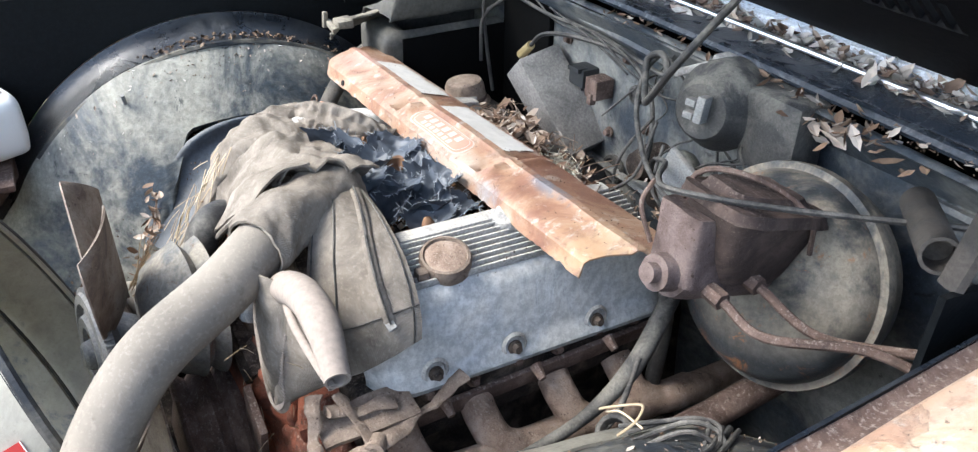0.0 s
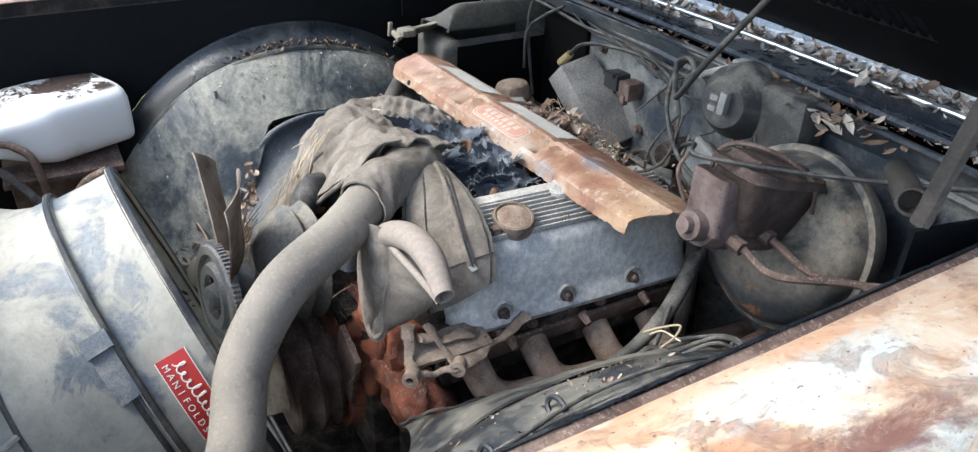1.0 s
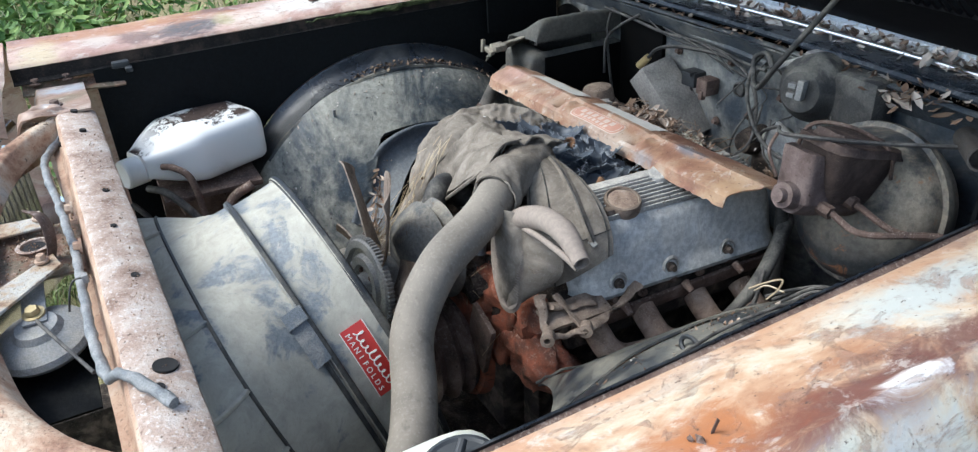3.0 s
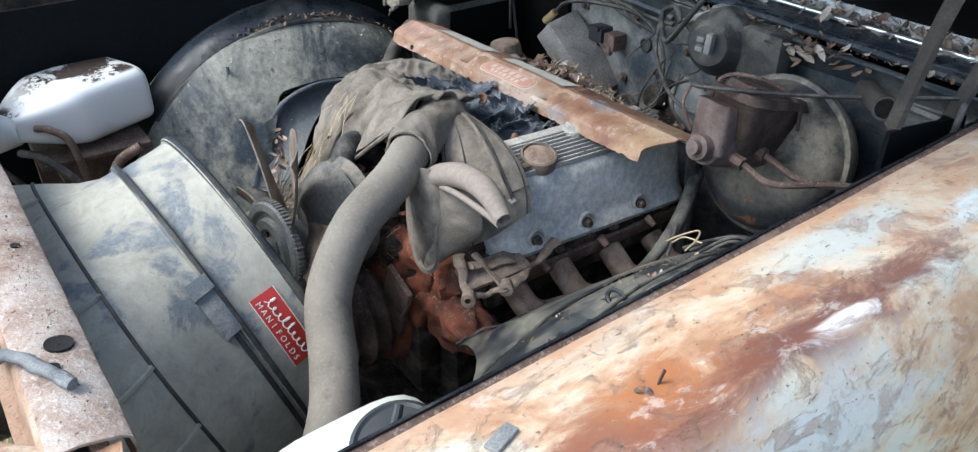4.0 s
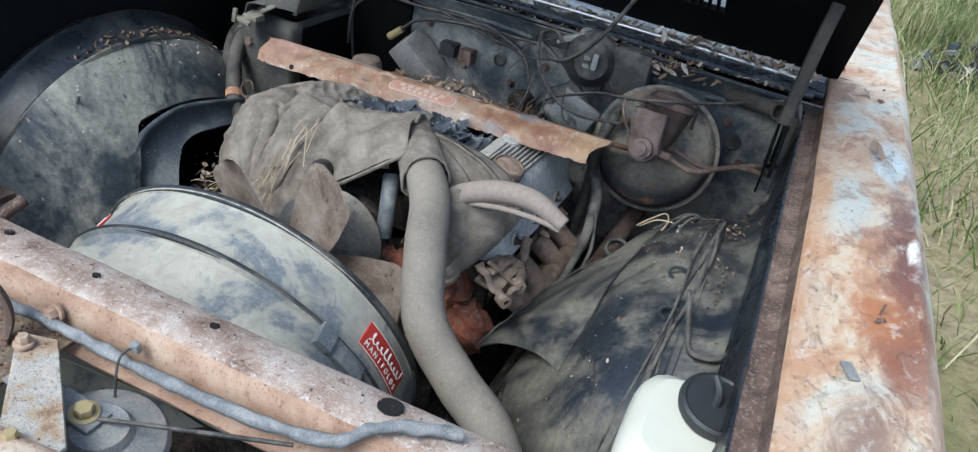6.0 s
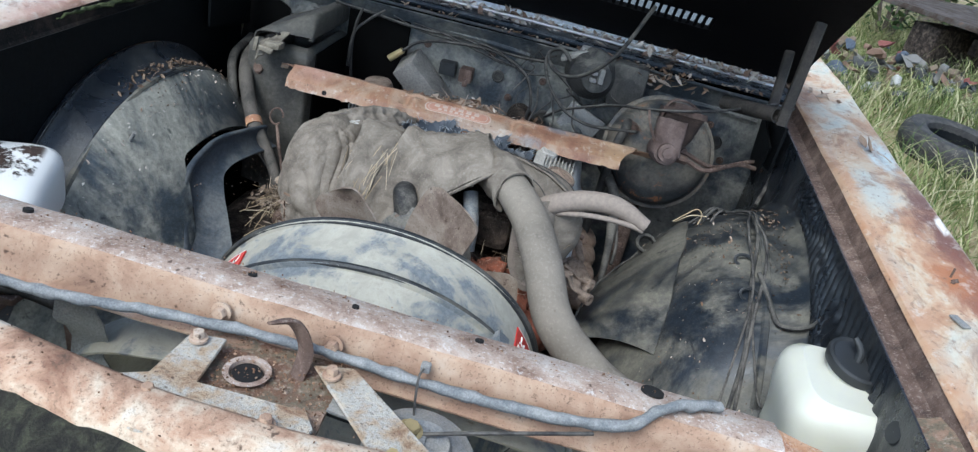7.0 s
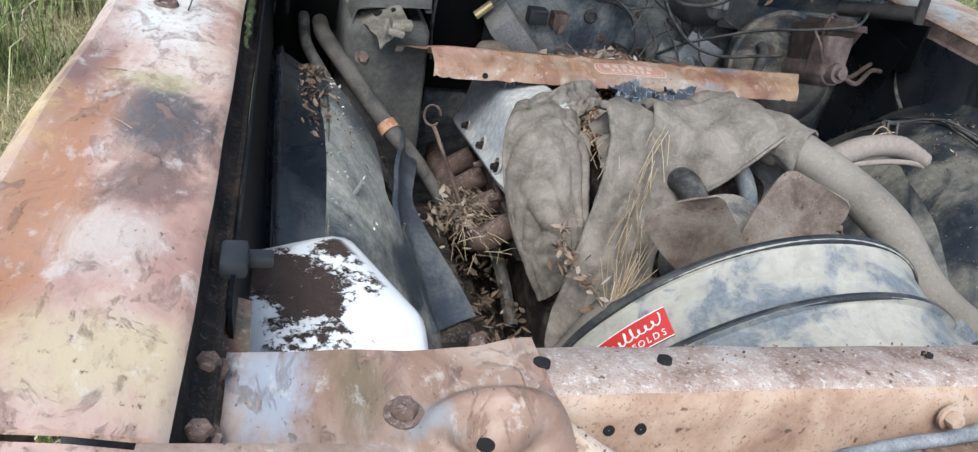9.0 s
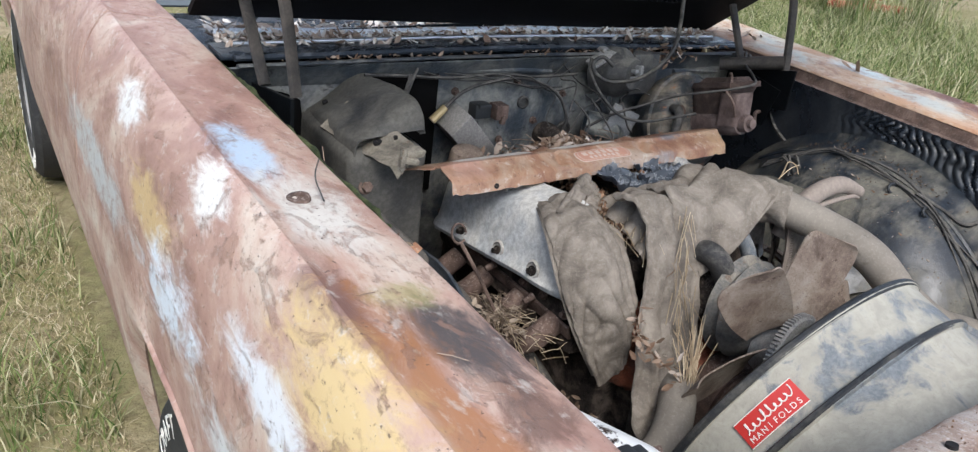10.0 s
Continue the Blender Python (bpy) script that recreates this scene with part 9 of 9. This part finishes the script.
def tree(x, y, r, h, seed):
    rr = random.Random(seed)
    t = thing("tree", (x, y, 0), "grey-barked tree at the edge of the woods", "tree", "trees")
    part("trunk", roughened(tube([(x, y, -0.1), (x + 0.05, y, h * 0.3), (x + 0.1, y + 0.1, h * 0.65), (x + 0.05, y, h)], [r * 1.25, r, r * 0.75, r * 0.3], 12, 6), 6, r * 0.25), BARK_M, t)
    lv = []
    for k in range(9):
        a = rr.uniform(0, 6.3)
        z0 = h * rr.uniform(0.45, 0.9)
        e = Vector((x + math.cos(a) * h * 0.3, y + math.sin(a) * h * 0.3, z0 + h * rr.uniform(0.05, 0.25)))
        part("limb", tube([(x + 0.05, y, z0), tuple((Vector((x, y, z0)) + e) / 2 + Vector((0, 0, 0.2))), tuple(e)], [r * 0.4, r * 0.25, r * 0.08], 6, 4), BARK_M, t)
        for _ in range(110):
            lv.append(leaf_shape(e + Vector((rr.gauss(0, 0.6), rr.gauss(0, 0.6), rr.gauss(0, 0.45))), rr.uniform(0.06, 0.13), rr))
    part("crown", join(*lv), WOODS_M, t, "loose dark green crown", smooth=False)


for i, (x, y, r, h) in enumerate(((2.9, 10.6, 0.16, 6.5), (4.7, 11.4, 0.13, 6.0), (6.6, 11.8, 0.18, 7.0), (9.6, 11.0, 0.15, 6.0), (1.2, 11.4, 0.14, 6.0), (12.6, 8.6, 0.17, 6.5), (-6.5, 7.5, 0.16, 6.0), (-9.0, 1.0, 0.15, 6.0))):
    tree(x, y, r, h, 80 + i)

# ---- scrap heap, pole, tyre and red machine ----
PALETTE = [plain("scrap %s" % n, c, rr_, mt) for n, c, rr_, mt in (("grey cloth", (0.055, 0.056, 0.055), 0.9, 0), ("blue cloth", (0.06, 0.075, 0.10), 0.9, 0), ("black plastic", (0.03, 0.03, 0.033), 0.5, 0), ("cardboard", (0.15, 0.115, 0.08), 0.9, 0), ("white plastic", (0.36, 0.36, 0.35), 0.5, 0), ("red cloth", (0.16, 0.055, 0.045), 0.9, 0), ("brown scrap", (0.16, 0.10, 0.07), 0.8, 0), ("pale scrap", (0.14, 0.135, 0.125), 0.7, 0))]
sr = random.Random(21)
KINDS = (("cloth_wad", "crumpled wad of cloth on a scrap heap", "cloth"), ("carton", "battered carton on a scrap heap", "carton"), ("scrap_panel", "bent scrap panel on a scrap heap", "scrap"), ("canister", "old canister on a scrap heap", "canister"))
for i in range(210):
    a, r = sr.uniform(0, 6.283), math.sqrt(sr.random())
    x, y = 2.75 + 1.35 * r * math.cos(a), 6.5 + 0.95 * r * math.sin(a)
    z = 0.50 * max(0.0, 1 - r * r) * sr.uniform(0.5, 1.0)
    kind = sr.choice((0, 0, 0, 1, 2, 3))
    m = Matrix.Translation((x, y, z * 0.8 + 0.01)) @ Euler((sr.uniform(-0.6, 0.6), sr.uniform(-0.6, 0.6), sr.uniform(0, 6.3))).to_matrix().to_4x4()
    sc = sr.uniform(0.035, 0.095)
    if kind == 0:
        g = turned([(0.001, -0.4), (0.5, -0.38), (0.85, -0.1), (0.9, 0.1), (0.6, 0.38), (0.001, 0.45)], Matrix.Diagonal((sc, sc * sr.uniform(0.6, 1), sc * 0.6, 1)), 14)
        g = roughened(moved(g, m), 9, 0.09, i)
        mat_ = sr.choice((PALETTE[0], PALETTE[0], PALETTE[1], PALETTE[2], PALETTE[5], PALETTE[6], PALETTE[7]))
    elif kind == 1:
        g = roughened(moved(cbox((0, 0, 0), (sc * 1.6, sc, sc * 0.8), 0.012), m), 6, 0.03, i)
        mat_ = sr.choice((PALETTE[3], PALETTE[3], PALETTE[4], PALETTE[7]))
    elif kind == 2:
        g = thicken(roughened(moved(sheet(lambda u, v: ((u - 0.5) * sc * 1.6, (v - 0.5) * sc, 0.04 * math.sin(u * 5)), 10, 5), m), 7, 0.05, i), 0.006)
        mat_ = sr.choice((PALETTE[6], PALETTE[7], PALETTE[2]))
    else:
        g = moved(turned([(0.001, -0.5), (0.42, -0.5), (0.45, -0.45), (0.45, 0.35), (0.3, 0.45), (0.15, 0.5), (0.15, 0.6), (0.001, 0.6)], Matrix.Diagonal((sc, sc, sc, 1)), 16), m)
        mat_ = sr.choice((PALETTE[4], PALETTE[1], PALETTE[2], PALETTE[0]))
    nm, lb, ct = KINDS[kind]
    single(nm, g, mat_, (x, y, 0), lb, ct, "scrap heap")
pole = thing("pole", (1.92, 5.95, 0), "leaning galvanised pole with a dark sleeve at its foot", "pole")
part("tube", tube([(1.92, 5.95, 0.0), (1.78, 6.0, 1.0), (1.36, 6.15, 4.2)], 0.028, 12, 4), ZINC, pole)
part("sleeve", tube([(1.92, 5.95, -0.02), (1.84, 5.98, 0.55)], 0.036, 12, 2), PALETTE[2], pole, "dark sleeve")


def lying_tyre(x, y, r):
    t = thing("tyre", (x, y, 0), "old black tyre lying flat in the grass", "tyre")
    m = frame_of((x, y, 0.10), (0.05, -0.08, 1))
    part("rubber", turned([(r * 0.60, -0.09), (r * 0.9, -0.10), (r * 0.98, -0.06), (r, 0.0), (r * 0.98, 0.06), (r * 0.9, 0.10), (r * 0.72, 0.105), (r * 0.60, 0.09), (r * 0.58, 0.0)], m, 44, close=True), TYRE_M, t)
    part("wheel_disc", turned([(r * 0.60, 0.06), (r * 0.56, 0.0), (r * 0.3, -0.01), (r * 0.2, 0.02), (0.001, 0.02)], m, 30), BLACK_BARE, t, "dark wheel disc")


lying_tyre(2.72, 4.75, 0.36)
single("white_bag", roughened(moved(turned([(0.001, -0.3), (0.6, -0.3), (0.9, 0.0), (0.5, 0.3), (0.001, 0.35)], Matrix.Diagonal((0.28, 0.16, 0.10, 1)), 16), Matrix.Translation((3.6, 6.3, 0.06))), 10, 0.08), PALETTE[4], (3.6, 6.3, 0), "crumpled white bag in the grass", "bag")
RED_RUST = rusty("red machine rust", [(0.3, (0.12, 0.035, 0.025)), (0.5, (0.28, 0.07, 0.04)), (0.7, (0.34, 0.13, 0.08))], (0.3, 0.2, 0.15), 0.3, 8)
mach = thing("farm_machine", (9.2, 6.4, 0), "rusty red farm implement standing in the grass", "machine")
for k, (a, b, r) in enumerate((((8.6, 6.2, 0.1), (9.2, 6.5, 0.9), 0.06), ((9.2, 6.5, 0.9), (9.9, 6.3, 0.2), 0.06), ((8.5, 6.1, 0.15), (10.0, 5.9, 0.1), 0.05), ((9.2, 6.5, 0.9), (9.3, 7.2, 0.3), 0.06), ((8.9, 6.3, 0.5), (9.6, 6.4, 0.55), 0.05))):
    part("beam", tube([a, b], r, 8, 2), RED_RUST, mach)
part("disc", turned([(0.001, 0.05), (0.2, 0.03), (0.42, -0.02), (0.43, -0.03), (0.001, 0.0)], frame_of((9.3, 6.1, 0.45), (0.4, -1, 0.2)), 30), RED_RUST, mach)
parked = thing("parked_car", (-5.6, 6.6, 0), "dark blue parked car behind the grass", "car")
part("body", roughened(moved(cbox((0, 0, 0.55), (1.7, 4.0, 0.55), 0.2), Matrix.Translation((-5.6, 6.6, 0)) @ Matrix.Rotation(radians(30), 4, "Z")), 3, 0.03), COWL_M, parked)
part("cabin", moved(cbox((0, 0.2, 1.0), (1.4, 2.0, 0.5), 0.22), Matrix.Translation((-5.6, 6.6, 0)) @ Matrix.Rotation(radians(30), 4, "Z")), GLASS, parked)
part("chrome_bumper", moved(cbox((0, -2.05, 0.5), (1.6, 0.12, 0.14), 0.04), Matrix.Translation((-5.6, 6.6, 0)) @ Matrix.Rotation(radians(30), 4, "Z")), CHROME_M, parked)
for sx in (-1, 1):
    for sy in (-1.3, 1.3):
        part("wheel", turned([(0.15, -0.1), (0.30, -0.1), (0.32, 0), (0.30, 0.1), (0.001, 0.1)], Matrix.Translation((-5.6, 6.6, 0)) @ Matrix.Rotation(radians(30), 4, "Z") @ frame_of((sx * 0.78, sy, 0.32), (sx, 0, 0), (0, 1, 0)), 24), TYRE_M, parked)


# ---- old flat trailer with a rail, its jack and a concrete block ----
TRAILER_M = rusty("grey-brown trailer rust", [(0.30, (0.022, 0.017, 0.015)), (0.46, (0.055, 0.040, 0.032)), (0.58, (0.085, 0.078, 0.075)), (0.72, (0.13, 0.085, 0.062))], (0.14, 0.13, 0.12), 0.4, 7, 0.002)
TA, TB = Vector((3.6, 6.55, 0)), Vector((8.9, 10.2, 0))
TD = (TB - TA).normalized()
TW = Vector((-TD.y, TD.x, 0))
trailer_m = Matrix.Translation(TA) @ Matrix((TD, TW, Vector((0, 0, 1)))).transposed().to_4x4()
LT = (TB - TA).length
trailer = thing("trailer", tuple(TA), "rusty flat trailer with a low rail, standing in long grass", "trailer")
part("deck", moved(cbox((LT / 2, 0.85, 0.66), (LT, 1.7, 0.05), 0.006), trailer_m), TRAILER_M, trailer, "weathered deck")
part("side_rail", moved(cbox((LT / 2, 0.02, 0.60), (LT, 0.06, 0.16), 0.008), trailer_m), TRAILER_M, trailer, "rusted channel along the deck")
part("chassis", moved(cbox((LT / 2, 0.5, 0.48), (LT * 0.9, 0.08, 0.14), 0.008), trailer_m), IRON_GREASY, trailer)
part("top_rail", moved(cbox((LT / 2, 0.03, 1.16), (LT, 0.05, 0.05), 0.006), trailer_m), TRAILER_M, trailer)
for i in range(13):
    part("post", moved(cbox((0.08 + (LT - 0.16) * i / 12, 0.03, 0.91), (0.05, 0.05, 0.46), 0.006), trailer_m), TRAILER_M, trailer)
for i in range(2):
    q = LT * (0.72 + 0.12 * i)
    part("wheel", turned([(0.16, -0.1), (0.32, -0.1), (0.34, 0), (0.32, 0.1), (0.18, 0.1), (0.14, 0.06), (0.001, 0.07)], trailer_m @ frame_of((q, 0.12, 0.34), (0, -1, 0), (1, 0, 0)), 30), TYRE_M, trailer, "black trailer tyre")
for k in range(3):
    part("board", moved(cbox((LT / 2, 0.075, 0.76 + 0.15 * k), (LT, 0.025, 0.13), 0.004), trailer_m), TRAILER_M, trailer, "weathered dark side board")
# added dark block that stands for the shade below the deck
part("deck_shade_block", moved(cbox((LT / 2, 0.9, 0.34), (LT * 0.96, 0.3, 0.44), 0.02), trailer_m), IRON_GREASY, trailer, "dark block added as the shade under the deck")
jack = part("jack", moved(tube([(2.72, -0.05, 0.02), (2.86, -0.06, 0.86)], 0.035, 12, 2), trailer_m), ZINC, trailer, "galvanised jack leg")
part("jack_handle", moved(tube([(2.80, -0.06, 0.86), (2.92, -0.10, 0.88), (2.98, -0.16, 0.82)], 0.014, 8, 3), trailer_m), ZINC, jack)
single("concrete_block", roughened(moved(cbox((2.45, -0.12, 0.14), (0.40, 0.26, 0.28), 0.02, Matrix.Rotation(radians(12), 4, "Y")), trailer_m), 8, 0.02), CONCRETE, tuple(trailer_m @ Vector((2.45, -0.12, 0))), "pale concrete block under the trailer", "block")
